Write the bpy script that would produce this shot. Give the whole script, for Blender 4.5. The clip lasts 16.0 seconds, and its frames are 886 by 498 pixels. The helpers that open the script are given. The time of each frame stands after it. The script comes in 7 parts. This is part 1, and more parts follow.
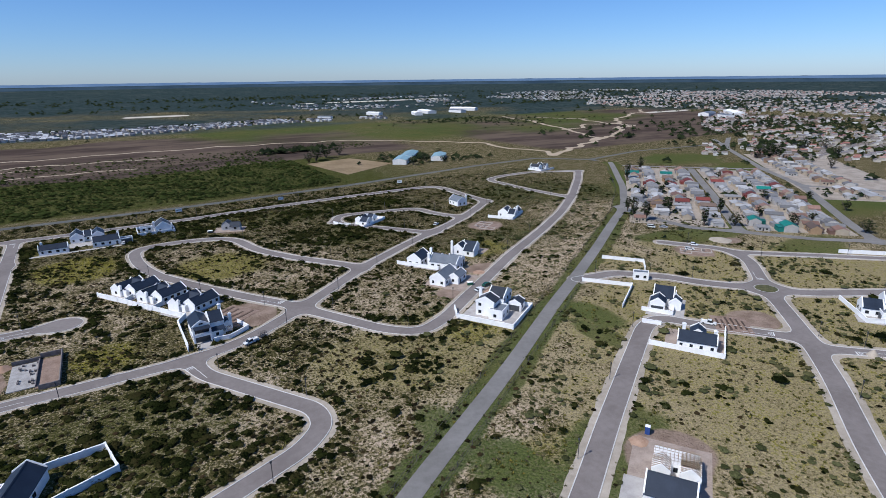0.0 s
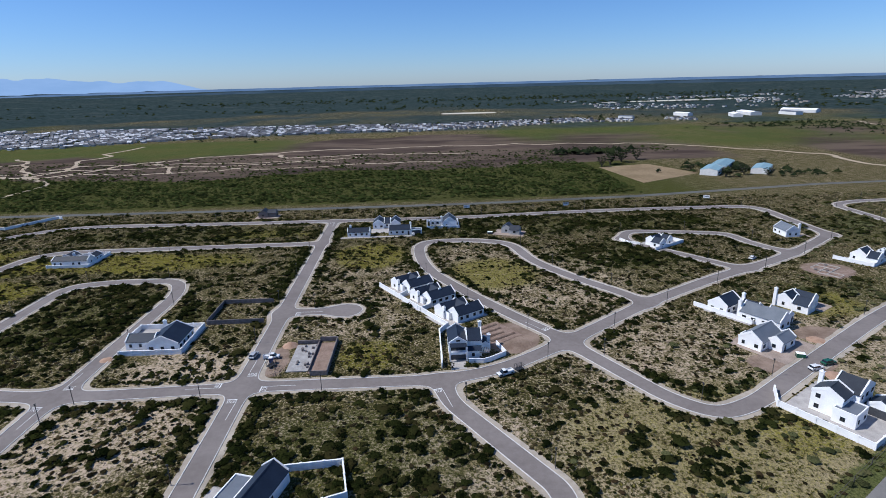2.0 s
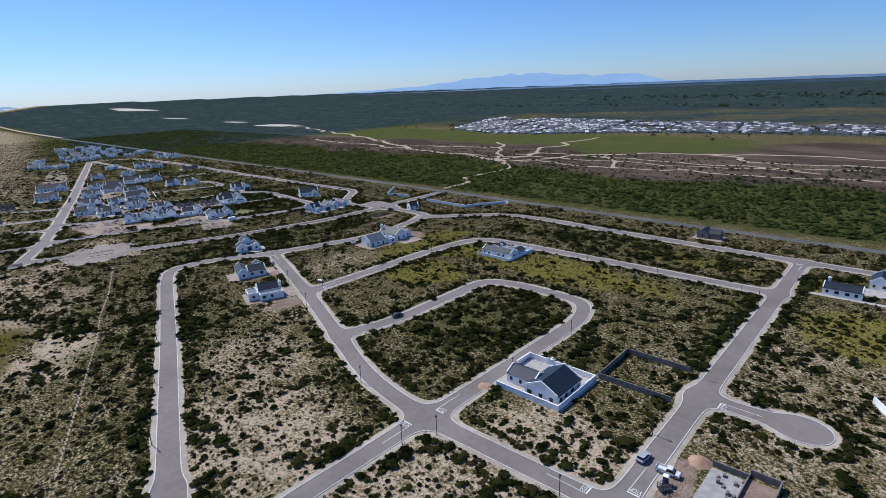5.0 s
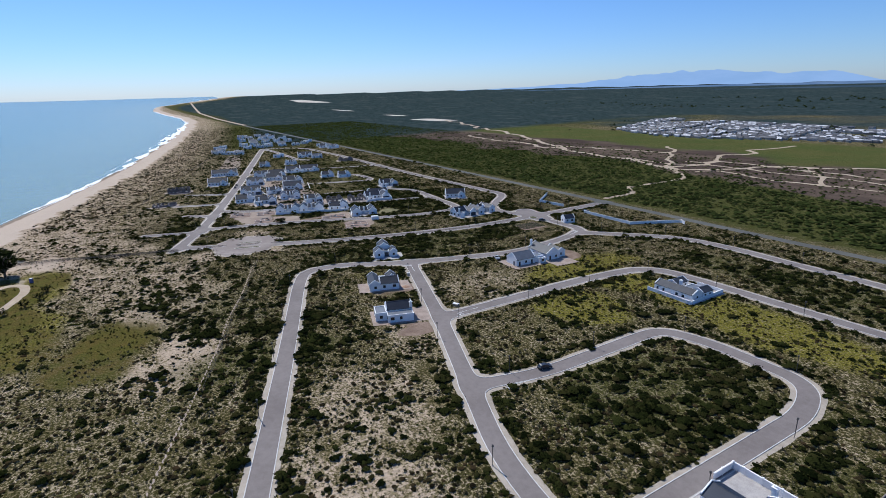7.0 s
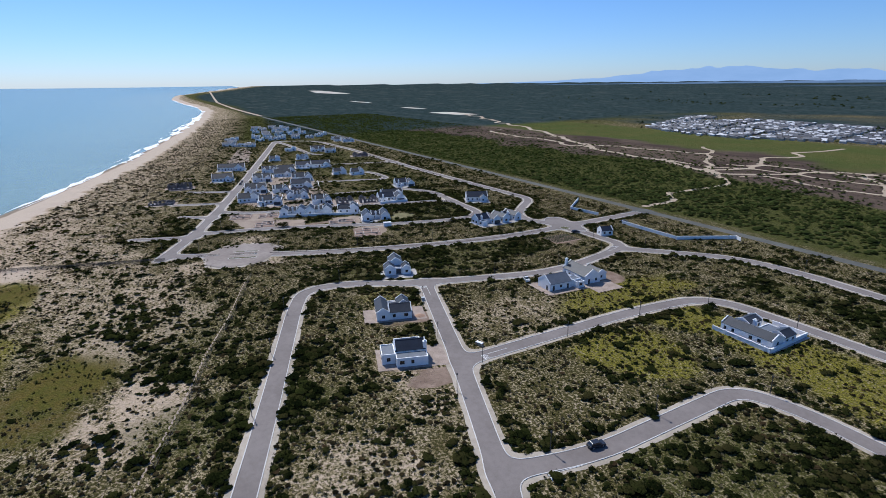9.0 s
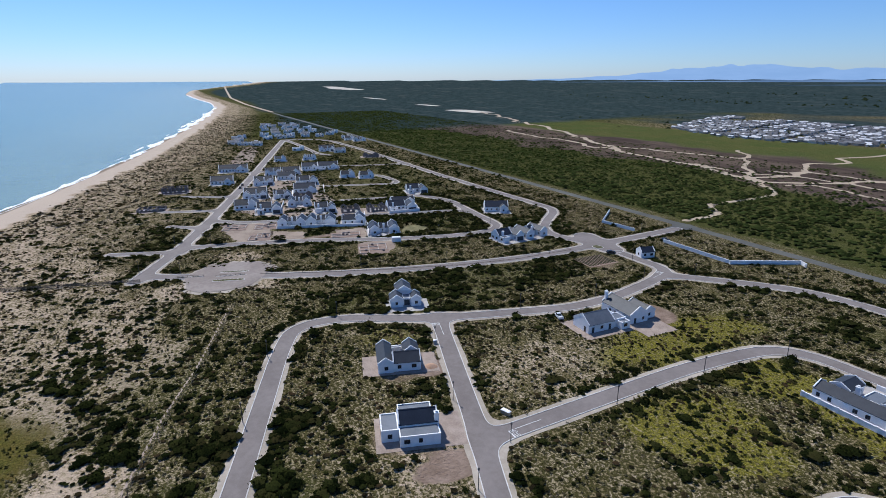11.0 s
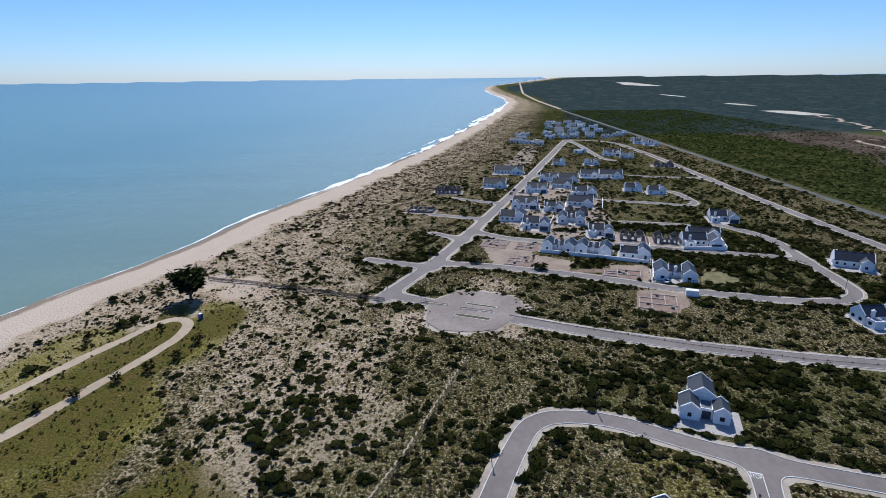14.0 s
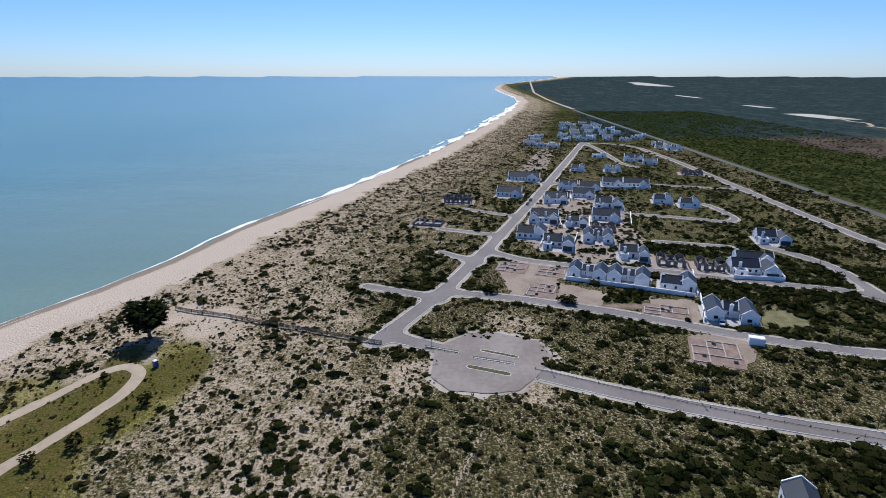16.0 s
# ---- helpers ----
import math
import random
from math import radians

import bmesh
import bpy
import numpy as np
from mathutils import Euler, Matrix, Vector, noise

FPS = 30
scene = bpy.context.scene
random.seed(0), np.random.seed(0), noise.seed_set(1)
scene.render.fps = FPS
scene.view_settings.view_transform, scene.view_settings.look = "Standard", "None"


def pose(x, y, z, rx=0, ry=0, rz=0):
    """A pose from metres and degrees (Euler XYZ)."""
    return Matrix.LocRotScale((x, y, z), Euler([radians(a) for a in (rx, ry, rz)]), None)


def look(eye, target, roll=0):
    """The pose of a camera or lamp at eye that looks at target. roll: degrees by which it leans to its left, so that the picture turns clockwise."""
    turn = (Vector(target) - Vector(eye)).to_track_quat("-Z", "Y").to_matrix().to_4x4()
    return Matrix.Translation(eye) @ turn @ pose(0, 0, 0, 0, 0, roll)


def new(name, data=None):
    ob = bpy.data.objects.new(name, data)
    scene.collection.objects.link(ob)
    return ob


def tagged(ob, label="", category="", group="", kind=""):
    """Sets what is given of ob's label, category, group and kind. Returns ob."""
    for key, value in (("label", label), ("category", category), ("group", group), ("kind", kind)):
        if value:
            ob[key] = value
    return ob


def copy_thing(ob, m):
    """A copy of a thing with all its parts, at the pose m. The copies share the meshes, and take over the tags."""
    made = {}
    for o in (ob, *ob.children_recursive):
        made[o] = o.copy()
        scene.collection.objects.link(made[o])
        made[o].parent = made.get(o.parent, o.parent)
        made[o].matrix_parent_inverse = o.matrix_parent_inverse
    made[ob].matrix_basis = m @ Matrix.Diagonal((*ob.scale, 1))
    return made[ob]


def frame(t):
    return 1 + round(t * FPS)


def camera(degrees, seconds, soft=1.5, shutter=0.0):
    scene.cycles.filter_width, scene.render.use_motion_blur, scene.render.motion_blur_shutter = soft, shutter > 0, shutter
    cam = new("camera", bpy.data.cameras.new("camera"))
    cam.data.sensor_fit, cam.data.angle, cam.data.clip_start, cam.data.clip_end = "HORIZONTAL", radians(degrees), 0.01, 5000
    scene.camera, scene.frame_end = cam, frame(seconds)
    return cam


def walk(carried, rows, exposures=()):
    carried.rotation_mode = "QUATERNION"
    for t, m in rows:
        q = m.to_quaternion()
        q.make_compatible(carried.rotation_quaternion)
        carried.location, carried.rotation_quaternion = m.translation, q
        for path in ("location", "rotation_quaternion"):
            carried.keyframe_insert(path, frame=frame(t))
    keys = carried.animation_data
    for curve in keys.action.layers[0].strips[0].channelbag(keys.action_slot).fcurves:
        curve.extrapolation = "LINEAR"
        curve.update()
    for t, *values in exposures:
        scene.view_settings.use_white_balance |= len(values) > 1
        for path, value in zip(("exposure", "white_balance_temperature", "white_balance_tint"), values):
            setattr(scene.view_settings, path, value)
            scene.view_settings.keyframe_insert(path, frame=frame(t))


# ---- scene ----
# The camera: a drone about 83 m up. Rows: seconds, place in metres, yaw, pitch, roll in degrees.
cam = camera(78.39, 16.0, 0.6)
ROWS = [
    (0.0, -0.3, 0.88, 83.45, -31.86, -17.57, -0.71),
    (0.5, 3.6, 7.69, 83.27, -23.98, -17.45, -0.94),
    (1.0, 6.75, 15.18, 83.13, -16.54, -17.42, -1.17),
    (1.5, 8.95, 23.31, 82.97, -8.31, -17.3, -1.41),
    (2.0, 9.87, 31.8, 82.87, -1.61, -17.17, -1.5),
    (2.5, 9.73, 40.63, 82.84, 4.46, -17.18, -1.7),
    (3.0, 8.64, 49.53, 82.91, 9.66, -17.18, -1.84),
    (3.5, 6.27, 58.44, 82.91, 16.54, -17.06, -1.88),
    (4.0, 3.18, 67.47, 82.92, 25.72, -16.88, -2.06),
    (4.5, -1.48, 75.99, 82.82, 34.56, -16.73, -2.13),
    (5.0, -7.45, 83.95, 82.73, 43.29, -16.57, -2.19),
    (5.2, -10.23, 86.79, 82.72, 46.57, -16.56, -2.15),
    (7.3, -45.41, 110.95, 82.26, 59.22, -16.56, -1.3),
    (7.5, -48.82, 112.93, 82.23, 59.44, -16.65, -1.22),
    (8.0, -57.43, 117.4, 82.1, 59.83, -16.83, -1.09),
    (8.5, -66.08, 121.74, 82.11, 60.16, -17.02, -0.82),
    (10.8, -105.63, 142.45, 82.36, 61.81, -17.43, -0.25),
    (11.0, -109.19, 144.1, 82.37, 62.0, -17.47, -0.21),
    (11.5, -118.29, 148.17, 82.4, 65.97, -17.49, -0.17),
    (12.0, -127.53, 152.04, 82.5, 74.03, -17.5, -0.45),
    (12.5, -136.7, 155.02, 82.66, 82.52, -17.48, -0.64),
    (13.0, -146.61, 156.64, 82.76, 87.47, -17.57, -0.75),
    (13.5, -156.67, 157.64, 82.8, 89.96, -17.64, -0.77),
    (14.0, -166.31, 158.13, 82.77, 90.98, -17.69, -0.63),
    (14.5, -176.08, 158.15, 82.69, 91.42, -17.75, -0.52),
    (15.0, -185.99, 157.83, 82.59, 91.64, -17.81, -0.37),
    (15.5, -195.8, 157.1, 82.41, 91.72, -17.83, -0.17),
    (16.0, -204.99, 156.18, 82.32, 91.71, -17.89, 0.04),
]


def drone_pose(x, y, z, yaw, pitch, roll):
    a, b = radians(yaw), radians(pitch)
    ahead = Vector((-math.sin(a) * math.cos(b), math.cos(a) * math.cos(b), math.sin(b)))
    return look((x, y, z), Vector((x, y, z)) + ahead, roll)


walk(cam, [(t, drone_pose(*r)) for t, *r in ROWS], [(0.0, 0.0, 5150, 13), (16.0, 0.0, 5150, 13)])

# ---- light ----
SUN_YAW, SUN_UP = 93.0, 50.0
world = bpy.data.worlds.new("sky_world")
scene.world = world
world.use_nodes = True
wn = world.node_tree
sky = wn.nodes.new("ShaderNodeTexSky")
sky.sky_type, sky.sun_disc = "NISHITA", False
sky.sun_elevation, sky.sun_rotation = radians(SUN_UP), radians(-SUN_YAW)
sky.air_density, sky.dust_density, sky.ozone_density, sky.altitude = 1.0, 0.4, 7.5, 700
wn.nodes["Background"].inputs["Strength"].default_value = 0.097
wn.links.new(sky.outputs[0], wn.nodes["Background"].inputs[0])
sun = new("sun", bpy.data.lights.new("sun", "SUN"))
sun.data.energy, sun.data.angle, sun.data.color = 5.0, radians(0.55), (1.0, 0.865, 0.655)
a, b = radians(SUN_YAW), radians(SUN_UP)
SUN_DIR = Vector((-math.sin(a) * math.cos(b), math.cos(a) * math.cos(b), math.sin(b)))
sun.matrix_world = look(SUN_DIR * 300, (0, 0, 0))
tagged(sun, kind="structure")

# ---- materials ----


class Net:
    """A small builder for node materials."""

    def __init__(self, name):
        self.mat = bpy.data.materials.new(name)
        self.mat.use_nodes = True
        self.t = self.mat.node_tree
        self.bsdf = self.t.nodes["Principled BSDF"]

    def node(self, kind, **props):
        n = self.t.nodes.new(kind)
        for key, value in props.items():
            setattr(n, key, value)
        return n

    def link(self, a, b):
        self.t.links.new(a, b)

    def coords(self, kind="world"):
        if kind == "world":
            return self.node("ShaderNodeNewGeometry").outputs["Position"]
        return self.node("ShaderNodeTexCoord").outputs["Object"]

    def noise(self, at, scale, detail=3.0, rough=0.55, stretch=None):
        if stretch:
            m = self.node("ShaderNodeMapping")
            m.inputs["Scale"].default_value = stretch
            self.link(at, m.inputs["Vector"])
            at = m.outputs[0]
        n = self.node("ShaderNodeTexNoise")
        n.inputs["Scale"].default_value, n.inputs["Detail"].default_value, n.inputs["Roughness"].default_value = scale, detail, rough
        self.link(at, n.inputs["Vector"])
        return n.outputs["Fac"]

    def ramp(self, fac, low, high, a=0.0, b=1.0):
        n = self.node("ShaderNodeMapRange", clamp=True)
        n.interpolation_type = "SMOOTHSTEP"
        for key, v in (("From Min", low), ("From Max", high), ("To Min", a), ("To Max", b)):
            n.inputs[key].default_value = v
        self.link(fac, n.inputs["Value"])
        return n.outputs[0]

    def math(self, op, a, b):
        n = self.node("ShaderNodeMath", operation=op)
        for k, v in enumerate((a, b)):
            if isinstance(v, (int, float)):
                n.inputs[k].default_value = v
            else:
                self.link(v, n.inputs[k])
        return n.outputs[0]

    def mix(self, fac, a, b):
        n = self.node("ShaderNodeMix", data_type="RGBA")
        for key, v in ((0, fac), (6, a), (7, b)):
            if isinstance(v, (int, float)):
                n.inputs[key].default_value = v
            elif isinstance(v, tuple):
                n.inputs[key].default_value = (*v, 1)
            else:
                self.link(v, n.inputs[key])
        return n.outputs[2]

    def bump(self, height, strength, distance):
        n = self.node("ShaderNodeBump")
        n.inputs["Strength"].default_value, n.inputs["Distance"].default_value = strength, distance
        self.link(height, n.inputs["Height"])
        self.link(n.outputs[0], self.bsdf.inputs["Normal"])

    def attr(self, name):
        n = self.node("ShaderNodeAttribute", attribute_name=name)
        s = self.node("ShaderNodeSeparateColor")
        self.link(n.outputs["Color"], s.inputs[0])
        return (*s.outputs[:3], n.outputs["Alpha"])

    def done(self, colour, rough=0.8, metal=0.0, specular=0.3):
        if isinstance(colour, tuple):
            self.bsdf.inputs["Base Color"].default_value = (*colour, 1)
        else:
            self.link(colour, self.bsdf.inputs["Base Color"])
        self.bsdf.inputs["Roughness"].default_value, self.bsdf.inputs["Metallic"].default_value = rough, metal
        self.bsdf.inputs["Specular IOR Level"].default_value = specular
        return self.mat


def plain(name, dark, light, scale, rough=0.8, fine=9.0, bump=0.0, specular=0.3, coords="object", metal=0.0, vary=0.0):
    """A surface of two shades mottled at two scales; vary: how far whole objects differ."""
    n = Net(name)
    at = n.coords(coords)
    big, small = n.noise(at, scale), n.noise(at, scale * fine, 2.0)
    fac = n.ramp(n.math("ADD", n.math("MULTIPLY", big, 0.6), n.math("MULTIPLY", small, 0.4)), 0.32, 0.68)
    colour = n.mix(fac, dark, light)
    if vary:
        info = n.node("ShaderNodeObjectInfo")
        colour = n.mix(n.math("MULTIPLY", info.outputs["Random"], vary), colour, tuple(c * 0.45 for c in dark))
    if bump:
        n.bump(small, 0.6, bump)
    return n.done(colour, rough, metal, specular)


def sheet_roof(name, dark, light, pitch=0.4):
    """Painted ribbed roof sheeting; ribs run down the slope."""
    n = Net(name)
    at = n.coords("object")
    big, small = n.noise(at, 0.35), n.noise(at, 5.0, 2.0)
    fac = n.ramp(n.math("ADD", n.math("MULTIPLY", big, 0.6), n.math("MULTIPLY", small, 0.4)), 0.3, 0.7)
    info = n.node("ShaderNodeObjectInfo")
    colour = n.mix(fac, dark, light)
    colour = n.mix(n.math("MULTIPLY", info.outputs["Random"], 0.35), colour, tuple(c * 1.35 for c in light))
    n.bump(small, 0.3, 0.02)
    return n.done(colour, 0.55, 0.0, 0.25)


def ground_material():
    n = Net("scrubland_soil")
    at = n.coords()
    sand, lush, bloom, soil = n.attr("cover")
    heath, grass, pale, dark = n.attr("cover_far")
    n1, n2, n3 = n.noise(at, 0.85, 5.0, 0.72), n.noise(at, 0.16, 4.0, 0.6), n.noise(at, 0.018, 4.0, 0.6)
    tuft = n.noise(at, 2.1, 4.0, 0.75)
    clump = n.noise(at, 1.25, 2.0, 0.6)
    streak = n.noise(at, 0.02, 5.0, 0.65, (0.35, 1.0, 1.0))
    straw = n.mix(n.ramp(n2, 0.35, 0.65), (0.185, 0.148, 0.078), (0.335, 0.277, 0.172))
    olive = n.mix(n.ramp(tuft, 0.3, 0.7), (0.019, 0.018, 0.006), (0.088, 0.079, 0.028))
    scrub = n.mix(n.ramp(n.math("ADD", n.math("MULTIPLY", clump, 0.65), n.math("ADD", n.math("MULTIPLY", n1, 0.35), n.math("MULTIPLY", n.math("MINIMUM", sand, 1.0), -0.055))), 0.41, 0.5), straw, olive)
    # bare pale sand between the tufts
    bare = n.math("ADD", n.math("MULTIPLY", n1, 0.95), n.math("MULTIPLY", n2, 0.3))
    bare = n.ramp(n.math("ADD", bare, n.math("MULTIPLY", sand, 0.15)), 0.695, 0.80)
    sandy = n.mix(n.ramp(tuft, 0.3, 0.75), (0.36, 0.282, 0.195), (0.51, 0.41, 0.3))
    colour = n.mix(bare, scrub, sandy)
    green = n.mix(n.ramp(tuft, 0.3, 0.7), (0.018, 0.023, 0.006), (0.085, 0.092, 0.024))
    patch = n.ramp(n.math("ADD", n.math("MULTIPLY", n2, 0.6), n.math("MULTIPLY", lush, 0.62)), 0.44, 0.72)
    colour = n.mix(n.math("MULTIPLY", patch, n.ramp(lush, 0.95, 1.4, 0.4, 0.85)), colour, green)
    yellow = n.mix(n.ramp(tuft, 0.35, 0.7), (0.06, 0.063, 0.011), (0.285, 0.245, 0.03))
    patch = n.ramp(n.math("ADD", n.math("MULTIPLY", n2, 0.5), n.math("ADD", n.math("MULTIPLY", n1, 0.35), n.math("MULTIPLY", bloom, 0.5))), 0.56, 0.88)
    patch = n.math("MULTIPLY", patch, n.ramp(n1, 0.36, 0.6, 0.2, 0.95))
    colour = n.mix(patch, colour, yellow)
    # the open plain
    brown = n.mix(n.ramp(streak, 0.35, 0.65), (0.06, 0.045, 0.038), (0.125, 0.095, 0.072))
    colour = n.mix(n.ramp(n.math("ADD", heath, n.math("MULTIPLY", n3, 0.35)), 0.5, 0.8), colour, brown)
    split = n.node("ShaderNodeSeparateXYZ")
    n.link(at, split.inputs[0])
    inland_side = n.math("MAXIMUM", n.ramp(split.outputs[1], 380.0, 460.0), n.ramp(split.outputs[0], -150.0, -60.0))
    dry = n.mix(n.ramp(tuft, 0.3, 0.7), n.mix(n.ramp(n2, 0.3, 0.7), (0.04, 0.043, 0.010), (0.055, 0.042, 0.011)), n.mix(n.ramp(n2, 0.3, 0.7), (0.098, 0.1, 0.022), (0.135, 0.1, 0.03)))
    dry = n.mix(n.ramp(n.math("ADD", n.math("MULTIPLY", n1, 0.7), n.math("MULTIPLY", n2, 0.3)), 0.6, 0.68, 0.0, 0.55), dry, (0.3, 0.27, 0.18))
    fresh = n.mix(n.ramp(tuft, 0.3, 0.7), (0.04, 0.054, 0.014), n.mix(n.ramp(n3, 0.35, 0.65), (0.088, 0.112, 0.032), (0.125, 0.12, 0.04)))
    meadow = n.mix(inland_side, dry, fresh)
    colour = n.mix(n.ramp(n.math("ADD", n.math("ADD", grass, n.math("MULTIPLY", clump, 0.35)), n.math("MULTIPLY", n2, 0.4)), 0.72, 1.1, 0.0, 0.88), colour, meadow)
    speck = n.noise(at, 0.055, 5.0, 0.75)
    # far plain: a bluish distance haze is mixed into this base colour
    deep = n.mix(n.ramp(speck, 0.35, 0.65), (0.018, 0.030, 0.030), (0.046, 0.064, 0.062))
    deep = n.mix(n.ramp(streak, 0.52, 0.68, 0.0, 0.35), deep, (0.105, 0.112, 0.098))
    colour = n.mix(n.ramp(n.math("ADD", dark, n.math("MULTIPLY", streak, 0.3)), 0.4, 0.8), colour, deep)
    pan = n.math("ADD", pale, n.math("MULTIPLY", streak, 0.3))
    colour = n.mix(n.ramp(pan, 0.62, 0.8), colour, (0.52, 0.48, 0.41))
    earth = n.mix(n.ramp(n2, 0.3, 0.7), (0.18, 0.13, 0.095), (0.29, 0.22, 0.17))
    colour = n.mix(n.ramp(n.math("ADD", soil, n.math("MULTIPLY", n1, 0.3)), 0.55, 0.75), colour, earth)
    # sand darkened by the swash
    parts = n.node("ShaderNodeSeparateXYZ")
    n.link(at, parts.inputs[0])
    wet = n.ramp(n.math("ADD", parts.outputs[2], n.math("MULTIPLY", n2, 0.5)), -2.05, -1.75, 1.0, 0.0)
    colour = n.mix(n.math("MULTIPLY", wet, 0.5), colour, (0.2, 0.165, 0.125))
    # clean dry beach sand
    colour = n.mix(n.ramp(sand, 1.3, 1.9, 0.0, 0.6), colour, n.mix(wet, (0.56, 0.475, 0.385), (0.23, 0.19, 0.145)))
    n.bump(clump, 1.0, 0.6)
    return n.done(colour, 1.0, 0, 0.0)


def paving_material(name, dark, light, seam=True):
    n = Net(name)
    at = n.coords()
    big, mid, small = n.noise(at, 0.06, 4.0), n.noise(at, 0.6, 3.0), n.noise(at, 7.0, 2.0)
    fac = n.math("ADD", n.math("MULTIPLY", big, 0.5), n.math("ADD", n.math("MULTIPLY", mid, 0.3), n.math("MULTIPLY", small, 0.2)))
    n.bump(small, 0.4, 0.02)
    return n.done(n.mix(n.ramp(fac, 0.35, 0.65), dark, light), 0.85, 0, 0.25)


def sea_material():
    n = Net("sea_water")
    at = n.coords()
    depth = n.attr("depth")[0]
    swell = n.noise(at, 0.012, 3.0, 0.5, (1.0, 0.4, 1.0))
    shallow = n.mix(n.ramp(swell, 0.3, 0.7), (0.15, 0.212, 0.146), (0.172, 0.238, 0.168))
    deep = n.mix(n.ramp(swell, 0.3, 0.7), (0.078, 0.165, 0.136), (0.094, 0.186, 0.154))
    colour = n.mix(depth, shallow, deep)
    waves = n.math("ADD", n.noise(at, 0.35, 4.0, 0.6, (1.0, 0.6, 1.0)), n.math("MULTIPLY", n.noise(at, 0.06, 3.0, 0.5), 2.0))
    n.bump(waves, 0.35, 0.6)
    return n.done(colour, 0.24, 0, 0.4)


M = {}
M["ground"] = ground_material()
M["paving"] = paving_material("grey_block_paving", (0.158, 0.136, 0.122), (0.222, 0.195, 0.177))
M["carpark"] = paving_material("sandy_block_paving", (0.2, 0.165, 0.14), (0.29, 0.25, 0.215))
M["tar"] = paving_material("worn_tar", (0.152, 0.143, 0.13), (0.218, 0.206, 0.19))
M["gravel"] = paving_material("dark_gravel", (0.068, 0.069, 0.062), (0.115, 0.114, 0.102))
M["verge"] = paving_material("sandy_verge", (0.28, 0.24, 0.185), (0.44, 0.385, 0.31))
M["track"] = paving_material("sandy_track", (0.33, 0.26, 0.175), (0.44, 0.355, 0.25))
M["kerb"] = plain("pale_concrete_kerb", (0.48, 0.465, 0.44), (0.64, 0.62, 0.59), 0.4, coords="world")
M["line"] = plain("road_paint", (0.6, 0.6, 0.58), (0.75, 0.75, 0.72), 0.8, coords="world")
M["sea"] = sea_material()
M["foam"] = plain("sea_foam", (0.72, 0.75, 0.76), (0.85, 0.86, 0.86), 0.5, coords="world")
M["white"] = plain("white_painted_plaster", (0.79, 0.785, 0.775), (0.89, 0.885, 0.875), 0.5, 0.75)
M["offwhite"] = plain("weathered_white_plaster", (0.58, 0.57, 0.55), (0.72, 0.71, 0.69), 0.5, 0.8)
M["greyplaster"] = plain("grey_plaster", (0.3, 0.3, 0.3), (0.42, 0.42, 0.41), 0.6, 0.85)
M["slate"] = sheet_roof("slate_blue_roof_sheet", (0.012, 0.018, 0.032), (0.022, 0.031, 0.05))
M["charcoal"] = sheet_roof("charcoal_roof_sheet", (0.022, 0.026, 0.034), (0.04, 0.045, 0.055))
M["greyroof"] = sheet_roof("grey_roof_sheet", (0.10, 0.115, 0.135), (0.15, 0.165, 0.19))
M["paleroof"] = sheet_roof("pale_grey_roof_sheet", (0.26, 0.27, 0.28), (0.36, 0.37, 0.38))
M["glass"] = plain("dark_window_glass", (0.012, 0.015, 0.02), (0.02, 0.024, 0.03), 0.6, 0.08, specular=0.6)
M["frame"] = plain("dark_aluminium", (0.03, 0.032, 0.036), (0.05, 0.052, 0.056), 2.0, 0.4)
M["door"] = plain("dark_timber_door", (0.04, 0.035, 0.035), (0.07, 0.06, 0.055), 2.0, 0.5)
M["garage"] = plain("charcoal_garage_door", (0.05, 0.052, 0.058), (0.075, 0.078, 0.085), 2.0, 0.45)
M["paved"] = plain("concrete_drive", (0.32, 0.3, 0.28), (0.45, 0.42, 0.39), 0.5, coords="world")
M["brick"] = plain("raw_cement_brick", (0.13, 0.115, 0.105), (0.23, 0.2, 0.185), 0.9, 0.95)
M["timber"] = plain("raw_roof_timber", (0.22, 0.16, 0.10), (0.36, 0.28, 0.19), 1.2, 0.85)
M["yardsoil"] = plain("trodden_pinkish_soil", (0.25, 0.195, 0.155), (0.38, 0.31, 0.255), 0.3, 0.95, coords="world", bump=0.04)
M["slab"] = plain("new_concrete_slab", (0.25, 0.235, 0.22), (0.4, 0.385, 0.365), 0.5, 0.85)
M["rail"] = plain("dark_steel", (0.03, 0.03, 0.032), (0.06, 0.06, 0.062), 2.0, 0.5)
M["fencewood"] = plain("weathered_fence_wood", (0.05, 0.044, 0.038), (0.1, 0.09, 0.08), 1.5, 0.95)
M["bark"] = plain("grey_brown_bark", (0.07, 0.055, 0.045), (0.14, 0.11, 0.09), 2.0, 0.95)

# ---- the plan ----
U = 1.3  # metres in one unit of the site plan


def plan(*flat):
    """Points of the site plan, given as x, y, x, y ..., in metres."""
    return np.array(flat, float).reshape(-1, 2) * U


CENTRE = np.array((-100.0, 140.0))
SEA_Z = -2.5


def far_rise(x, y):
    """The plain climbs gently far out, so that its edge meets the horizon."""
    r = np.hypot(x - CENTRE[0], y - CENTRE[1])
    return 63.0 * np.clip((r - 1500.0) / 3300.0, 0, None) ** 2


COAST = np.vstack((plan(1500, -560, 300, -170, 0, -95, -180, -36, -250, -16, -290, -5, -311, 4, -342, 14.6, -386, 22.4, -436, 39, -500, 58, -626, 94, -871, 147),
                   ((-1543, 272), (-1945, 334), (-2240, 352), (-2567, 338), (-3060, 325), (-3524, 378), (-4105, 641), (-4743, 986), (-5200, 1200))))[::-1]


def coast_y(x):
    return np.interp(x, COAST[:, 0], COAST[:, 1])


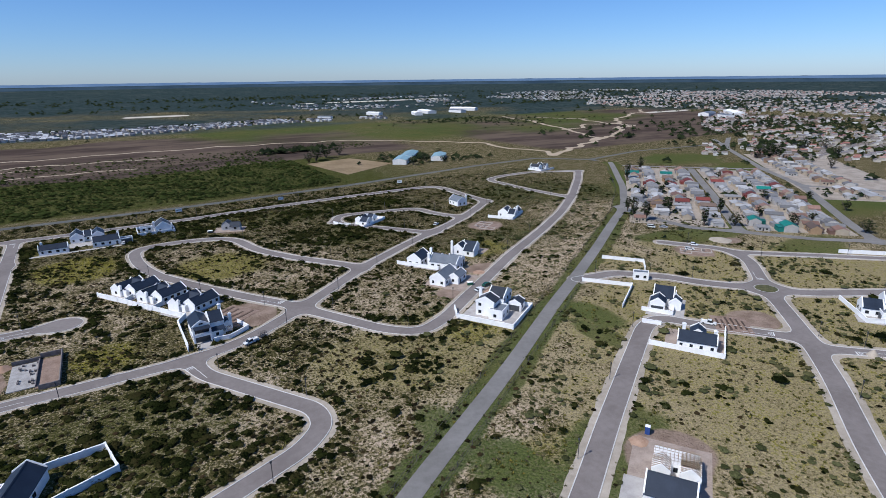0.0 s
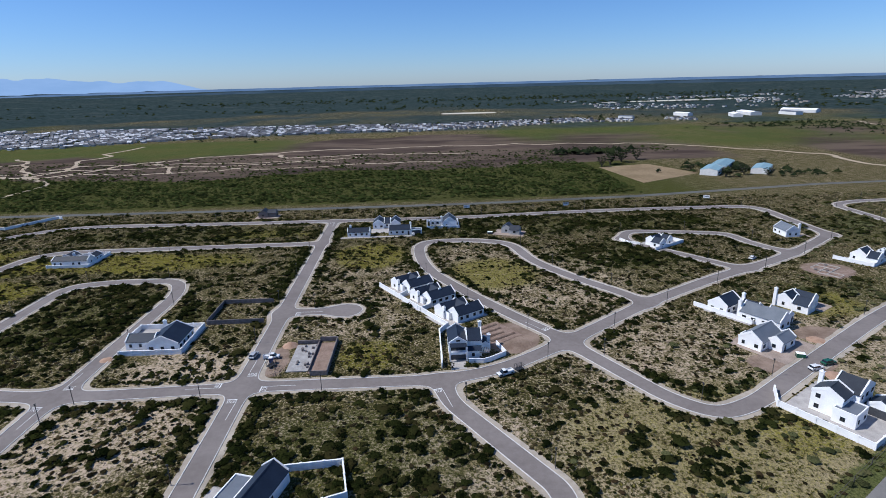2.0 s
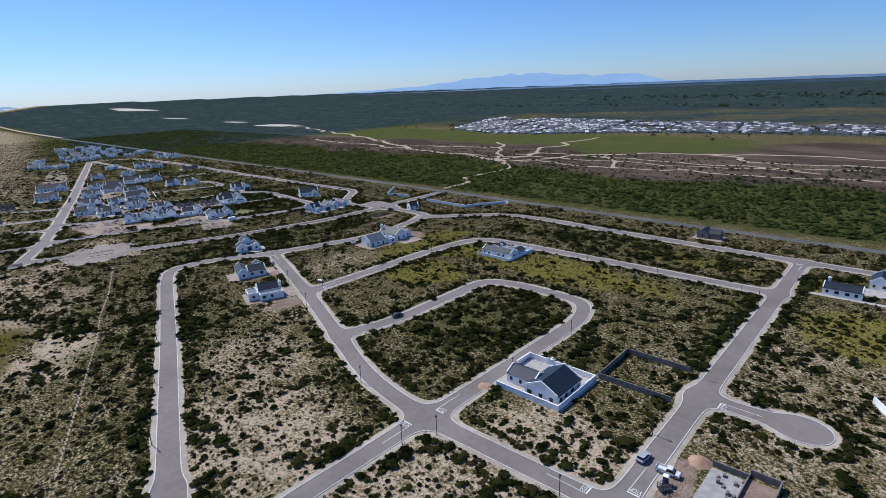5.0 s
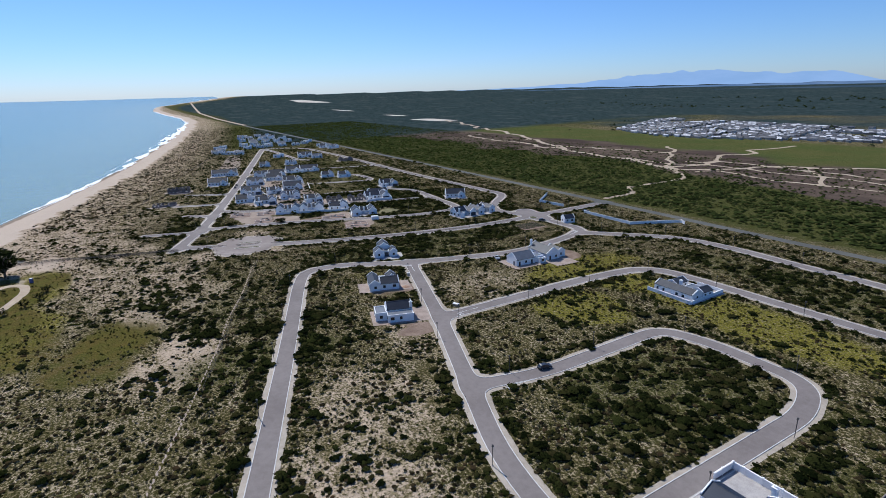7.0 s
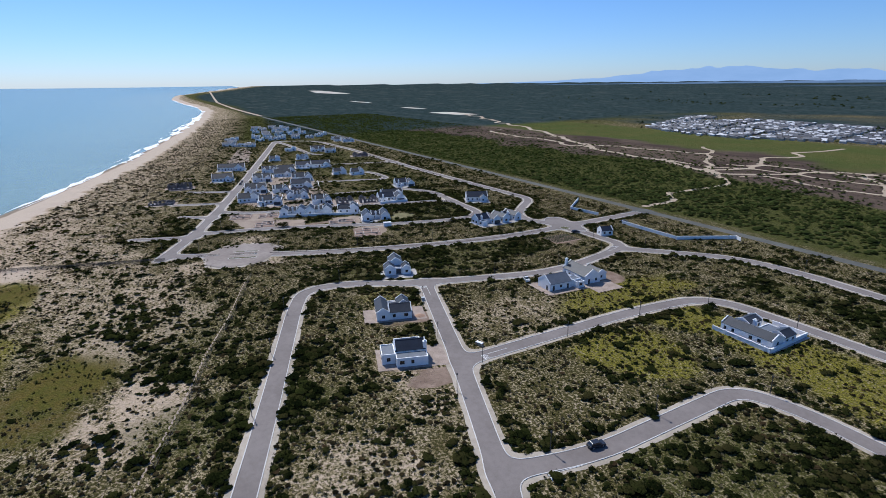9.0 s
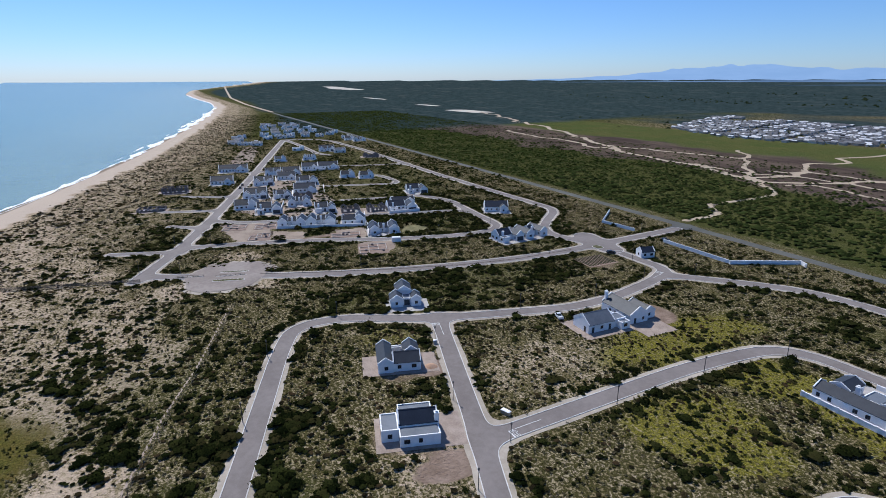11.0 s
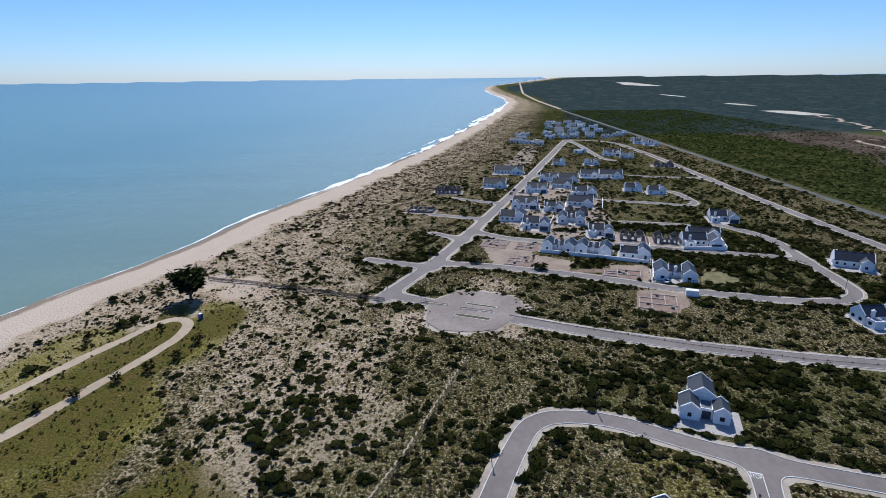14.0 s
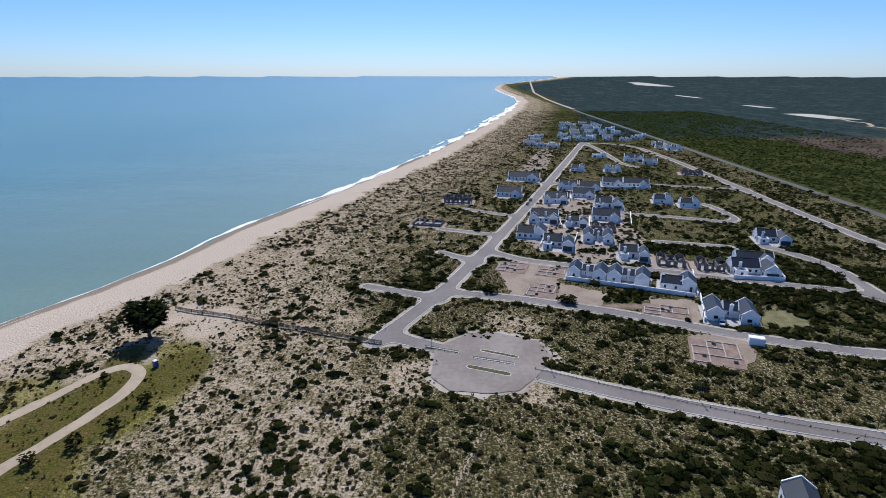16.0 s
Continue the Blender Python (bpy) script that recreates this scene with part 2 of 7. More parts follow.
def coast_slope(x):
    return (coast_y(x + 20) - coast_y(x - 20)) / 40.0


def inland(x, y):
    """Metres from the waterline, positive on land."""
    s = coast_slope(x)
    return (y - coast_y(x)) / np.sqrt(1 + s * s)


def smooth(a, b, v):
    k = np.clip((v - a) / (b - a), 0, 1)
    return k * k * (3 - 2 * k)


RNG = np.random.default_rng(7)
LATTICE = RNG.random((256, 256))


def field_noise(x, y, size):
    """Smooth noise from 0 to 1 with features of that size in metres."""
    total, weight = 0.0, 0.0
    for octave, amount in ((1.0, 0.55), (0.47, 0.3), (0.21, 0.15)):
        u, v = x / (size * octave) + 31.7 * octave, y / (size * octave) + 17.3 * octave
        i, j = np.floor(u).astype(int), np.floor(v).astype(int)
        f, g = u - i, v - j
        f, g = f * f * (3 - 2 * f), g * g * (3 - 2 * g)
        p = lambda di, dj: LATTICE[(i + di) % 256, (j + dj) % 256]
        total = total + amount * ((p(0, 0) * (1 - f) + p(1, 0) * f) * (1 - g) + (p(0, 1) * (1 - f) + p(1, 1) * f) * g)
        weight += amount
    return total / weight


def ground_z(x, y):
    d = inland(x, y)
    z = SEA_Z - 2.0 + 2.0 * smooth(-25, 0, d) + 2.5 * smooth(0, 24, d)
    dune = smooth(16, 32, d) * (1 - smooth(70, 130, d))
    return z + dune * (field_noise(x, y, 16.0) - 0.35) * 1.3 + far_rise(x, y)


def line_distance(x, y, pts, margin=45.0):
    """Metres from a line; points far off it get a large number."""
    x, y = np.asarray(x, float), np.asarray(y, float)
    out = np.full(x.shape, 1e3)
    (lx, ly), (hx, hy) = pts.min(0) - margin, pts.max(0) + margin
    near = (x > lx) & (x < hx) & (y > ly) & (y < hy)
    if not near.any():
        return out
    x, y = x[near], y[near]
    best = np.full(x.shape, 1e3)
    for (ax, ay), (bx, by) in zip(pts[:-1], pts[1:]):
        dx, dy = bx - ax, by - ay
        k = np.clip(((x - ax) * dx + (y - ay) * dy) / (dx * dx + dy * dy + 1e-9), 0, 1)
        best = np.minimum(best, np.hypot(x - ax - k * dx, y - ay - k * dy))
    out[near] = best
    return out


def rounded(pts, radius):
    """The same line with its corners rounded off."""
    out = [pts[0]]
    for p, q, r in zip(pts[:-2], pts[1:-1], pts[2:]):
        a, b = p - q, r - q
        la, lb = np.linalg.norm(a), np.linalg.norm(b)
        k = min(radius, la * 0.48, lb * 0.48)
        s, e = q + a / la * k, q + b / lb * k
        for i in range(7):
            h = i / 6
            out.append((1 - h) ** 2 * s + 2 * h * (1 - h) * q + h * h * e)
    out.append(pts[-1])
    return np.array(out)


# Roads: centre line in plan units, half width in metres, rounding in metres.
ESTATE_ROADS = [
    (rounded(plan(172, 233, 153, 218, 131, 203.5, 102, 189, 71, 170, 42, 147.5, 24, 135.5, 10, 131.7, -30, 132, -75, 130.5, -96, 133.5, -119, 142.5, -155, 156.5, -207, 174.5), 14), 2.8),
    (plan(-33, 40, -34.2, 110, -35.2, 160, -36.5, 230, -37.5, 283), 2.8),
    (rounded(plan(9.5, 131, 11, 123, 22, 105.5, 28, 96, 27.5, 90, 22, 85, 4, 78.5, -34, 66), 8), 2.8),
    (rounded(plan(42, 147, 49.5, 133, 56.5, 120.5, 63.5, 114.5, 73, 118, 86, 127, 125, 153, 158, 172.5, 188, 192, 218, 215, 258, 250, 283, 274), 12), 2.8),
    (rounded(plan(215, 216, 210.5, 245, 210, 283, 225, 289, 250, 290, 283, 274), 10), 2.6),
    (plan(-36, 172.5, -19, 172.8), 2.9),
    (rounded(plan(41, 150, 30.5, 165, 20, 182, 8, 204, 4, 222, 4, 241.5, 24, 242.5, 41, 236, 45.5, 211.5, 56, 193, 67, 178, 71, 170), 12), 2.8),
    (rounded(plan(-200, 257, -185, 271, -169, 284, -149, 287, -122, 285, -40, 282.5, 22, 281.5, 66, 285, 112, 287, 172, 285.5, 171, 256, 171.5, 232), 16), 2.9),
    (rounded(plan(87, 236, 93, 247.5, 121.5, 241.5, 132, 238.5, 134, 224, 141, 211.5), 9), 2.6),
    (rounded(plan(87, 236, 90, 228, 100, 216, 112, 199, 117, 196), 9), 2.6),
    (rounded(plan(-37, 244.5, -126, 243.8, -151, 242.5, -155, 215, -155, 159), 20), 2.8),
    (rounded(plan(-119, 144, -114.8, 160, -115, 201, -103, 204.5, -79, 204, -74, 192, -74, 131), 14), 2.8),
    (rounded(plan(-74.8, 131, -75, 80, -93, 87.5), 14), 2.8),
    (rounded(plan(-75, 80, -93, 87.5, -155, 111.8, -206, 131, -219.5, 137.5, -219, 151, -207, 171.5, -199, 196, -194, 212, -194, 228, -198.5, 250, -203, 262, -226, 262), 20), 2.8),
    (plan(-17.6, 172.8, -16.8, 172.8), 5.7),
]
COAST_ROADS = [
    (rounded(plan(-281, 104, -267.5, 131, -254, 161, -243, 198, -236.8, 231, -237, 262, -238.5, 309), 30), 3.1),
    (plan(-278, 100, -310, 115, -355, 131.5, -445, 161.5, -686, 237), 3.0),
    (plan(-249, 266, -230, 262), 6.0),
    (rounded(plan(-311, 117, -307.4, 135, -302.5, 151, -297, 166, -291, 179, -285, 191, -280, 205, -275.2, 222, -275, 236, -281, 244, -294, 245.5, -311.5, 246.4, -336.7, 250, -352, 244, -362, 237), 12), 2.6),
    (rounded(plan(-237, 262, -256, 255, -267, 258, -278, 269, -288, 281, -296, 286, -360, 284, -421, 283, -573, 285, -655, 281, -679, 272, -691, 243), 14), 2.8),
    (rounded(plan(-351.5, 131.5, -341, 144, -337, 158, -332, 190, -327, 201.5, -320, 225, -316, 239, -311, 245.5), 10), 2.3),
    (plan(-366, 199, -360, 224), 2.0),
    (rounded(plan(-411.6, 197.6, -405, 221.7, -397, 241, -402, 247, -422, 247.5, -433, 245, -434, 238), 10), 2.2),
    (rounded(plan(-484, 172, -491, 213, -479, 250, -470, 284), 20), 2.4),
    (rounded(plan(-690, 240, -642, 242, -563, 240, -546, 247), 12), 2.4),
    (plan(-315, 91.7, -306, 115), 2.3),
    (plan(-349.6, 113.6, -339, 127), 2.0),
    (plan(-382, 112.4, -373, 135), 2.0),
    (plan(-418.2, 122.3, -406, 144), 2.0),
]
EAST_ROADS = [
    (rounded(plan(126, 119.5, 141, 117, 146, 111, 152, 105, 157, 94.5, 168.5, 81.3, 174, 73, 196, 59, 260, 22), 10), 3.2),
    (rounded(plan(30, 34, 56, 49.2, 72.5, 59.5, 97, 74, 115, 84.5, 123, 86, 128, 77, 133, 71, 141, 59.5), 9), 2.9),
    (rounded(plan(184, 131, 196.5, 111, 191, 99.5, 168.5, 81.3, 156, 69, 143, 57, 125.5, 43, 106, 29.4, 60, -8), 8), 3.0),
    (plan(168, 81.3, 168.7, 81.3), 7.4),
    (plan(141, 52, 152, 41, 190, 5), 2.6),
    (plan(196, 107, 217, 88, 233, 73, 300, 10), 2.6),
]
TAR_ROADS = [
    (rounded(plan(-30, 24, 33.5, 65, 70, 86.5, 105.5, 109, 129, 123, 158, 141, 198, 167, 221, 181, 262, 217, 316, 272, 330, 287), 10), 2.55),
    (np.array(((284.0, 238), (277, 200), (277, 180), (291, 159), (309, 130), (334, 106), (400, 40))), 2.9),
    (np.array(((294.0, 161), (371, 227), (457, 303))), 2.9),
    (np.array(((328.0, 108), (360, 135), (455, 206), (508, 265), (625, 372), (841, 558), (1203, 865))), 3.0),
    (np.array(((425.0, 352), (487, 284), (512, 264))), 2.6),
    (np.array(((455.0, 206), (500, 130), (560, 60))), 2.6),
    (np.array(((625.0, 372), (758, 449), (954, 463), (1184, 419))), 2.8),
]
BOUNDARY_ROAD = [(np.array(((-4600.0, 720.0), (-3933, 613), (-2567, 464), (-2014, 438), (-1450, 426), (-990, 421), (-600, 416), (-350, 412), (-200, 408), (-60, 405), (40, 405), (160, 413), (310, 436), (390, 440), (428, 400), (429, 373))), 3.2),
                 (plan(-238.5, 306, -240, 316), 4.5), (np.array(((428.0, 400.0), (520, 415), (640, 400))), 2.6)]


def network(x, y, roads, blend=5.0):
    """Metres from the edge of a road network, negative on the roads, its inner corners rounded."""
    total = np.zeros(np.shape(x))
    for pts, half in roads:
        total = total + np.exp(-np.clip((line_distance(x, y, pts) - half) / (blend * 0.36), -40, 40))
    return -np.log(total + 1e-17) * blend * 0.36


def contour_mesh(fx, fy, value, z_of, lift):
    """A sheet over the part of a grid where value < 0, cut along the value's zero line; also that line's pieces."""
    verts, faces, edges, index = [], [], [], {}
    inside = value < 0

    def vertex(key, x, y):
        if key not in index:
            index[key] = len(verts)
            verts.append((x, y))
        return index[key]

    cells = inside[:-1, :-1].astype(int) + inside[1:, :-1] + inside[1:, 1:] + inside[:-1, 1:]
    for i, j in np.argwhere(cells > 0):
        ring = ((i, j), (i + 1, j), (i + 1, j + 1), (i, j + 1))
        face, cut = [], []
        for (a, b), (c, d) in zip(ring, ring[1:] + ring[:1]):
            va, vc = value[a, b], value[c, d]
            if va < 0:
                face.append(vertex((a, b), fx[a], fy[b]))
            if (va < 0) != (vc < 0):
                k = va / (va - vc)
                key = (min((a, b), (c, d)), max((a, b), (c, d)))
                face.append(vertex(key, fx[a] + k * (fx[c] - fx[a]), fy[b] + k * (fy[d] - fy[b])))
                cut.append((face[-1], va < 0))
        if len(face) > 2:
            faces.append(face)
        if len(cut) == 2:
            edges.append((cut[0][0], cut[1][0]) if cut[0][1] else (cut[1][0], cut[0][0]))
    flat = np.array(verts)
    z = z_of(flat[:, 0], flat[:, 1]) + lift
    return np.column_stack((flat, z)), faces, edges


def mesh_object(name, verts, faces, material, smooth_shade=False):
    mesh = bpy.data.meshes.new(name)
    mesh.from_pydata([tuple(v) for v in verts], [], faces)
    mesh.materials.append(material)
    if smooth_shade:
        mesh.polygons.foreach_set("use_smooth", [True] * len(mesh.polygons))
    return new(name, mesh)


def road_sheet(name, roads, box, step, material, lift, widen=0.0, label="", kerb=None, category="road", blend=5.0):
    fx, fy = np.arange(box[0], box[2] + step, step), np.arange(box[1], box[3] + step, step)
    gx, gy = np.meshgrid(fx, fy, indexing="ij")
    value = network(gx, gy, roads, blend) - widen * (0.7 + 0.6 * field_noise(gx, gy, 6.0))
    verts, faces, edges = contour_mesh(fx, fy, value, ground_z, lift)
    ob = tagged(mesh_object(name, verts, faces, material), label, category, kind="structure")
    if kerb:
        kv, kf = [], []
        for p, q in edges:
            a, b = verts[p], verts[q]
            d = b - a
            length = math.hypot(d[0], d[1])
            if length < 1e-4:
                continue
            out = np.array((-d[1], d[0], 0)) / length * 0.22
            s = len(kv)
            kv += [a + (0, 0, -0.05), b + (0, 0, -0.05), b + (0, 0, 0.1), a + (0, 0, 0.1), a + out + (0, 0, 0.1), b + out + (0, 0, 0.1), b + out + (0, 0, -0.1), a + out + (0, 0, -0.1)]
            kf += [(s, s + 1, s + 2, s + 3), (s + 3, s + 2, s + 5, s + 4), (s + 4, s + 5, s + 6, s + 7)]
        tagged(mesh_object(kerb, kv, kf, M["kerb"]), "low pale concrete kerb along the paved road", "kerb", kind="structure")
    return ob


# ---- ground ----


def spaced(low, high, step, reach_low, reach_high, count):
    """Grid lines: even between low and high, ever wider out to the reach."""
    mid = np.arange(low, high + step, step)
    k = np.linspace(0, 1, count + 1)[1:]
    grow = lambda reach: step * count * k + (reach - step * count) * k**3.2
    return np.concatenate((low - grow(low - reach_low)[::-1], mid, mid[-1] + grow(reach_high - mid[-1])))


def blob(x, y, cx, cy, rx, ry, rough=None):
    """1 inside an uneven patch of the plan, 0 outside."""
    rough = field_noise(x, y, 22.0) if rough is None else rough
    return 1 - smooth(0.6, 1.25, np.hypot((x - cx * U) / (rx * U), (y - cy * U) / (ry * U)) + (rough - 0.5) * 0.7)


def patches(x, y, rows, rough):
    out = np.zeros(np.shape(x))
    for cx, cy, rx, ry, amount in rows:
        near = (np.abs(x - cx * U) < rx * U * 1.7) & (np.abs(y - cy * U) < ry * U * 1.7)
        if near.any():
            out[near] = np.maximum(out[near], amount * blob(x[near], y[near], cx, cy, rx, ry, rough[near]))
    return out


LAWN = [(-192, 76, 17, 13, 1.0), (-180, 70, 16, 12, 0.9), (-268, 42.5, 9, 4.5, 1.0), (-262, 57, 12, 8, 0.9), (-246, 47, 26, 13, 1.0), (-222, 44, 26, 18, 1.0), (-200, 56, 20, 12, 0.8)]
SANDY = [(-176, 92, 12, 8, 1.0), (-164, 84, 12, 8, 0.9), (-205, 84, 14, 8, 0.9), (-220, 100, 16, 12, 0.7), (-228, 92, 30, 16, 0.75), (-205, 88, 18, 10, 0.5), (165, 60, 110, 85, 1.0), (150, 130, 60, 40, 0.7), (200, 175, 40, 40, 0.5), (70, 105, 40, 26, 0.6), (-95, 108, 26, 16, 0.8), (-125, 120, 20, 14, 0.6), (-60, 115, 22, 18, 0.8), (-50, 140, 16, 12, 0.9), (-70, 60, 60, 35, 0.2), (-180, 75, 60, 40, 0.15), (-248, 84, 42, 26, 0.62), (-262, 66, 22, 14, 0.75), (-300, 72, 30, 24, 0.75), (-288, 54, 13, 7, 1.6), (-283, 62, 7, 6, 1.3), (-294, 44, 12, 6, 1.6), (-268, 74, 8, 5, 0.7), (-267, 49, 5, 3, 1.6), (-262, 110, 8, 7, 0.9), (-290, 134, 8, 9, 0.7), (-258, 136, 6, 8, 0.8),
         (-10, 165, 14, 14, 0.5), (15, 110, 14, 22, 0.45), (60, 75, 40, 20, 0.55), (95, 60, 30, 24, 0.3), (110, 25, 40, 20, 0.7), (40, 95, 26, 18, 0.35), (75, 90, 40, 25, 0.3), (35, 195, 45, 35, 0.55), (-20, 190, 30, 40, 0.4), (62, 140, 30, 26, 0.55), (-305, 210, 10, 7, 0.5), (55, 40, 30, 25, 0.6), (-150, 145, 16, 10, 0.5), (-170, 185, 12, 18, 0.45)]
LUSH = [(165, 60, 110, 85, 0.24), (70, 105, 40, 26, 0.2), (-160, 108, 10, 22, 0.9), (-178, 120, 9, 14, 0.9), (-95, 176, 17, 24, 1.0), (-6, 105, 22, 22, 0.75), (-225, 195, 16, 50, 1.0), (-210, 130, 10, 10, 0.5), (-40, 215, 8, 40, 0.6), (-100, 265, 60, 14, 0.7), (60, 262, 100, 16, 0.8), (80, 215, 30, 20, 0.7),
        (-330, 215, 60, 60, 1.0), (-480, 245, 140, 34, 1.0), (-320, 110, 30, 10, 0.7), (-205, 100, 26, 22, 0.45), (-270, 250, 30, 20, 0.8), (200, 240, 40, 30, 0.8), (-75, 190, 8, 14, 0.5), (145, 170, 34, 14, 0.5),
        (240, 215, 40, 20, 0.7), (120, 85, 4, 20, 0.5), (-62, 176, 8, 8, 0.7)]
BLOOM = [(-192, 76, 14, 10, 0.9), (-138, 196, 14, 14, 0.9), (-147, 223, 14, 10, 0.9), (-165, 231, 12, 9, 0.8), (165, 60, 110, 85, 0.7), (70, 105, 40, 26, 0.6), (-105, 226, 44, 13, 1.0), (-15, 225, 14, 16, 1.0), (-165, 225, 12, 30, 0.9), (30, 200, 18, 18, 0.8), (-8, 145, 10, 10, 0.7), (75, 108, 10, 8, 0.8), (110, 97, 7, 14, 0.75), (60, 60, 20, 8, 0.6), (105, 50, 60, 40, 0.45), (60, 100, 40, 24, 0.4), (185, 80, 60, 40, 0.45),
         (-45, 262, 60, 8, 0.6), (-255, 52, 24, 12, 1.0), (-215, 50, 30, 16, 0.9), (-232, 30, 30, 14, 1.0), (120, 165, 14, 12, 0.7), (-200, 158, 12, 10, 0.5), (190, 130, 24, 14, 0.6), (215, 60, 40, 26, 0.4)]
SOIL = [(28, 152, 8, 10, 0.9), (-30, 144, 4, 9, 0.8), (90, 133, 10, 6, 0.9), (108, 146, 9, 5, 0.8), (142, 192, 10, 9, 0.7), (142, 71, 10, 8, 0.9), (76, 48, 9, 8, 0.8), (-152, 148, 4, 8, 0.7), (-183, 160, 5, 6, 0.8),
        (-302, 178, 3, 26, 0.6), (-180, 228, 8, 7, 0.8), (-218, 247, 6, 8, 0.5), (185, 118, 10, 10, 0.6), (208, 117, 8, 5, 0.7), (-470, 150, 40, 14, 0.4),
        (43, 246, 8, 5, 0.5), (-163, 145, 8, 10, 0.5), (-185, 153, 8, 9, 0.5)]


def covers(x, y):
    d = inland(x, y)
    rough = field_noise(x, y, 22.0)
    beach = 1 - smooth(26, 39, d + (field_noise(x, y, 9.0) - 0.5) * 16)
    dune = (1 - smooth(70, 150, d)) * (0.42 + 0.4 * field_noise(x, y, 15.0))
    dune = np.maximum(dune, (1 - smooth(60, 100, d)) * 0.95) * (1 - 0.25 * smooth(-420, -540, x))
    sand = np.maximum(np.maximum(beach * 2.2, dune), patches(x, y, SANDY, rough))
    lush, bloom, soil = (patches(x, y, rows, rough) for rows in (LUSH, BLOOM, SOIL))
    n = field_noise(x, y, 120.0)
    beyond = smooth(408, 424, y + (field_noise(x, y, 40.0) - 0.5) * 10)
    field = beyond * (1 - smooth(560, 640, y + (n - 0.5) * 140)) * (1 - smooth(190, 280, x))
    lush = np.maximum(lush, field * 1.4)
    roadside = 1 - smooth(4.5, 9, line_distance(x, y, TAR_ROADS[0][0]) + (rough - 0.5) * 6)
    grass_strip = roadside * 0.95
    lush = np.maximum(lush, smooth(-760, -1000, x) * smooth(0, 40, y - coast_y(x) - 90) * 1.4)
    heath = smooth(540, 610, y + (n - 0.5) * 120) * (1 - smooth(700 + 170 * smooth(-300, -80, x), 790 + 170 * smooth(-300, -80, x), y + (n - 0.5) * 90)) * smooth(-1400, -900, x) * (1 - 0.8 * smooth(250, 400, x))
    heath = np.maximum(heath, smooth(400, 500, x) * smooth(430, 500, y) * (1 - smooth(900, 1050, y)) * (1 - smooth(1100, 1300, x)) * 0.9)
    grass = smooth(690, 760, y + (n - 0.5) * 120) * (1 - smooth(880, 960, y)) * (1 - smooth(-260, -60, x)) * 0.85 * smooth(-2200, -1500, x)
    grass = np.maximum(grass, smooth(-620, -330, -np.hypot((x - 560) * 0.9, (y - 930) * 1.5)) * 0.7 * (n + 0.4))
    grass = np.maximum(np.maximum(grass, 0.8 * blob(x, y, 395, 215, 50, 22)), grass_strip)
    grass = np.maximum(grass, 0.7 * blob(x, y, 210, 128, 34, 12))
    for cx, cy, rx, ry in ((320, 120, 45, 26), (192, 137, 18, 9), (231, 96, 26, 12), (51, 61, 9, 12), (102, 88, 5, 12), (47, 78, 6, 8), (72, 57, 17, 8), (60, 51, 12, 8), (110, 99, 6, 15), (391, 269, 46, 34)):
        grass = np.maximum(grass, 0.7 * blob(x, y, cx, cy, rx, ry))
    grass = np.maximum(grass, 0.76 * patches(x, y, LAWN, rough))
    pale = 0.0 * x
    for cx, cy, rx, ry in ((-3450, 1230, 330, 80), (-1380, 890, 105, 44), (-2250, 995, 250, 22), (-1700, 950, 90, 12), (-870, 700, 40, 10), (150, 1500, 120, 20), (900, 1900, 300, 40), (-250, 860, 34, 8), (1150, 840, 90, 30)):
        pale = np.maximum(pale, 1 - smooth(0.7, 1.1, np.hypot((x - cx) / rx, (y - cy) / ry) + (field_noise(x, y, 60.0) - 0.5) * 0.9))
    pale = np.maximum(pale, heath * smooth(0.6, 0.78, field_noise(x, y * 2.6, 60.0)) * 0.42)
    r = np.hypot(x - CENTRE[0], y - CENTRE[1])
    # share of the haze-tinted far colour, rising with distance from the site
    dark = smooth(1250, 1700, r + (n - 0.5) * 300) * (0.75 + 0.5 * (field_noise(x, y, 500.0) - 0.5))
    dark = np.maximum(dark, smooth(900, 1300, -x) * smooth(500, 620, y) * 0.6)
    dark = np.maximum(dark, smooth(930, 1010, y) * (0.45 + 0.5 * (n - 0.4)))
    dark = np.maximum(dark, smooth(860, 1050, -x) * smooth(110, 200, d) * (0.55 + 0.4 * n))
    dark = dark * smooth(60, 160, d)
    return (sand, lush, bloom, soil), (heath, grass, pale, dark)


def colour_attribute(mesh, name, columns):
    layer = mesh.attributes.new(name, "FLOAT_COLOR", "POINT")
    data = np.zeros((len(mesh.vertices), 4), np.float32)
    for k, column in enumerate(columns):
        data[:, k] = np.clip(column, 0, 2)
    layer.data.foreach_set("color", data.ravel())


def sheet(name, gx, gy, z, keep, material):
    """A grid mesh; keep: which of its cells stand."""
    w, h = len(gx), len(gy)
    px, py = np.meshgrid(gx, gy, indexing="ij")
    verts = np.column_stack((px.ravel(), py.ravel(), z.ravel())).astype(np.float32)
    i, j = np.argwhere(keep).T
    q = i * h + j
    quads = np.column_stack((q, q + h, q + h + 1, q + 1)).astype(np.int32)
    mesh = bpy.data.meshes.new(name)
    mesh.vertices.add(len(verts))
    mesh.vertices.foreach_set("co", verts.ravel())
    mesh.loops.add(quads.size)
    mesh.loops.foreach_set("vertex_index", quads.ravel())
    mesh.polygons.add(len(quads))
    mesh.polygons.foreach_set("loop_start", np.arange(0, quads.size, 4, dtype=np.int32))
    mesh.polygons.foreach_set("use_smooth", np.ones(len(quads), bool))
    mesh.update(calc_edges=True)
    mesh.materials.append(material)
    return new(name, mesh), px.ravel(), py.ravel()


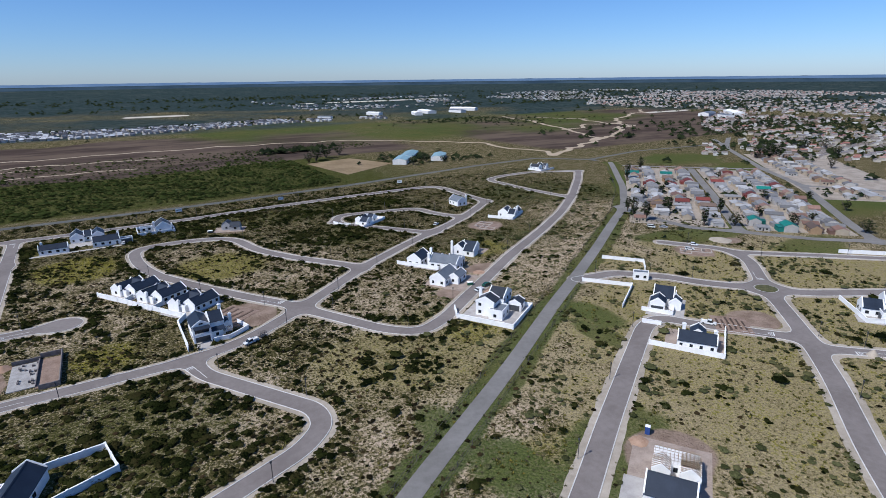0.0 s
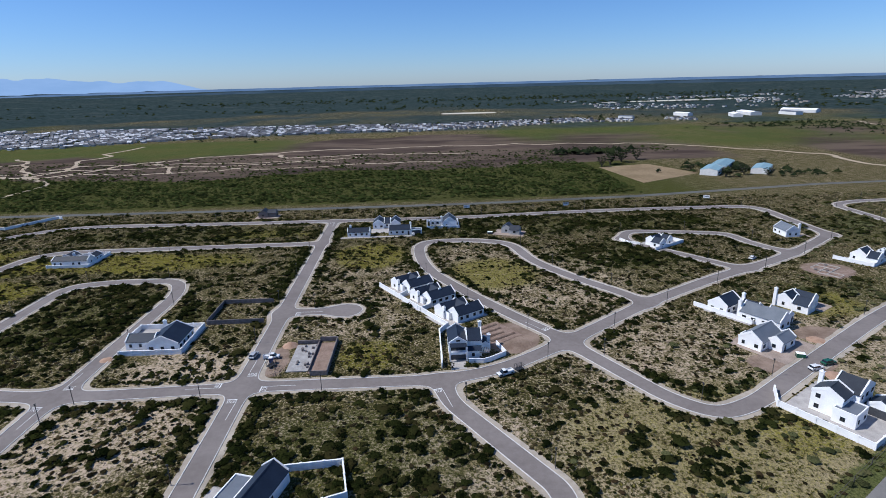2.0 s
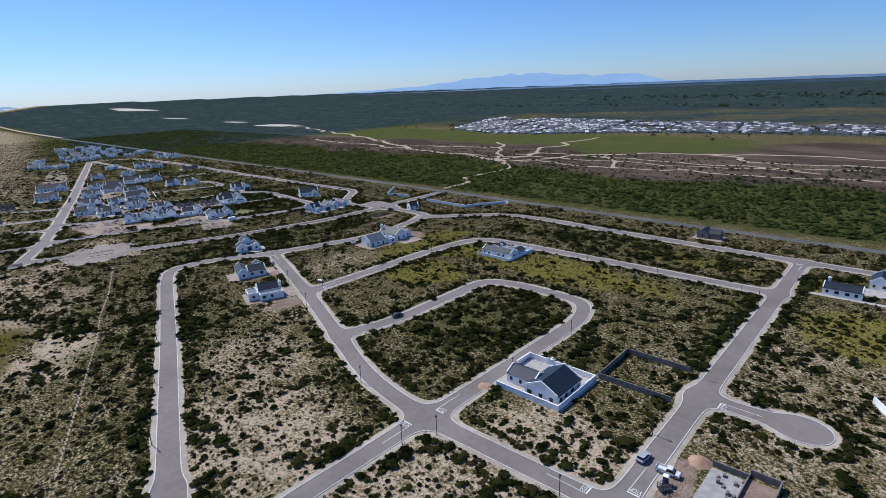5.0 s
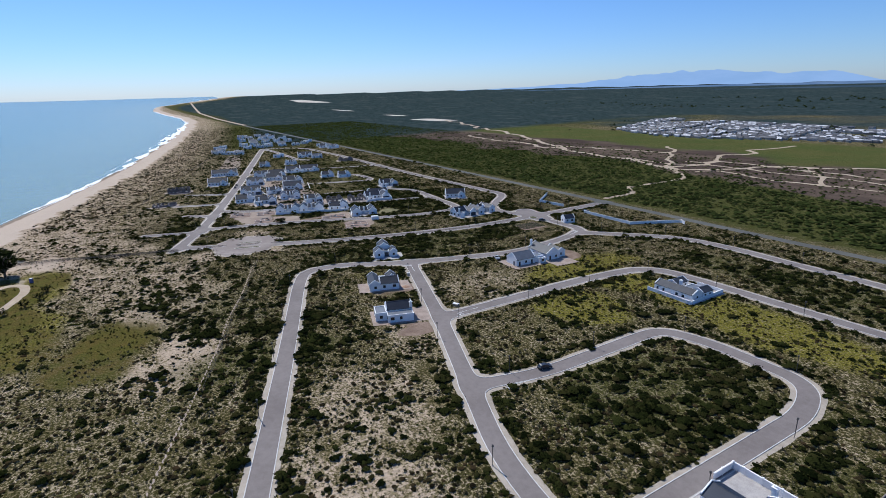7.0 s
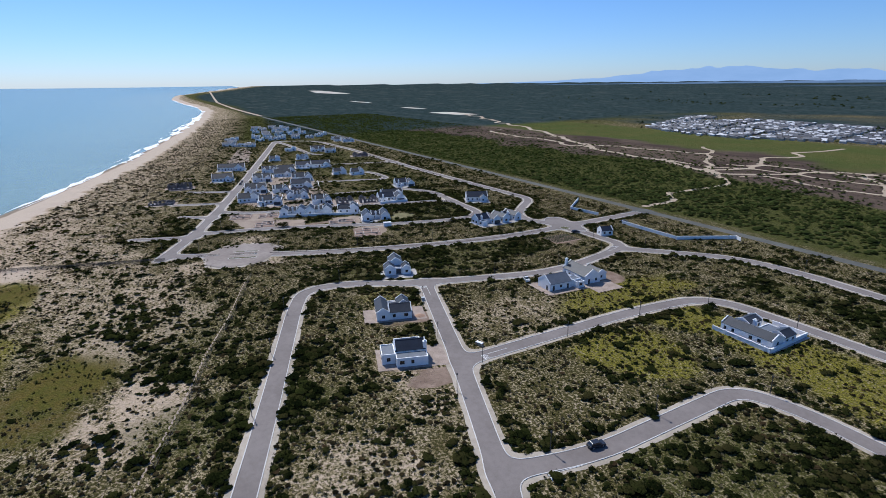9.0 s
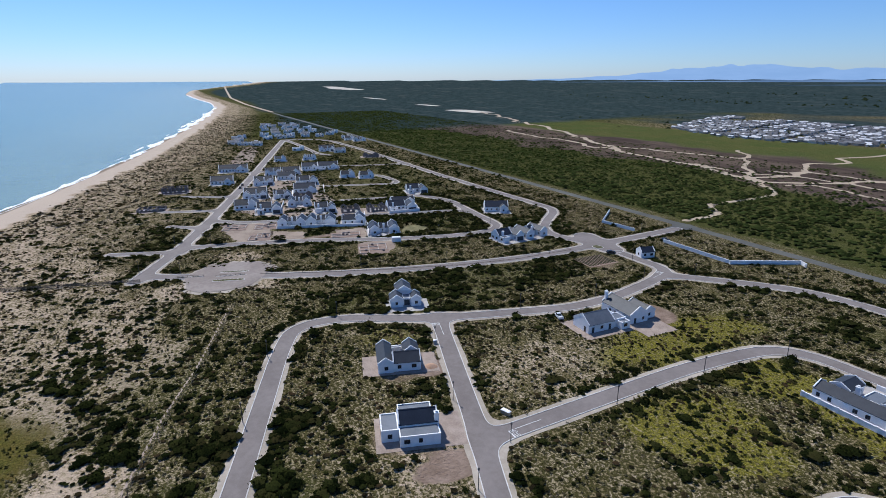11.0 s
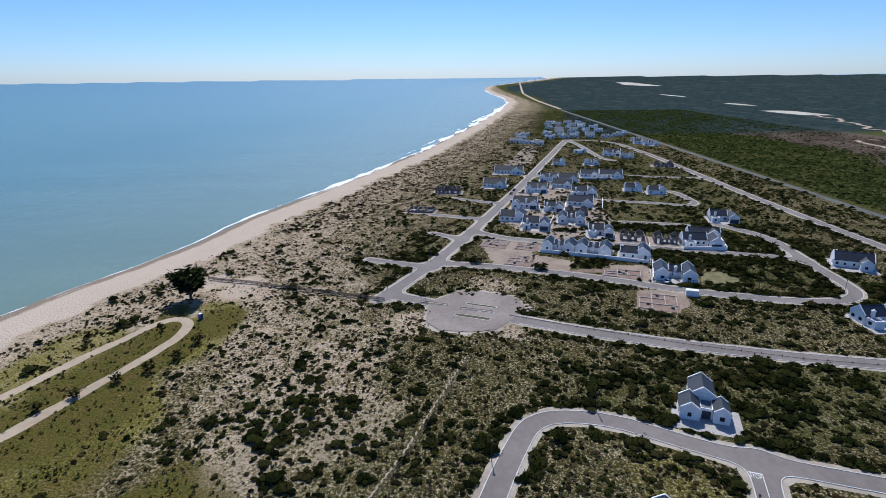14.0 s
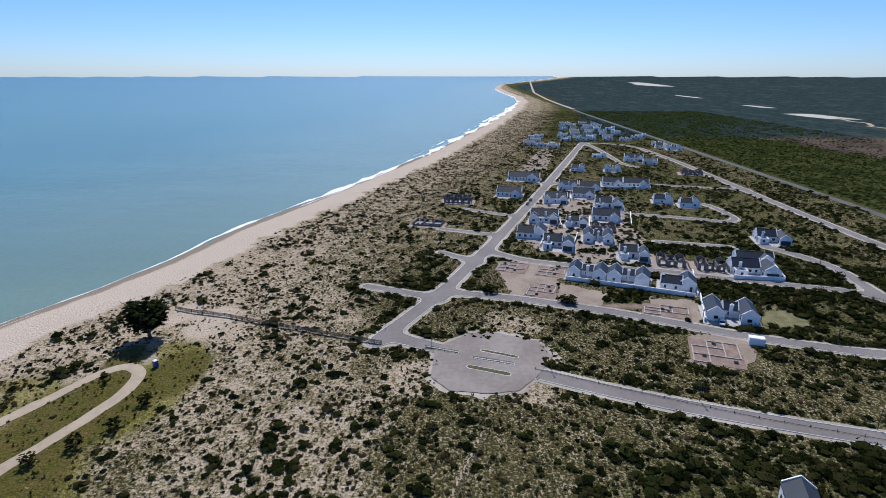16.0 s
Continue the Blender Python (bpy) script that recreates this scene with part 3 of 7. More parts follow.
GX = spaced(-640, 360, 2.2, CENTRE[0] - 4800, CENTRE[0] + 4800, 70)
GY = spaced(-10, 520, 2.2, CENTRE[1] - 4800, CENTRE[1] + 4800, 70)
px, py = np.meshgrid(GX, GY, indexing="ij")
reach = np.hypot(px - CENTRE[0], py - CENTRE[1]) < 4870
land = inland(px, py) > -60
cell = lambda a: a[:-1, :-1] & a[1:, :-1] & a[1:, 1:] & a[:-1, 1:]
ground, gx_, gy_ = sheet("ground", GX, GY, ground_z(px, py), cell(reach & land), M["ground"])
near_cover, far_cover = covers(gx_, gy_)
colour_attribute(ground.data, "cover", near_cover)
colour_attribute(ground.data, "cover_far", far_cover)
tagged(ground, "sandy coastal scrubland with beach, dunes and open plain", "ground", kind="structure")
SX = spaced(-900, -200, 9, CENTRE[0] - 4800, CENTRE[0] + 4800, 60)
SY = spaced(-200, 240, 9, CENTRE[1] - 4800, CENTRE[1] + 4800, 60)
px, py = np.meshgrid(SX, SY, indexing="ij")
reach = np.hypot(px - CENTRE[0], py - CENTRE[1]) < 4870
wet = inland(px, py) < 60
sea, sx_, sy_ = sheet("water", SX, SY, SEA_Z + far_rise(px, py), cell(reach & wet), M["sea"])
colour_attribute(sea.data, "depth", [smooth(0, 420, -inland(sx_, sy_))])
tagged(sea, "calm blue-green sea running onto a sandy beach", "sea", kind="structure")

road_sheet("verge", ESTATE_ROADS, (-310, 40, 375, 390), 1.5, M["verge"], 0.03, 1.4, "pale sandy verge beside the estate roads", category="verge")
road_sheet("road", ESTATE_ROADS, (-310, 40, 375, 390), 1.1, M["paving"], 0.07, 0, "grey block-paved estate road with pale kerbs", "kerb")
road_sheet("verge", EAST_ROADS, (30, -40, 400, 180), 1.5, M["verge"], 0.034, 1.8, "pale sandy verge beside the eastern roads", category="verge")
road_sheet("road", EAST_ROADS, (30, -40, 400, 180), 1.1, M["paving"], 0.078, 0, "grey block-paved road with a small roundabout", "kerb")
road_sheet("verge", COAST_ROADS, (-910, 100, -290, 420), 2.0, M["verge"], 0.038, 1.3, "pale sandy verge beside the coastal estate roads", category="verge")
road_sheet("road", COAST_ROADS, (-910, 100, -290, 420), 1.4, M["paving"], 0.086, 0, "grey block-paved coastal estate road", "kerb")
road_sheet("road", TAR_ROADS, (-40, 20, 1200, 430), 2.2, M["tar"], 0.10, 0, "worn grey tarred public road", category="road")
road_sheet("road", BOUNDARY_ROAD, (-1560, 390, 1100, 890), 3.0, M["gravel"], 0.06, 0, "straight dark gravel road along the estate boundary", category="road")
road_sheet("road", [(BOUNDARY_ROAD[0][0], 5.0)], (-4500, 410, -1559, 720), 5.0, M["track"], 1.6, 0, "straight pale gravel road running far along the coast", category="road")

# ---- builders for things ----
CLEAR = []  # (x, y, half width, half depth, angle) in metres: kept free of plants


def local(origin, angle):
    return Matrix.LocRotScale((*origin, float(ground_z(np.array(origin[0]), np.array(origin[1])))), Euler((0, 0, radians(angle))), None)


def thing(name, m, label, category, group=""):
    ob = new(name)
    ob.empty_display_size = 0.5
    ob.matrix_world = m
    return tagged(ob, label, category, group)


def part(name, shape, material, parent, label="", smooth_shade=False):
    """One mesh under a thing. shape: (verts, faces)."""
    mesh = bpy.data.meshes.new(name)
    mesh.from_pydata(*[(list(map(tuple, shape[0]))), [], shape[1]])
    mesh.materials.append(material)
    if smooth_shade:
        mesh.polygons.foreach_set("use_smooth", [True] * len(mesh.polygons))
    ob = new(name, mesh)
    ob.parent = parent
    if label:
        ob["label"] = label
    return ob


BOX_FACES = [(0, 3, 2, 1), (4, 5, 6, 7), (0, 1, 5, 4), (1, 2, 6, 5), (2, 3, 7, 6), (3, 0, 4, 7)]


def box(x0, y0, z0, x1, y1, z1, inset=0.0):
    """A block; inset narrows its top."""
    i = inset
    return [(x0, y0, z0), (x1, y0, z0), (x1, y1, z0), (x0, y1, z0), (x0 + i, y0 + i, z1), (x1 - i, y0 + i, z1), (x1 - i, y1 - i, z1), (x0 + i, y1 - i, z1)], BOX_FACES


def joined(*shapes):
    verts, faces = [], []
    for v, f in shapes:
        s = len(verts)
        verts += list(v)
        faces += [tuple(i + s for i in face) for face in f]
    return verts, faces


def prism(profile, a, b, axis):
    """A profile of (across, z) swept from a to b along 'x' or 'y'."""
    n = len(profile)
    put = (lambda s, p: (s, p[0], p[1])) if axis == "x" else (lambda s, p: (p[0], s, p[1]))
    verts = [put(a, p) for p in profile] + [put(b, p) for p in profile]
    faces = [tuple(range(n)), tuple(range(2 * n - 1, n - 1, -1))] + [(i, i + n, (i + 1) % n + n, (i + 1) % n) for i in range(n)]
    return verts, faces


def frame_ring(w, h, t, d):
    """A window frame in the x-z plane, centred, t wide and d deep."""
    return joined(box(-w / 2, -d, -h / 2, -w / 2 + t, 0, h / 2), box(w / 2 - t, -d, -h / 2, w / 2, 0, h / 2), box(-w / 2 + t, -d, -h / 2, w / 2 - t, 0, -h / 2 + t),
                  box(-w / 2 + t, -d, h / 2 - t, w / 2 - t, 0, h / 2), box(-t / 3, -d, -h / 2 + t, t / 3, 0, h / 2 - t))


def opening(house, x, y, z, side, w, h, kind="window"):
    """A window or door on a wall: side f, b, l or r."""
    turn = {"f": 0, "r": 90, "b": 180, "l": -90}[side]
    if kind == "window":
        ob = part("window", frame_ring(w, h, 0.09, 0.06), M["frame"], house)
        part("pane", box(-w / 2 + 0.08, -0.025, -h / 2 + 0.08, w / 2 - 0.08, 0.0, h / 2 - 0.08), M["glass"], ob)
    else:
        n = 4 if kind == "garage_door" else 1
        leaves = [box(-w / 2 + 0.05, -0.05, -h / 2 + k * h / n + 0.02, w / 2 - 0.05, 0.0, -h / 2 + (k + 1) * h / n - 0.02) for k in range(n)]
        ob = part(kind, joined(*leaves, box(-w / 2, -0.02, -h / 2, w / 2, 0.0, h / 2)), M["garage"] if n > 1 else M["door"], house)
    ob.matrix_local = pose(x, y, z, 0, 0, turn)
    return ob


def gable_shapes(x0, y0, x1, y1, eave, ridge, pitch):
    """Walls, roof and the two raised gable ends of a block whose ridge runs along x or y."""
    if ridge == "x":
        c, half, a, b = (y0 + y1) / 2, (y1 - y0) / 2, x0, x1
    else:
        c, half, a, b = (x0 + x1) / 2, (x1 - x0) / 2, y0, y1
    rise = half * math.tan(radians(pitch))
    wall = prism([(c - half, -0.3), (c + half, -0.3), (c + half, eave), (c, eave + rise), (c - half, eave)], a, b, ridge)
    o, t = 0.25, 0.14
    k = rise / half
    slope = [prism([(c, eave + rise + 0.03), (c, eave + rise + 0.03 + t), (c + s * (half + o), eave - o * k + 0.03 + t), (c + s * (half + o), eave - o * k + 0.03)], a + 0.02, b - 0.02, ridge) for s in (-1, 1)]
    up = 0.42
    ends = []
    for e, s in ((a, -1), (b, 1)):
        p = [(c - half - 0.12, eave - 0.35), (c - half - 0.12, eave + up), (c, eave + rise + up + 0.05), (c + half + 0.12, eave + up), (c + half + 0.12, eave - 0.35), (c, eave + rise - 0.35)]
        ends.append(prism(p, min(e + s * 0.06, e - s * 0.26), max(e + s * 0.06, e - s * 0.26), ridge))
    cap = prism([(c - 0.22, eave + rise + t - 0.05), (c, eave + rise + t + 0.1), (c + 0.22, eave + rise + t - 0.05)], a + 0.2, b - 0.2, ridge)
    return wall, slope, ends, cap


def house(label, at, angle, blocks, roof="slate", wall="white", pitch=36, garages=(), chimneys=(), group="", category="house", name="house", windows=True, seed=0, parapet=True, yard=None):
    """A house of gabled ('x', 'y') and flat ('-') blocks: x0, y0, x1, y1, eave height, ridge."""
    m = local((at[0] * U, at[1] * U), angle)
    ob = thing(name, m, label, category, group)
    rnd = random.Random(seed)
    rects = [b[:4] for b in blocks]
    for k, (x0, y0, x1, y1, eave, ridge) in enumerate(blocks):
        mx = m @ Vector(((x0 + x1) / 2, (y0 + y1) / 2, 0))
        CLEAR.append((mx.x, mx.y, (x1 - x0) / 2 + 1.6, (y1 - y0) / 2 + 1.6, angle))
        if ridge == "-":
            part("wall", box(x0, y0, -0.3, x1, y1, eave), M[wall], ob)
            part("roof", box(x0 + 0.25, y0 + 0.25, eave - 0.02, x1 - 0.25, y1 - 0.25, eave + 0.05), M["greyroof"], ob, "flat grey roof")
            part("parapet", joined(box(x0 - 0.03, y0 - 0.03, eave, x1 + 0.03, y0 + 0.25, eave + 0.3), box(x0 - 0.03, y1 - 0.25, eave, x1 + 0.03, y1 + 0.03, eave + 0.3),
                                   box(x0 - 0.03, y0 + 0.25, eave, x0 + 0.25, y1 - 0.25, eave + 0.3), box(x1 - 0.25, y0 + 0.25, eave, x1 + 0.03, y1 - 0.25, eave + 0.3)), M[wall], ob)
        else:
            w, slopes, ends, cap = gable_shapes(x0, y0, x1, y1, eave, ridge, pitch)
            part("wall", w, M[wall], ob)
            for s in slopes:
                part("roof", s, M[roof], ob)
            part("ridge_cap", cap, M[roof], ob)
            if parapet:
                for e in ends:
                    part("gable_end", e, M[wall], ob)
        if not windows:
            continue
        for side in "fblr":
            along = (x1 - x0) if side in "fb" else (y1 - y0)
            n = int((along - 1.0) / 2.6)
            if (side, k) in garages:
                cx, cy = {"f": ((x0 + x1) / 2, y0), "b": ((x0 + x1) / 2, y1), "l": (x0, (y0 + y1) / 2), "r": (x1, (y0 + y1) / 2)}[side]
                opening(ob, cx, cy, 1.15, side, min(4.8, along - 0.9), 2.3, "garage_door")
                n = 0
            for i in range(n):
                s = (i + 0.5) / n * along + rnd.uniform(-0.25, 0.25)
                kind = "door" if rnd.random() < 0.12 else "window"
                x, y = {"f": (x0 + s, y0), "b": (x0 + s, y1), "l": (x0, y0 + s), "r": (x1, y0 + s)}[side]
                dx, dy = {"f": (0, -0.4), "b": (0, 0.4), "l": (-0.4, 0), "r": (0.4, 0)}[side]
                if any(r[0] - 0.4 < x + dx < r[2] + 0.4 and r[1] - 0.4 < y + dy < r[3] + 0.4 for j, r in enumerate(rects) if j != k):
                    continue
                if rnd.random() < 0.18:
                    continue
                wide = rnd.choice((0.9, 1.1, 1.4))
                for floor in range(1 if eave < 4.5 else 2):
                    if kind == "door" and floor == 0:
                        opening(ob, x, y, 1.05, side, 1.0, 2.1, "door")
                    else:
                        opening(ob, x, y, (1.55 if eave < 4.5 else 1.5) + 2.9 * floor, side, wide, 1.15)
    for x, y, h in chimneys:
        part("chimney", joined(box(x - 0.55, y - 0.45, 0, x + 0.55, y + 0.45, h, 0.04), box(x - 0.65, y - 0.55, h, x + 0.65, y + 0.55, h + 0.14), box(x - 0.3, y - 0.25, h + 0.14, x + 0.3, y + 0.25, h + 0.5)), M[wall], ob)
    if yard:
        x0, y0, x1, y1, ground_mat = yard
        part("paved_yard", box(x0, y0, -0.2, x1, y1, 0.05 + 0.007 * (seed % 5)), M[ground_mat], ob, "pale paved yard")
        mx = m @ Vector(((x0 + x1) / 2, (y0 + y1) / 2, 0))
        CLEAR.append((mx.x, mx.y, (x1 - x0) / 2, (y1 - y0) / 2, angle))
    return ob


def run_wall(label, pts, height=1.8, thick=0.24, material="white", pier=4.5, name="garden_wall", category="wall", coping=True):
    """A garden wall along a line of the plan, with its panels, coping and piers."""
    pts = np.array(pts, float).reshape(-1, 2) * U
    ob = thing(name, local(pts[0], 0), label, category)
    base = ob.matrix_world.translation
    for p, q in zip(pts[:-1], pts[1:]):
        d = q - p
        length, ang = math.hypot(*d), math.atan2(d[1], d[0])
        z = float(ground_z(np.array(p[0]), np.array(p[1]))) - base.z
        place = Matrix.LocRotScale((p[0] - base.x, p[1] - base.y, z), Euler((0, 0, ang)), None)
        w = part("wall_panel", box(0, -thick / 2, -0.4, length, thick / 2, height), M[material], ob)
        w.matrix_local = place
        if coping:
            part("coping", box(-0.05, -thick / 2 - 0.06, height, length + 0.05, thick / 2 + 0.06, height + 0.1), M[material], w)
        if pier:
            for k in range(int(length / pier) + 1):
                x = min(k * pier, length)
                part("pier", box(x - 0.24, -0.24, -0.4, x + 0.24, 0.24, height + 0.22), M[material], w)
        CLEAR.append((*(p + q) / 2, length / 2, 0.7, math.degrees(ang)))
    return ob


# ---- houses of the near estate ----
for k, at in enumerate(((-4.8, 190.6), (1.6, 180.0), (8.9, 167.6))):
    house("white row house with slate-blue gabled roofs and a chimney", at, -57, [(-0.4, 0, 5.4, 11.4, 2.8, "y"), (5.6, 2.0, 11.6, 13.8, 2.8, "y"), (1.6, 5.0, 9.0, 11.2, 2.8, "x"), (5.4, 0.8, 7.8, 4.2, 2.6, "-")], chimneys=((4.9, 0.6, 4.4),),
          garages=(("b", 1),), group="row houses", seed=k, yard=(-0.5, -4.2, 12.5, 15.0, "paved"))
run_wall("white boundary wall behind the row houses", (-8.6, 191.2, 12.0, 158.8, 9.8, 155, 9.8, 136.8), pier=6)
run_wall("white wall stub between two row houses", (0.5, 184.2, -2.0, 180.8), 1.7)
run_wall("white wall stub between two row houses", (7.6, 172.8, 4.6, 170), 1.7)
villa = house("double-storey white house with balcony, garage and slate roof", (11.7, 140.6), 1, [(0, 0, 5.6, 10.2, 5.6, "y"), (5.6, 1.8, 10.4, 9.2, 5.5, "x"), (5.6, 0, 9.4, 1.8, 2.7, "-"), (10.4, 3.4, 13.0, 8.2, 2.8, "y")],
      garages=(("f", 0),), chimneys=((10.5, 9.0, 8.4), (12.9, 5.2, 5.6)), seed=11, pitch=33, yard=(0.2, -6.0, 5.0, 0.0, "paved"))
opening(villa, 2.8, 0, 3.95, "f", 4.6, 1.5)
opening(villa, 2.8, 0, 6.5, "f", 1.3, 0.5)
part("balcony_roof", prism([(-1.5, 4.95), (-1.5, 5.05), (0.0, 5.75), (0.0, 5.6)], 0.25, 5.35, "x"), M["slate"], villa, "lean-to slate roof over the balcony")
part("balcony", joined(box(0.1, -1.4, 2.5, 5.5, 0.0, 2.7), box(0.1, -1.4, 2.7, 5.5, -1.25, 3.3)), M["white"], villa)
for x in (0.1, 5.2):
    part("balcony_pier", box(x, -1.5, -0.1, x + 0.35, -1.1, 4.95), M["white"], villa)
part("porch_roof", prism([(-0.4, 2.9), (-0.4, 3.0), (1.8, 3.7), (1.8, 3.55)], 5.7, 10.2, "x"), M["slate"], villa)
for n in range(6):
    part("pergola_beam", box(9.6 + 0.55 * n, 0.0, 2.2, 9.72 + 0.55 * n, 3.2, 2.32), M["timber"], villa)
part("pergola_rail", box(9.5, 0.0, 2.08, 12.6, 0.14, 2.2), M["timber"], villa)
part("pergola_post", box(12.3, 0.0, 0, 12.45, 0.15, 2.08), M["timber"], villa)
run_wall("low white wall round the garden of the double-storey house", (16.2, 138.7, 17.6, 138.8, 19.8, 138.6, 21.3, 139.2, 25.5, 142.0, 23.8, 147.6), 1.5, pier=0)
run_wall("white side wall of the double-storey house", (10.0, 138.2, 9.7, 155.3, 12.3, 159.0), 1.7, pier=0)

house("white house with L-shaped slate roof inside a walled yard", (-71.3, 150.4), 0, [(9.2, 0, 19.6, 12.6, 2.9, "y"), (1.2, 2.6, 10.5, 8.8, 2.8, "x")], chimneys=((10.0, 13.0, 5.6),), pitch=27, seed=3, yard=(-1.2, -1.2, 21.6, 19.0, "paved"))
run_wall("white boundary wall round the house yard", (-70.5, 149.2, -55.3, 149.2, -55.3, 164.8, -72.6, 164.8, -72.6, 159.5), 1.7, pier=4)
run_wall("grey unplastered wall round an empty lot", (-39.3, 166.4, -55.2, 166.2, -55.4, 181.2, -40.5, 181.2), 1.8, material="brick", pier=0, coping=False)

A13 = 71.6
house("white house with flat and lean-to slate roofs", (-160.3, 142.6), A13, [(0, 0, 9.6, 4.2, 2.7, "-"), (0.0, 4.2, 9.6, 10.0, 3.4, "x"), (-4.2, 2.6, -0.05, 9.6, 3.0, "-"), (0.4, 10.0, 8.8, 13.0, 3.0, "-")], seed=5, yard=(-5.6, -1.2, 16.0, 12.5, "yardsoil"), roof="slate", chimneys=((9.3, 4.6, 5.6),))
house("white courtyard house with charcoal gabled wings", (-186.0, 148.6), A13, [(0, 0.2, 4.4, 12.5, 3.0, "y"), (4.4, 0.6, 12.6, 6.4, 2.9, "x"), (8.0, 6.4, 12.6, 12.4, 3.0, "y"), (4.4, 10.8, 8.0, 12.2, 2.4, "-")], roof="charcoal", seed=6, yard=(-4.5, -1.0, 18.0, 11.0, "yardsoil"))
house("white house of three charcoal gables round a dark garage", (-218.9, 165.4), A13, [(0, 0, 4.8, 6.5, 2.9, "y"), (7.8, 0.2, 11.6, 6.0, 2.9, "y"), (2.6, 6.0, 8.6, 14.0, 3.8, "y"), (4.8, 1.6, 7.8, 6.2, 2.7, "-")], roof="charcoal", garages=(("f", 3),), seed=7, yard=(-1.6, -4.4, 14.5, 7.0, "paved"))
house("white gabled house with grey roof and a lean-to link", (-188.6, 204.0), -4, [(4.4, 0.6, 12.6, 11.6, 3.0, "y"), (7.4, 11.6, 12.0, 17.0, 2.7, "-"), (3.0, 11.6, 7.3, 15.8, 2.5, "-"), (12.0, 13.0, 14.6, 16.6, 2.4, "-")], roof="greyroof", pitch=33, seed=8, group="paired houses", yard=(1.0, -2.4, 16.5, 17.4, "yardsoil"))
house("long white barn-like house with charcoal roof and parallel wing", (-188.6, 218.2), -4, [(-1.0, 0.0, 14.0, 8.0, 3.2, "x"), (3.4, 8.0, 12.4, 12.8, 2.8, "x")], roof="charcoal", pitch=33, seed=9, group="paired houses", yard=(13.6, -1.0, 24.0, 12.0, "yardsoil"), chimneys=((-0.6, 1.4, 7.0),))

house("low white house with charcoal roofs on a walled plinth", (-135.4, 224.0), 0, [(0.5, 0.5, 18.0, 6.4, 2.9, "x"), (1.5, 6.4, 6.5, 14, 2.9, "y"), (9.2, 6.6, 14.0, 13.0, 2.6, "-"), (13.6, 6.4, 18.4, 13.0, 2.9, "y")], roof="charcoal", pitch=26, seed=10, chimneys=((8.0, 7.0, 5.0),), yard=(-0.5, -1.2, 19.5, 20, "paved"))
run_wall("white boundary wall on sloping ground", (-136.2, 223.0, -120.8, 222.6, -121.4, 239.2, -130, 239.2), 1.4, pier=4.5)

house("long white cottage with slate roof and chimney", (-27.2, 252.4), 0, [(0, 0, 12.6, 5.4, 2.8, "x")], seed=12, chimneys=((1.2, 5.6, 5.4),), yard=(-4, -2.2, 36, 0.2, "paved"), pitch=34)
house("white house of two slate gables", (-17.2, 265.0), 0, [(0, 0, 6.4, 11.0, 3.0, "y"), (10.2, 0.4, 15.8, 11.0, 3.0, "y"), (6.4, 2.0, 10.2, 9.0, 2.8, "x")], seed=13, yard=(-1.0, -9.0, 17.0, 0.2, "paved"))
house("long white house with carport and slate roof", (-9.4, 253.8), 0, [(0, 0, 12.6, 6.0, 2.9, "x"), (12.6, 0.4, 18.6, 4.6, 2.5, "-")], seed=14, garages=(("f", 1),), chimneys=((12.2, 6.2, 5.6),))
house("white gabled house behind a boundary wall", (13.6, 263.2), 0, [(1.0, 0, 9.4, 11.0, 3.2, "y"), (-6.5, 6.5, 0.0, 10.5, 2.6, "-")], roof="charcoal", seed=15, chimneys=((0.6, 3.0, 6.2),))
run_wall("white wall round the gabled house", (7.4, 262.0, 21.8, 262.0, 21.8, 274.5, 7.4, 274.5, 7.4, 262.0), 1.7, pier=4.5)
house("unfinished house with raw brick walls and brown roofs", (39.0, 250.0), -20, [(0, 2, 5.6, 9.0, 2.9, "y"), (4.8, 0.0, 10.6, 5.2, 2.7, "x")], roof="charcoal", wall="greyplaster", seed=16, yard=(-4, -2.5, 13, 9, "yardsoil"), parapet=False)

house("white house with steep slate gable above a walled court", (86.0, 164.0), -57, [(0, 0, 7.2, 10.0, 3.2, "y"), (8.6, 5.4, 14.4, 11.0, 2.9, "x")], garages=(("l", 1),), seed=17, yard=(-0.6, -1.8, 16.5, 11.6, "paved"), chimneys=((7.4, 10.4, 6.0),))
run_wall("white wall round the paved court", (83.6, 167.2, 92.6, 153.2, 96.0, 155.4), 1.6, pier=0)
house("white house with grey crossed gables", (82.9, 142.9), -57, [(0, 0, 7.2, 13.0, 3.0, "y"), (6.6, 4.5, 11.2, 13.2, 2.9, "y"), (-1.0, 3.0, 0.0, 6.0, 2.4, "-")], roof="greyroof", seed=18, yard=(-2.5, -1.8, 15.5, 18.0, "yardsoil"))
house("long white house with blue-grey roof", (86.5, 155.0), -57, [(1.0, 6.5, 14.6, 14.0, 3.2, "x"), (6.8, 14.0, 13.6, 18.5, 2.8, "x")], roof="greyroof", seed=19, garages=(("r", 1),), chimneys=((0.4, 7.6, 6.4),))
house("white house of three slate-roofed wings", (103.0, 163.6), -57, [(0, 5.0, 6.0, 12.0, 3.0, "y"), (6.2, 4.4, 11.8, 10.4, 2.9, "x"), (3.0, 11.0, 10.2, 16.4, 3.0, "x")], seed=20, garages=(("b", 2),), chimneys=((0.2, 4.8, 6.6),), yard=(5, 11, 14, 20, "yardsoil"))
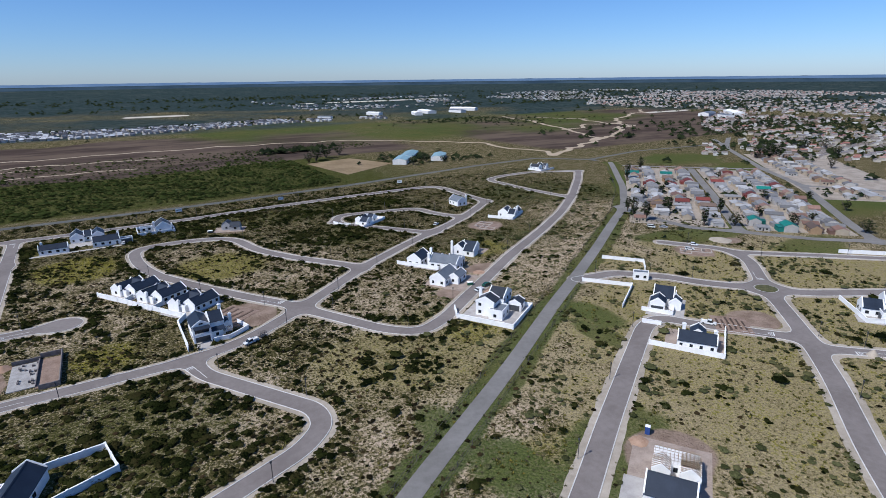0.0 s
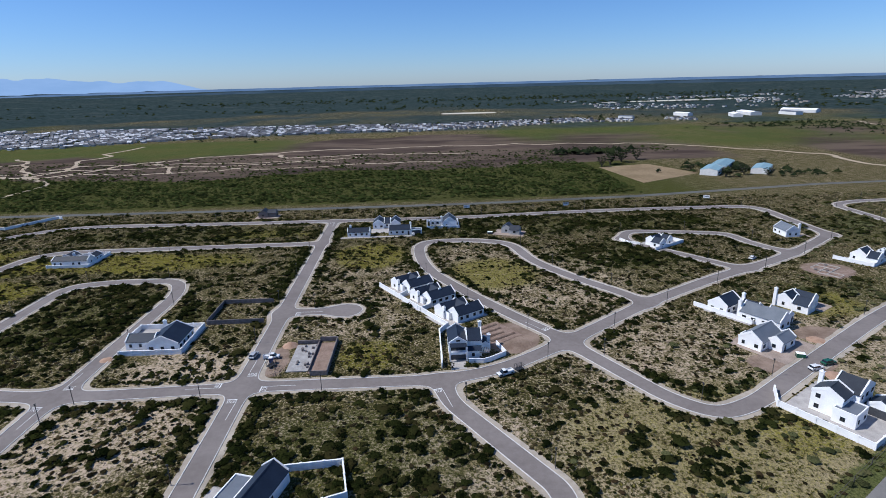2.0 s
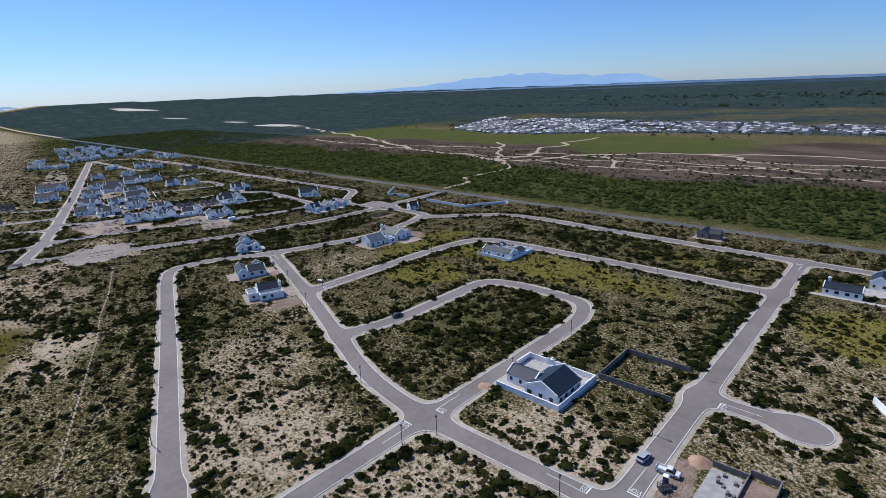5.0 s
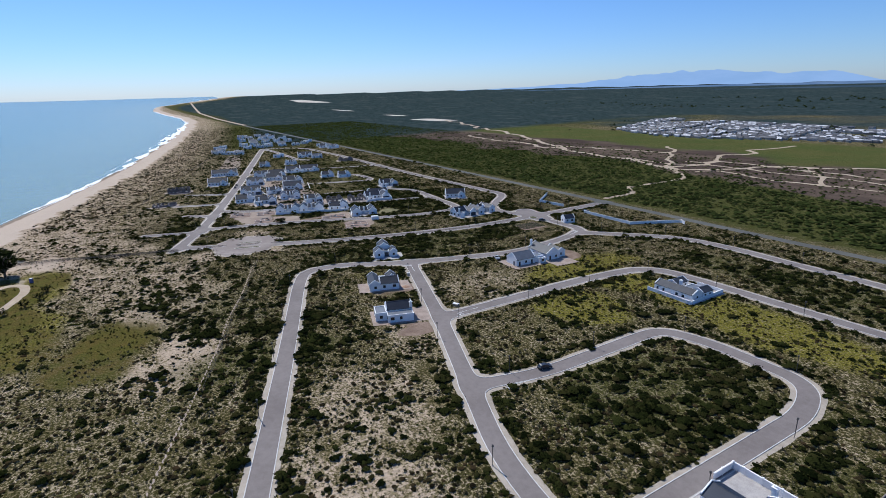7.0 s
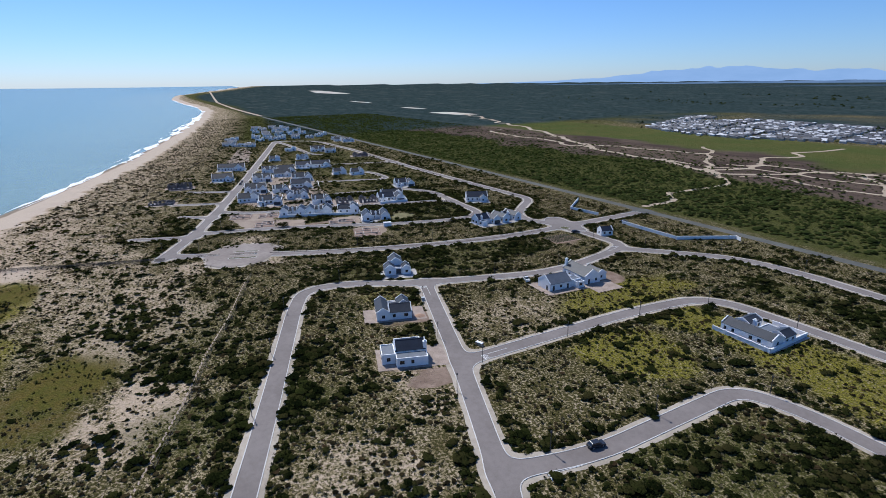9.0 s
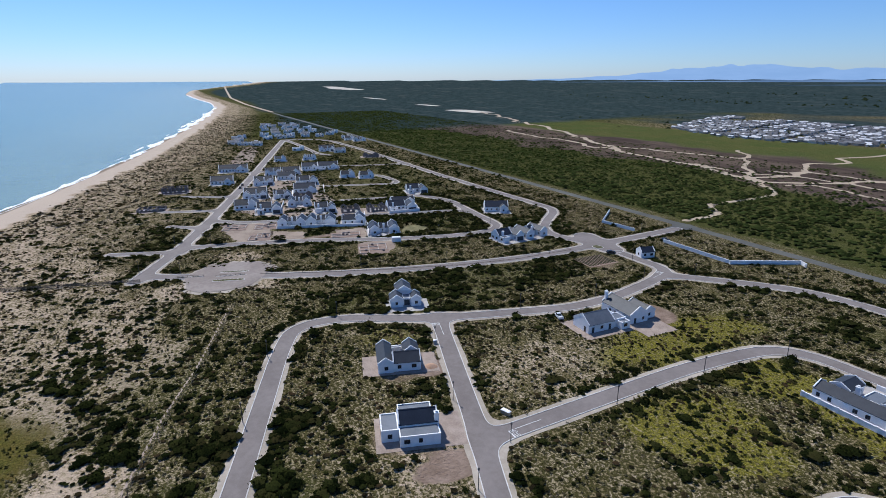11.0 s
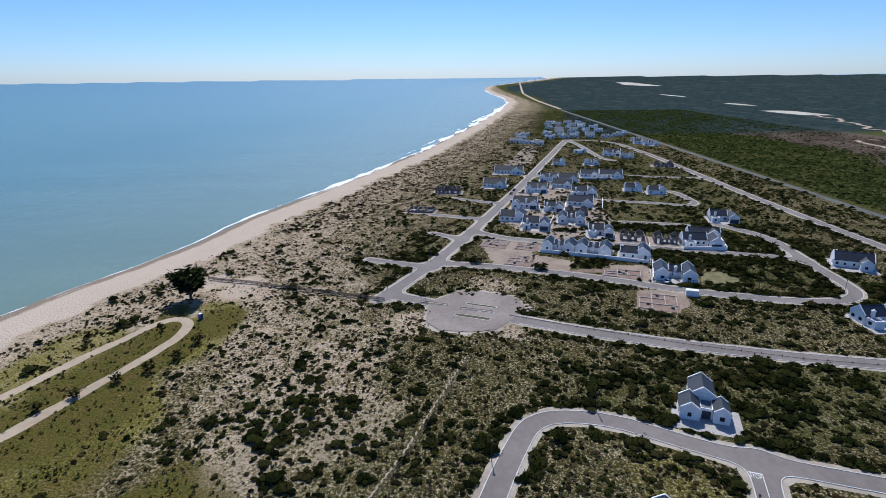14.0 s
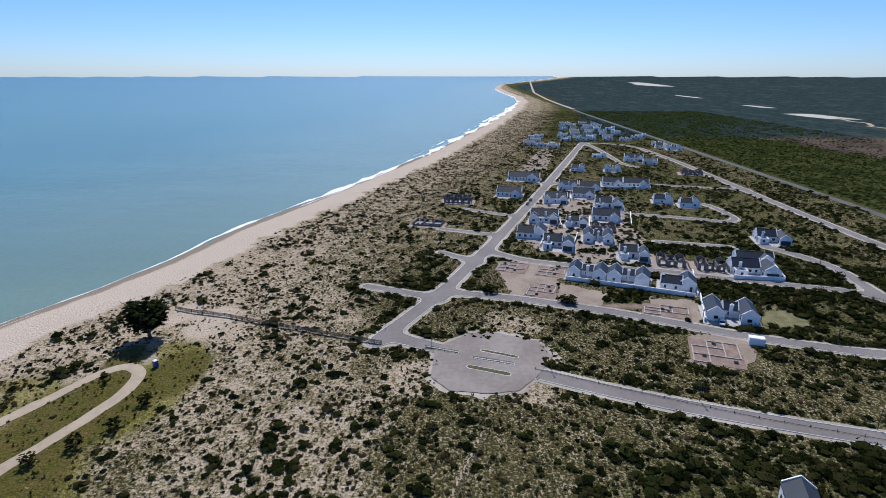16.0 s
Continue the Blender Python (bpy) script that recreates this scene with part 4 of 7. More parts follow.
house("double-storey white house with grey terrace block", (81.2, 115.2), -57, [(0, 1.0, 7.0, 7.0, 5.4, "y"), (2.2, 7.0, 8.6, 16.2, 5.4, "x"), (5.6, -0.6, 10.8, 6.4, 3.6, "-"), (9.6, 9.6, 14.4, 15.0, 2.9, "y")], roof="charcoal", pitch=28, seed=21, garages=(("f", 3),), chimneys=((-0.4, 7.0, 8.2),), yard=(-4.5, -2.4, 17.0, 16.5, "paved"))
run_wall("white boundary wall of the double-storey house", (78.8, 121.8, 76.2, 116.6, 84.6, 102.4, 98.2, 110.6, 95.4, 116), 1.7, pier=4.5)

house("white house with slate gables in a walled lot", (92.2, 226.8), -57, [(0, 2, 4.8, 10, 3.0, "y"), (4.2, 0, 9.6, 5.4, 2.9, "x"), (3.4, 8.4, 8.0, 13.4, 2.9, "x")], seed=22, garages=(("l", 1),), yard=(-3, -2, 10, 18, "paved"))
run_wall("low white wall of the walled lot", (85.6, 234.6, 87.4, 229.6, 91.0, 227.2), 1.3, pier=0)
run_wall("white garden wall beside the slate gables", (94.2, 219.6, 108.6, 228.0, 104.6, 234.4), 1.6, pier=4.5)
house("white cottage with pale grey roof and tall chimney", (152.0, 230.6), 0, [(0, 0, 7.4, 11.0, 3.2, "y")], roof="greyroof", seed=23, chimneys=((7.9, 2.0, 6.4),), yard=(7.6, -1, 13, 9, "yardsoil"))
house("white house with slate crossed gables on a walled lot", (154.8, 199.0), -57, [(-2, 3, 4.4, 12.0, 3.0, "y"), (4.4, 2.2, 9.0, 8.5, 2.9, "x"), (4.0, 10.0, 8.6, 17.0, 2.9, "y")], seed=24, chimneys=((8.0, 9.4, 5.8),), yard=(-3.4, 0, 9.4, 18.0, "paved"))
run_wall("white boundary wall on a corner lot", (151.2, 203.0, 157.8, 193.0, 170.6, 201.0, 165.4, 208.6), 1.6, pier=4.5)
house("white farm-style house with charcoal gables", (262.0, 292.0), 20, [(0, 0, 5.5, 9.5, 3.0, "y"), (5.5, 2, 13, 7.5, 3.0, "x"), (12.0, -1.0, 16.6, 8.0, 3.0, "y")], roof="charcoal", seed=25, yard=(-6, -3, 19, 0.1, "paved"))
run_wall("white wall before the farm-style house", (257.5, 298, 260.6, 288.0, 274.8, 290.0), 1.6)

house("small white gatehouse with dark flat roof", (140.8, 109.6), -48, [(0, 0, 6.2, 3.6, 3.2, "-")], seed=26, name="gatehouse", category="gatehouse")
run_wall("white entrance wall with a stepped end", (149.2, 130.3, 157.8, 119.0, 151.4, 113.2), 1.5, pier=5)
run_wall("white entrance wall along the drive", (126.0, 117.8, 135.4, 105.6), 1.5, pier=5)
run_wall("white wall beside the gate lane", (135.4, 105.4, 119.8, 96.0), 1.6, pier=0)
house("white house with slate gables by the gate", (124.6, 90.6), -57, [(0, 0, 5.2, 6.5, 3.2, "y"), (0.5, 6.0, 7.8, 14.5, 3.6, "x"), (6.4, 3.8, 10.6, 8.6, 2.9, "y")], seed=27, garages=(("f", 0),), yard=(-1, -4, 12, 15.5, "paved"))
run_wall("white yard wall of the house by the gate", (123.0, 92.0, 127.2, 84.8, 141.8, 94.2), 1.5, pier=0)
house("white house with long slate roof in a walled yard", (111.2, 72.2), -57, [(0, 0.4, 11.6, 6.6, 3.0, "x"), (3.6, 6.4, 8.2, 12.0, 3.0, "y")], seed=28, chimneys=((1.6, 7.2, 5.8), (11.0, 6.8, 5.0)), yard=(-3.6, -1.0, 14.0, 14.5, "yardsoil"))
run_wall("white boundary wall of the long slate house", (116.4, 86.5, 119.2, 82.5), 1.5, pier=0)
run_wall("white boundary wall round the long slate house", (107.6, 77.2, 116.0, 62.7, 130.4, 71.4), 1.6, pier=4.5)
house("large white modern house with slate roofs", (167.6, 54.8), -57, [(0, 4, 6.4, 11, 3.0, "x"), (6.4, 5, 15, 13, 5.2, "x"), (5.0, 0, 9.5, 5.0, 3.2, "-")], seed=29, garages=(("l", 2),), yard=(-2, -3, 17, 4.2, "paved"))
run_wall("white wall of the modern house", (178.0, 65.2, 166.0, 53.4, 174.0, 46.4), 1.6, pier=0)

# the half-built house with bare rafters
shell = house("half-built white house with bare timber roof trusses", (68.6, 44.4), -57, [(-2.3, 0.0, 1.6, 3.6, 3.1, "-"), (3.4, 0.4, 7.6, 6.0, 3.1, "-"), (-2.2, 3.6, 7.2, 8.6, 3.1, "-")], seed=30, yard=(-7, -3, 10, 15, "yardsoil"))
for k in list(shell.children):
    if k.name.startswith(("roof", "parapet")):
        bpy.data.objects.remove(k)
for x0, x1, y0, n in ((-2.3, 1.6, 0.0, 6), (3.4, 7.6, 0.4, 9)):
    c, h = (x0 + x1) / 2, (x1 - x0) / 2 * 0.75
    part("gable_end", prism([(x0, 3.0), (x1, 3.0), (x1, 3.4), (c, 3.4 + h), (x0, 3.4)], y0 - 0.02, y0 + 0.24, "y"), M["white"], shell)
    for k in range(n):
        y = y0 + 0.7 + k * 0.75
        part("roof_truss", joined(prism([(x0, 3.1), (x0, 3.25), (c, 3.25 + h), (c, 3.1 + h)], y, y + 0.07, "y"), prism([(x1, 3.1), (c, 3.1 + h), (c, 3.25 + h), (x1, 3.25)], y, y + 0.07, "y"), box(x0, y, 3.1, x1, y + 0.07, 3.22)), M["timber"], shell)
for k in range(12):
    x = -2.0 + k * 0.8
    part("roof_truss", joined(prism([(3.6, 3.1), (3.6, 3.25), (6.1, 5.2), (6.1, 5.05)], x, x + 0.07, "x"), prism([(8.6, 3.1), (6.1, 5.05), (6.1, 5.2), (8.6, 3.25)], x, x + 0.07, "x"), box(x, 3.6, 3.1, x + 0.07, 8.6, 3.22)), M["timber"], shell)
for k in range(5):
    part("roof_batten", box(-2.2, 4.0 + k * 0.5, 3.5 + k * 0.39, 7.2, 4.06 + k * 0.5, 3.56 + k * 0.39), M["timber"], shell)
house("white house with a wide slate-blue roof", (62.5, 41.0), -57, [(-2.5, 1.0, 7.5, 8.5, 2.9, "x")], seed=31, yard=(-7, 1, -2.6, 9, "paved"))
house("white house with steep dark slate roof beside a walled garden", (-27.2, 93.0), -17, [(3.2, 0.0, 9.6, 14.0, 3.0, "y"), (-1.2, 1.5, 3.1, 10.5, 2.8, "-")], seed=32, yard=(-6, 0.5, -1.3, 9, "paved"))
run_wall("white walled garden with terracotta paving", (-19.5, 103.6, -8.6, 104.6, -6.9, 96.6, -17.4, 92.8), 1.8, pier=5)

house("dark unfinished brick house near the boundary road", (-77.5, 294.5), 0, [(0, 0, 6.0, 7.5, 2.9, "y"), (5.6, 1.0, 11.4, 6.2, 2.9, "x")], roof="charcoal", wall="brick", seed=34, parapet=False, yard=(-2, -2.5, 13, 8, "yardsoil"))
house("small white gatehouse with slate roof", (-220.6, 265.0), -17, [(0, 0, 5.0, 7.0, 2.8, "y")], seed=33, name="gatehouse", category="gatehouse")
run_wall("long white estate wall with square piers", (-227, 287.4, -197, 286.2, -185.0, 307.6, -182, 306), 1.7, pier=3.6)
run_wall("white estate wall with square piers at the entrance", (-276, 306, -261.8, 287.8, -244.6, 289.8), 1.7, pier=3.6)

# ---- the coastal estate ----
AC = 72.5


def estate_house(style, x, y, w, angle=AC + 4, roof="slate", seed=0, d=None):
    """A white coastal house whose front corner stands at x, y in metres."""
    d = d or min(14.0, max(10.0, w * 0.9))
    w *= 1.05
    if style == "twin":
        a = w * 0.34
        blocks = [(0, 0, a, d, 3.15, "y"), (w - a, 0, w, d, 3.15, "y"), (a, d * 0.4, w - a, d * 0.85, 2.8, "x")]
        label, garages, chimneys = "white coastal house of two slate gables and a court", (), ((w * 0.5, d * 0.38, 4.9),)
    elif style == "garage":
        a = w * 0.36
        blocks = [(0, d * 0.36, w - a, d * 0.92, 3.15, "x"), (w - a, 0, w, d * 0.8, 3.15, "y"), (w * 0.04, 0.1, w * 0.3, d * 0.36, 2.7, "-")]
        label, garages, chimneys = "white coastal house with slate roof and a gabled garage", (("f", 1),), ((w * 0.18, d * 0.34, 5.2),)
    elif style == "wings":
        a = w * 0.3
        blocks = [(0, d * 0.4, w, d, 3.2, "x"), (0, 0, a, d * 0.4, 3.15, "y"), (w - a, 0.6, w, d * 0.4, 3.15, "y"), (a, d * 0.16, w - a, d * 0.4, 2.5, "-")]
        label, garages, chimneys = "white coastal house with gabled wings and dark garage", (("f", 2),), ((w * 0.55, d * 0.4, 5.6),)
    elif style == "long":
        blocks = [(0, d * 0.25, w, d * 0.85, 3.15, "x"), (w * 0.62, 0, w * 0.92, d * 0.6, 3.15, "y")]
        label, garages, chimneys = "long white coastal house with slate roof and one gable", (), ((w * 0.12, d * 0.86, 5.0),)
    else:
        blocks = [(0, 0, w * 0.62, d * 0.6, 3.15, "x"), (w * 0.5, d * 0.1, w, d, 3.15, "y"), (0, d * 0.6, w * 0.5, d * 0.95, 2.7, "-")]
        label, garages, chimneys = "white coastal house with an L-shaped slate roof", (), ((w * 0.06, d * 0.3, 5.4),)
    return house(label.replace("slate", roof if roof != "greyroof" else "grey"), (x / U, y / U), angle, blocks, roof=roof, pitch=38, garages=garages, chimneys=chimneys, seed=seed, group="coastal estate houses", yard=(-1.2, -3.2, w + 1.2, d + 1.4, "paved"))


ESTATE_LOTS = [
    ("long", -641.5, 195.2, 24.0), ("long", -579.7, 181.8, 16.7), ("wings", -606.7, 230.2, 12.8), ("long", -603.0, 244.5, 14.6), ("wings", -561.5, 212.7, 14.4), ("long", -577.8, 234.6, 14.6),
    ("garage", -548.1, 243.3, 16.6), ("wings", -511.7, 197.0, 15.5), ("garage", -502.6, 216.2, 11.5), ("long", -515.5, 234.0, 15.6), ("ell", -480.5, 186.7, 14.1), ("garage", -461.5, 197.3, 14.4),
    ("twin", -473.5, 220.1, 14.0), ("garage", -446.3, 231.0, 12.5), ("garage", -473.5, 308.6, 14.3), ("ell", -563.9, 286.0, 11.5), ("ell", -553.1, 299.4, 11.7), ("long", -620.7, 266.3, 14.1),
    ("long", -616.8, 281.1, 17.8), ("ell", -689.1, 255.3, 11.0), ("twin", -687.2, 284.7, 12.6), ("wings", -746.9, 319.0, 17.0), ("ell", -852.2, 385.0, 12.8), ("twin", -832.7, 391.1, 15.3),
]
for k, (style, x, y, w) in enumerate(ESTATE_LOTS):
    estate_house(style, x, y, w, AC + 5, ("slate", "charcoal", "slate")[k % 3], 100 + k)
for x, y, w, style in ((-422.5, 202.3, 15.1, "twin"), (-417.7, 217.8, 15.7, "twin"), (-410.3, 237.0, 12.7, "ell")):
    estate_house(style, x, y, w, AC - 2.5, "slate", 140 + int(w * 10), 10.0)
estate_house("twin", -381.6, 243.4, 15.7, AC + 2, "slate", 151, 12.0)
estate_house("garage", -425.5, 273.6, 17.5, AC + 8, "slate", 152, 13.0)
estate_house("long", -441.0, 282.0, 15.5, AC + 8, "charcoal", 153, 9.0)
estate_house("garage", -256.5 * U, 233.0 * U - 4, 13.0, AC + 20, "slate", 154)
estate_house("twin", -257.0 * U, 245.0 * U - 4, 13.5, AC + 20, "slate", 155)
estate_house("long", -303.8 * U, 256.0 * U - 6, 14.5, AC - 8, "slate", 156)

SIMPLE = [
    house("far white coastal house with slate gables", (-659, 192), AC + 4, [(-6.0, 0, -1.5, 8.5, 2.9, "y"), (1.5, 0, 6.0, 8.5, 2.9, "y"), (-1.5, 2.5, 1.5, 7.5, 2.6, "x")], seed=46, windows=False, roof="charcoal", group="coastal estate houses"),
    house("far white coastal house with long grey roof", (-652, 204.5), AC + 4, [(-6.5, 0.0, 6.5, 6.4, 3.0, "x"), (1.0, -2.6, 5.4, 2.0, 2.9, "y")], seed=47, windows=False, roof="greyroof", group="coastal estate houses"),
    house("far white flat-roofed coastal house", (-727, 195.5), AC + 4, [(-6.5, 0.0, 2.0, 8.4, 3.0, "-"), (2.0, 1.0, 6.6, 8.0, 4.6, "-"), (-3.0, -3.0, 2.0, 0.0, 2.7, "-")], seed=48, windows=False, group="coastal estate houses"),
]
for k, ob in enumerate(SIMPLE):
    for x in (-4.2, 3.2):
        opening(ob, x, -0.02 if k == 0 or x < 0 else (-2.62, 0.98)[k - 1], 1.4, "f", 1.6, 1.5)


def stand(ob, x, y, angle):
    CLEAR.append((x - 4, y + 1, 8.5, 8.0, angle))
    return copy_thing(ob, local((x, y), angle))


rnd = random.Random(5)
for x in (-922, -952, -988, -1026, -1066, -1108, -1150):
    for k in range(5):
        y = 292 + k * 18.5 + (922 + x) * -0.16 + rnd.uniform(-3, 3)
        if rnd.random() < 0.88:
            stand(SIMPLE[rnd.randrange(3)], x + rnd.uniform(-5, 5), y, AC + 8 + rnd.choice((0, 0, 180, 90)))
for x, y in ((-858, 262), (-872, 240), (-905, 252), (-948, 262), (-935, 388), (-960, 402), (-875, 395), (-728, 338), (-770, 300)):
    stand(SIMPLE[rnd.randrange(3)], x, y, AC + 10)


def brick_shell(label, x, y, w, d, angle, height, material="brick", gables=True):
    """Roofless raw walls of an unfinished house, with openings left between the piers."""
    ob = thing("house_shell", local((x, y), angle), label, "unfinished house", "unfinished houses")
    r = random.Random(int(-x))
    for side in range(4):
        length = w if side % 2 == 0 else d
        run = 0.0
        while run < length - 0.3:
            pier = min(r.uniform(1.0, 2.6), length - run)
            gap = r.choice((0.9, 1.2, 2.0))
            for a, b, z0, z1 in ((run, run + pier, -0.2, height), (run + pier, min(run + pier + gap, length), -0.2, r.choice((0.2, 0.9, 0.9))), (run + pier, min(run + pier + gap, length), height - r.choice((0.1, 0.5, 0.6)), height)):
                if b - a < 0.05:
                    continue
                shape = {0: box(a, 0, z0, b, 0.24, z1), 1: box(w - 0.24, a + 0.24, z0, w, b, z1), 2: box(a, d, z0, b, d + 0.24, z1), 3: box(0, a + 0.24, z0, 0.24, b, z1)}[side]
                part("brick_wall", shape, M[material], ob)
            run += pier + gap
    for k, f in enumerate((0.34, 0.66)):
        part("brick_wall", box(w * f - 0.12, 0.3, -0.2, w * f + 0.12, d - 0.1, height - 0.2 * k), M[material], ob)
    if gables:
        for a, b in ((0, w * 0.34), (w * 0.66, w)):
            c = (a + b) / 2
            for yy in (0.0, d):
                part("gable_end", prism([(a, height), (b, height), (c, height + (b - a) * 0.36)], yy + 0.01, yy + 0.23, "y"), M[material], ob)
    part("floor_slab", box(0.24, 0.24, -0.2, w - 0.24, d, 0.12), M["slab"], ob)
    part("bare_yard", box(-3.0, -3.5, -0.2, w + 2.0, d + 2.5, 0.045), M["yardsoil"], ob, "trodden bare soil")
    c = ob.matrix_world @ Vector((w / 2, d / 2, 0))
    CLEAR.append((c.x, c.y, w / 2 + 2.5, d / 2 + 2.5, angle))


brick_shell("unplastered grey-brick house shell with bare gables", -438.9, 245.9, 12.0, 9.0, AC + 3, 2.7)
brick_shell("unplastered grey-brick house shell with bare gables", -433.5, 261.6, 12.6, 9.0, AC + 4, 2.7)
brick_shell("raw brick house shell between white houses", -496.0, 229.3, 13.0, 8.0, AC + 6, 2.5)
brick_shell("roofless brown brick building on bare sand", -559.3, 146.3, 18.0, 9.0, AC + 10, 4.2, gables=False)
brick_shell("low dark brick walls of a started house", -503.4, 129.9, 16.5, 9.5, AC + 6, 1.7, gables=False)
brick_shell("raw brick house shell beside the loop road", -675.2, 347.2, 17.0, 9.0, AC + 2, 2.7)
for pts in ((-419.8, 201.3, -408.3, 231.9, -401.9, 247.8), (-402.6, 249.0, -430.0, 258.0), (-402.8, 250.0, -380.6, 242.4), (-423.0, 272.3, -421.0, 292.6, -452.0, 301.0),
            (-486.0, 203.0, -465.0, 197.0), (-467.0, 214.0, -487.0, 220.0), (-497.0, 228.4, -521.0, 234.0), (-529.0, 216.0, -500.0, 214.0), (-541.0, 242.0, -565.0, 250.0), (-570.0, 232.0, -592.0, 236.0), (-596.0, 243.6, -618.0, 250.0), (-612.0, 265.0, -613.0, 299.0), (-612.0, 300.0, -632.0, 304.0),
            (-535.0, 262.0, -505.0, 254.0)):
    run_wall("white garden wall of the coastal estate", [v / U for v in pts], 1.6, pier=0)


def foundation(label, at, angle, w, d, rnd, trench=False):
    """House foundations: low block walls on bare earth."""
    ob = thing("house_foundation", local((at[0] * U, at[1] * U), angle), label, "foundation", "house foundations")
    part("earth_bed", box(-0.8, -0.8, -0.2, w + 0.8, d + 0.8, 0.12), M["earth"], ob, "levelled bare earth")
    xs, ys = [0, w * rnd.uniform(0.28, 0.36), w * rnd.uniform(0.58, 0.7), w], [0, d * rnd.uniform(0.3, 0.4), d * rnd.uniform(0.62, 0.72), d]
    top, half = (0.16, 0.36) if trench else (0.42, 0.15)
    for x, (a, b) in zip(xs, ((0, 2), (0, 3), (1, 3), (1, 3))):
        part("footing", box(x - half, ys[a], -0.1, x + half, ys[b], top), M["trench" if trench else "block"], ob)
    for y, (a, b) in zip(ys, ((0, 1), (0, 3), (0, 2), (1, 3))):
        part("footing", box(xs[a] + half, y - half, -0.1, xs[b] - half, y + half, top - 0.02), M["trench" if trench else "block"], ob)
    for k in range(3):
        x, y = rnd.uniform(1, w - 1), rnd.uniform(1, d - 1)
        part("brick_pallet", box(x, y, 0, x + 1.1, y + 0.9, 0.9), M["brick"], ob)
    mx = ob.matrix_world @ Vector((w / 2, d / 2, 0))
    CLEAR.append((mx.x, mx.y, w / 2 + 1.5, d / 2 + 1.5, angle))
    return ob


M["trench"] = plain("dark_dug_earth", (0.05, 0.035, 0.026), (0.1, 0.07, 0.052), 0.8, 0.95, coords="world")
M["earth"] = plain("bare_brown_earth", (0.17, 0.115, 0.085), (0.29, 0.215, 0.165), 0.35, 0.95, coords="world", bump=0.05)
M["block"] = plain("pale_cement_blocks", (0.34, 0.3, 0.26), (0.47, 0.43, 0.38), 0.9, 0.9)
M["yardearth"] = plain("dry_building_ground", (0.22, 0.165, 0.12), (0.33, 0.265, 0.2), 0.12, 0.95, coords="world", bump=0.05)
M["rubble"] = plain("pale_building_sand", (0.3, 0.19, 0.12), (0.43, 0.29, 0.2), 0.6, 0.95, coords="world", bump=0.05)
rnd = random.Random(3)
for at, w, d in (((-331, 133), 12, 12), ((-327, 146), 11, 11), ((-309.5, 140.5), 10, 13), ((-271.2, 175.0), 13.5, 15), ((-297.5, 172), 15, 9)):
    foundation("low block foundations on bare earth", at, AC, w, d, rnd)


def trench_site(label, at, angle, w, d, rows):
    """Parallel dug trenches with loose spoil beside them, on bare earth."""
    ob = thing("house_foundation", local((at[0] * U, at[1] * U), angle), label, "foundation", "house foundations")
    part("earth_bed", box(-0.8, -0.8, -0.2, w + 0.8, d + 0.8, 0.1), M["earth"], ob, "levelled bare earth")
    for k in range(rows):
        y = (k + 0.5) / rows * d
        a, b = rnd.uniform(0, w * 0.25), rnd.uniform(w * 0.8, w)
        # each trench is a flat dark strip about a centimetre proud of the bed
        part("trench", box(a, y - 0.35, 0.0, b, y + 0.35, 0.112), M["trench"], ob, "dark dug trench")
        n = int((b - a) / 0.9)
        verts, faces = [], []
        for i in range(n + 1):
            x, h, q = a + (b - a) * i / n, rnd.uniform(0.15, 0.6), rnd.uniform(0.35, 0.8)
            verts += [(x, y + 0.4, 0.1), (x, y + 0.4 + q * 0.5, 0.1 + h), (x, y + 0.4 + q, 0.1)]
        for i in range(n):
            faces += [(3 * i, 3 * i + 3, 3 * i + 4, 3 * i + 1), (3 * i + 1, 3 * i + 4, 3 * i + 5, 3 * i + 2)]
        part("spoil_ridge", (verts, faces), M["earth"], ob, "loose heaped brown earth", True)
    c = ob.matrix_world @ Vector((w / 2, d / 2, 0))
    CLEAR.append((c.x, c.y, w / 2 + 1.5, d / 2 + 1.5, angle))


trench_site("dug foundation trenches on bare brown earth", (22.0, 147.2), 33, 13, 12, 4)
trench_site("dug foundation trenches beside the roundabout", (134.5, 66.5), 45, 12, 10, 6)
foundation("brick foundation walls with rubble", (139.5, 184), 33, 14, 13, rnd)
foundation("brick foundation walls behind a green net fence", (178, 118), -52, 14, 11, rnd)

# bare aprons: the car park and the building ground
def apron(name, label, category, corners, material, lift, ragged):
    """A bare sheet over a convex patch of the plan with an uneven edge."""
    pts = np.array(corners, float).reshape(-1, 2) * U
    mid = pts.mean(0)
    lo, hi = pts.min(0) - 4, pts.max(0) + 4
    fx, fy = np.arange(lo[0], hi[0], 0.8), np.arange(lo[1], hi[1], 0.8)
    gx, gy = np.meshgrid(fx, fy, indexing="ij")
    value = np.full(gx.shape, -1e3)
    for p, q in zip(pts, np.roll(pts, -1, 0)):
        out = np.array((q[1] - p[1], p[0] - q[0])) / math.hypot(*(q - p))
        out = out if (mid - p) @ out < 0 else -out
        value = np.maximum(value, (gx - p[0]) * out[0] + (gy - p[1]) * out[1])
    value = value + (field_noise(gx, gy, 4.0) - 0.5) * ragged
    mesh = contour_mesh(fx, fy, value, ground_z, lift)
    tagged(mesh_object(name, *mesh[:2], material), label, category, kind="structure")
    size = (hi - lo) / 2 - 4
    if size[0] < 40:
        CLEAR.append((mid[0], mid[1], size[0] * 0.8, size[1] * 0.8, 0))


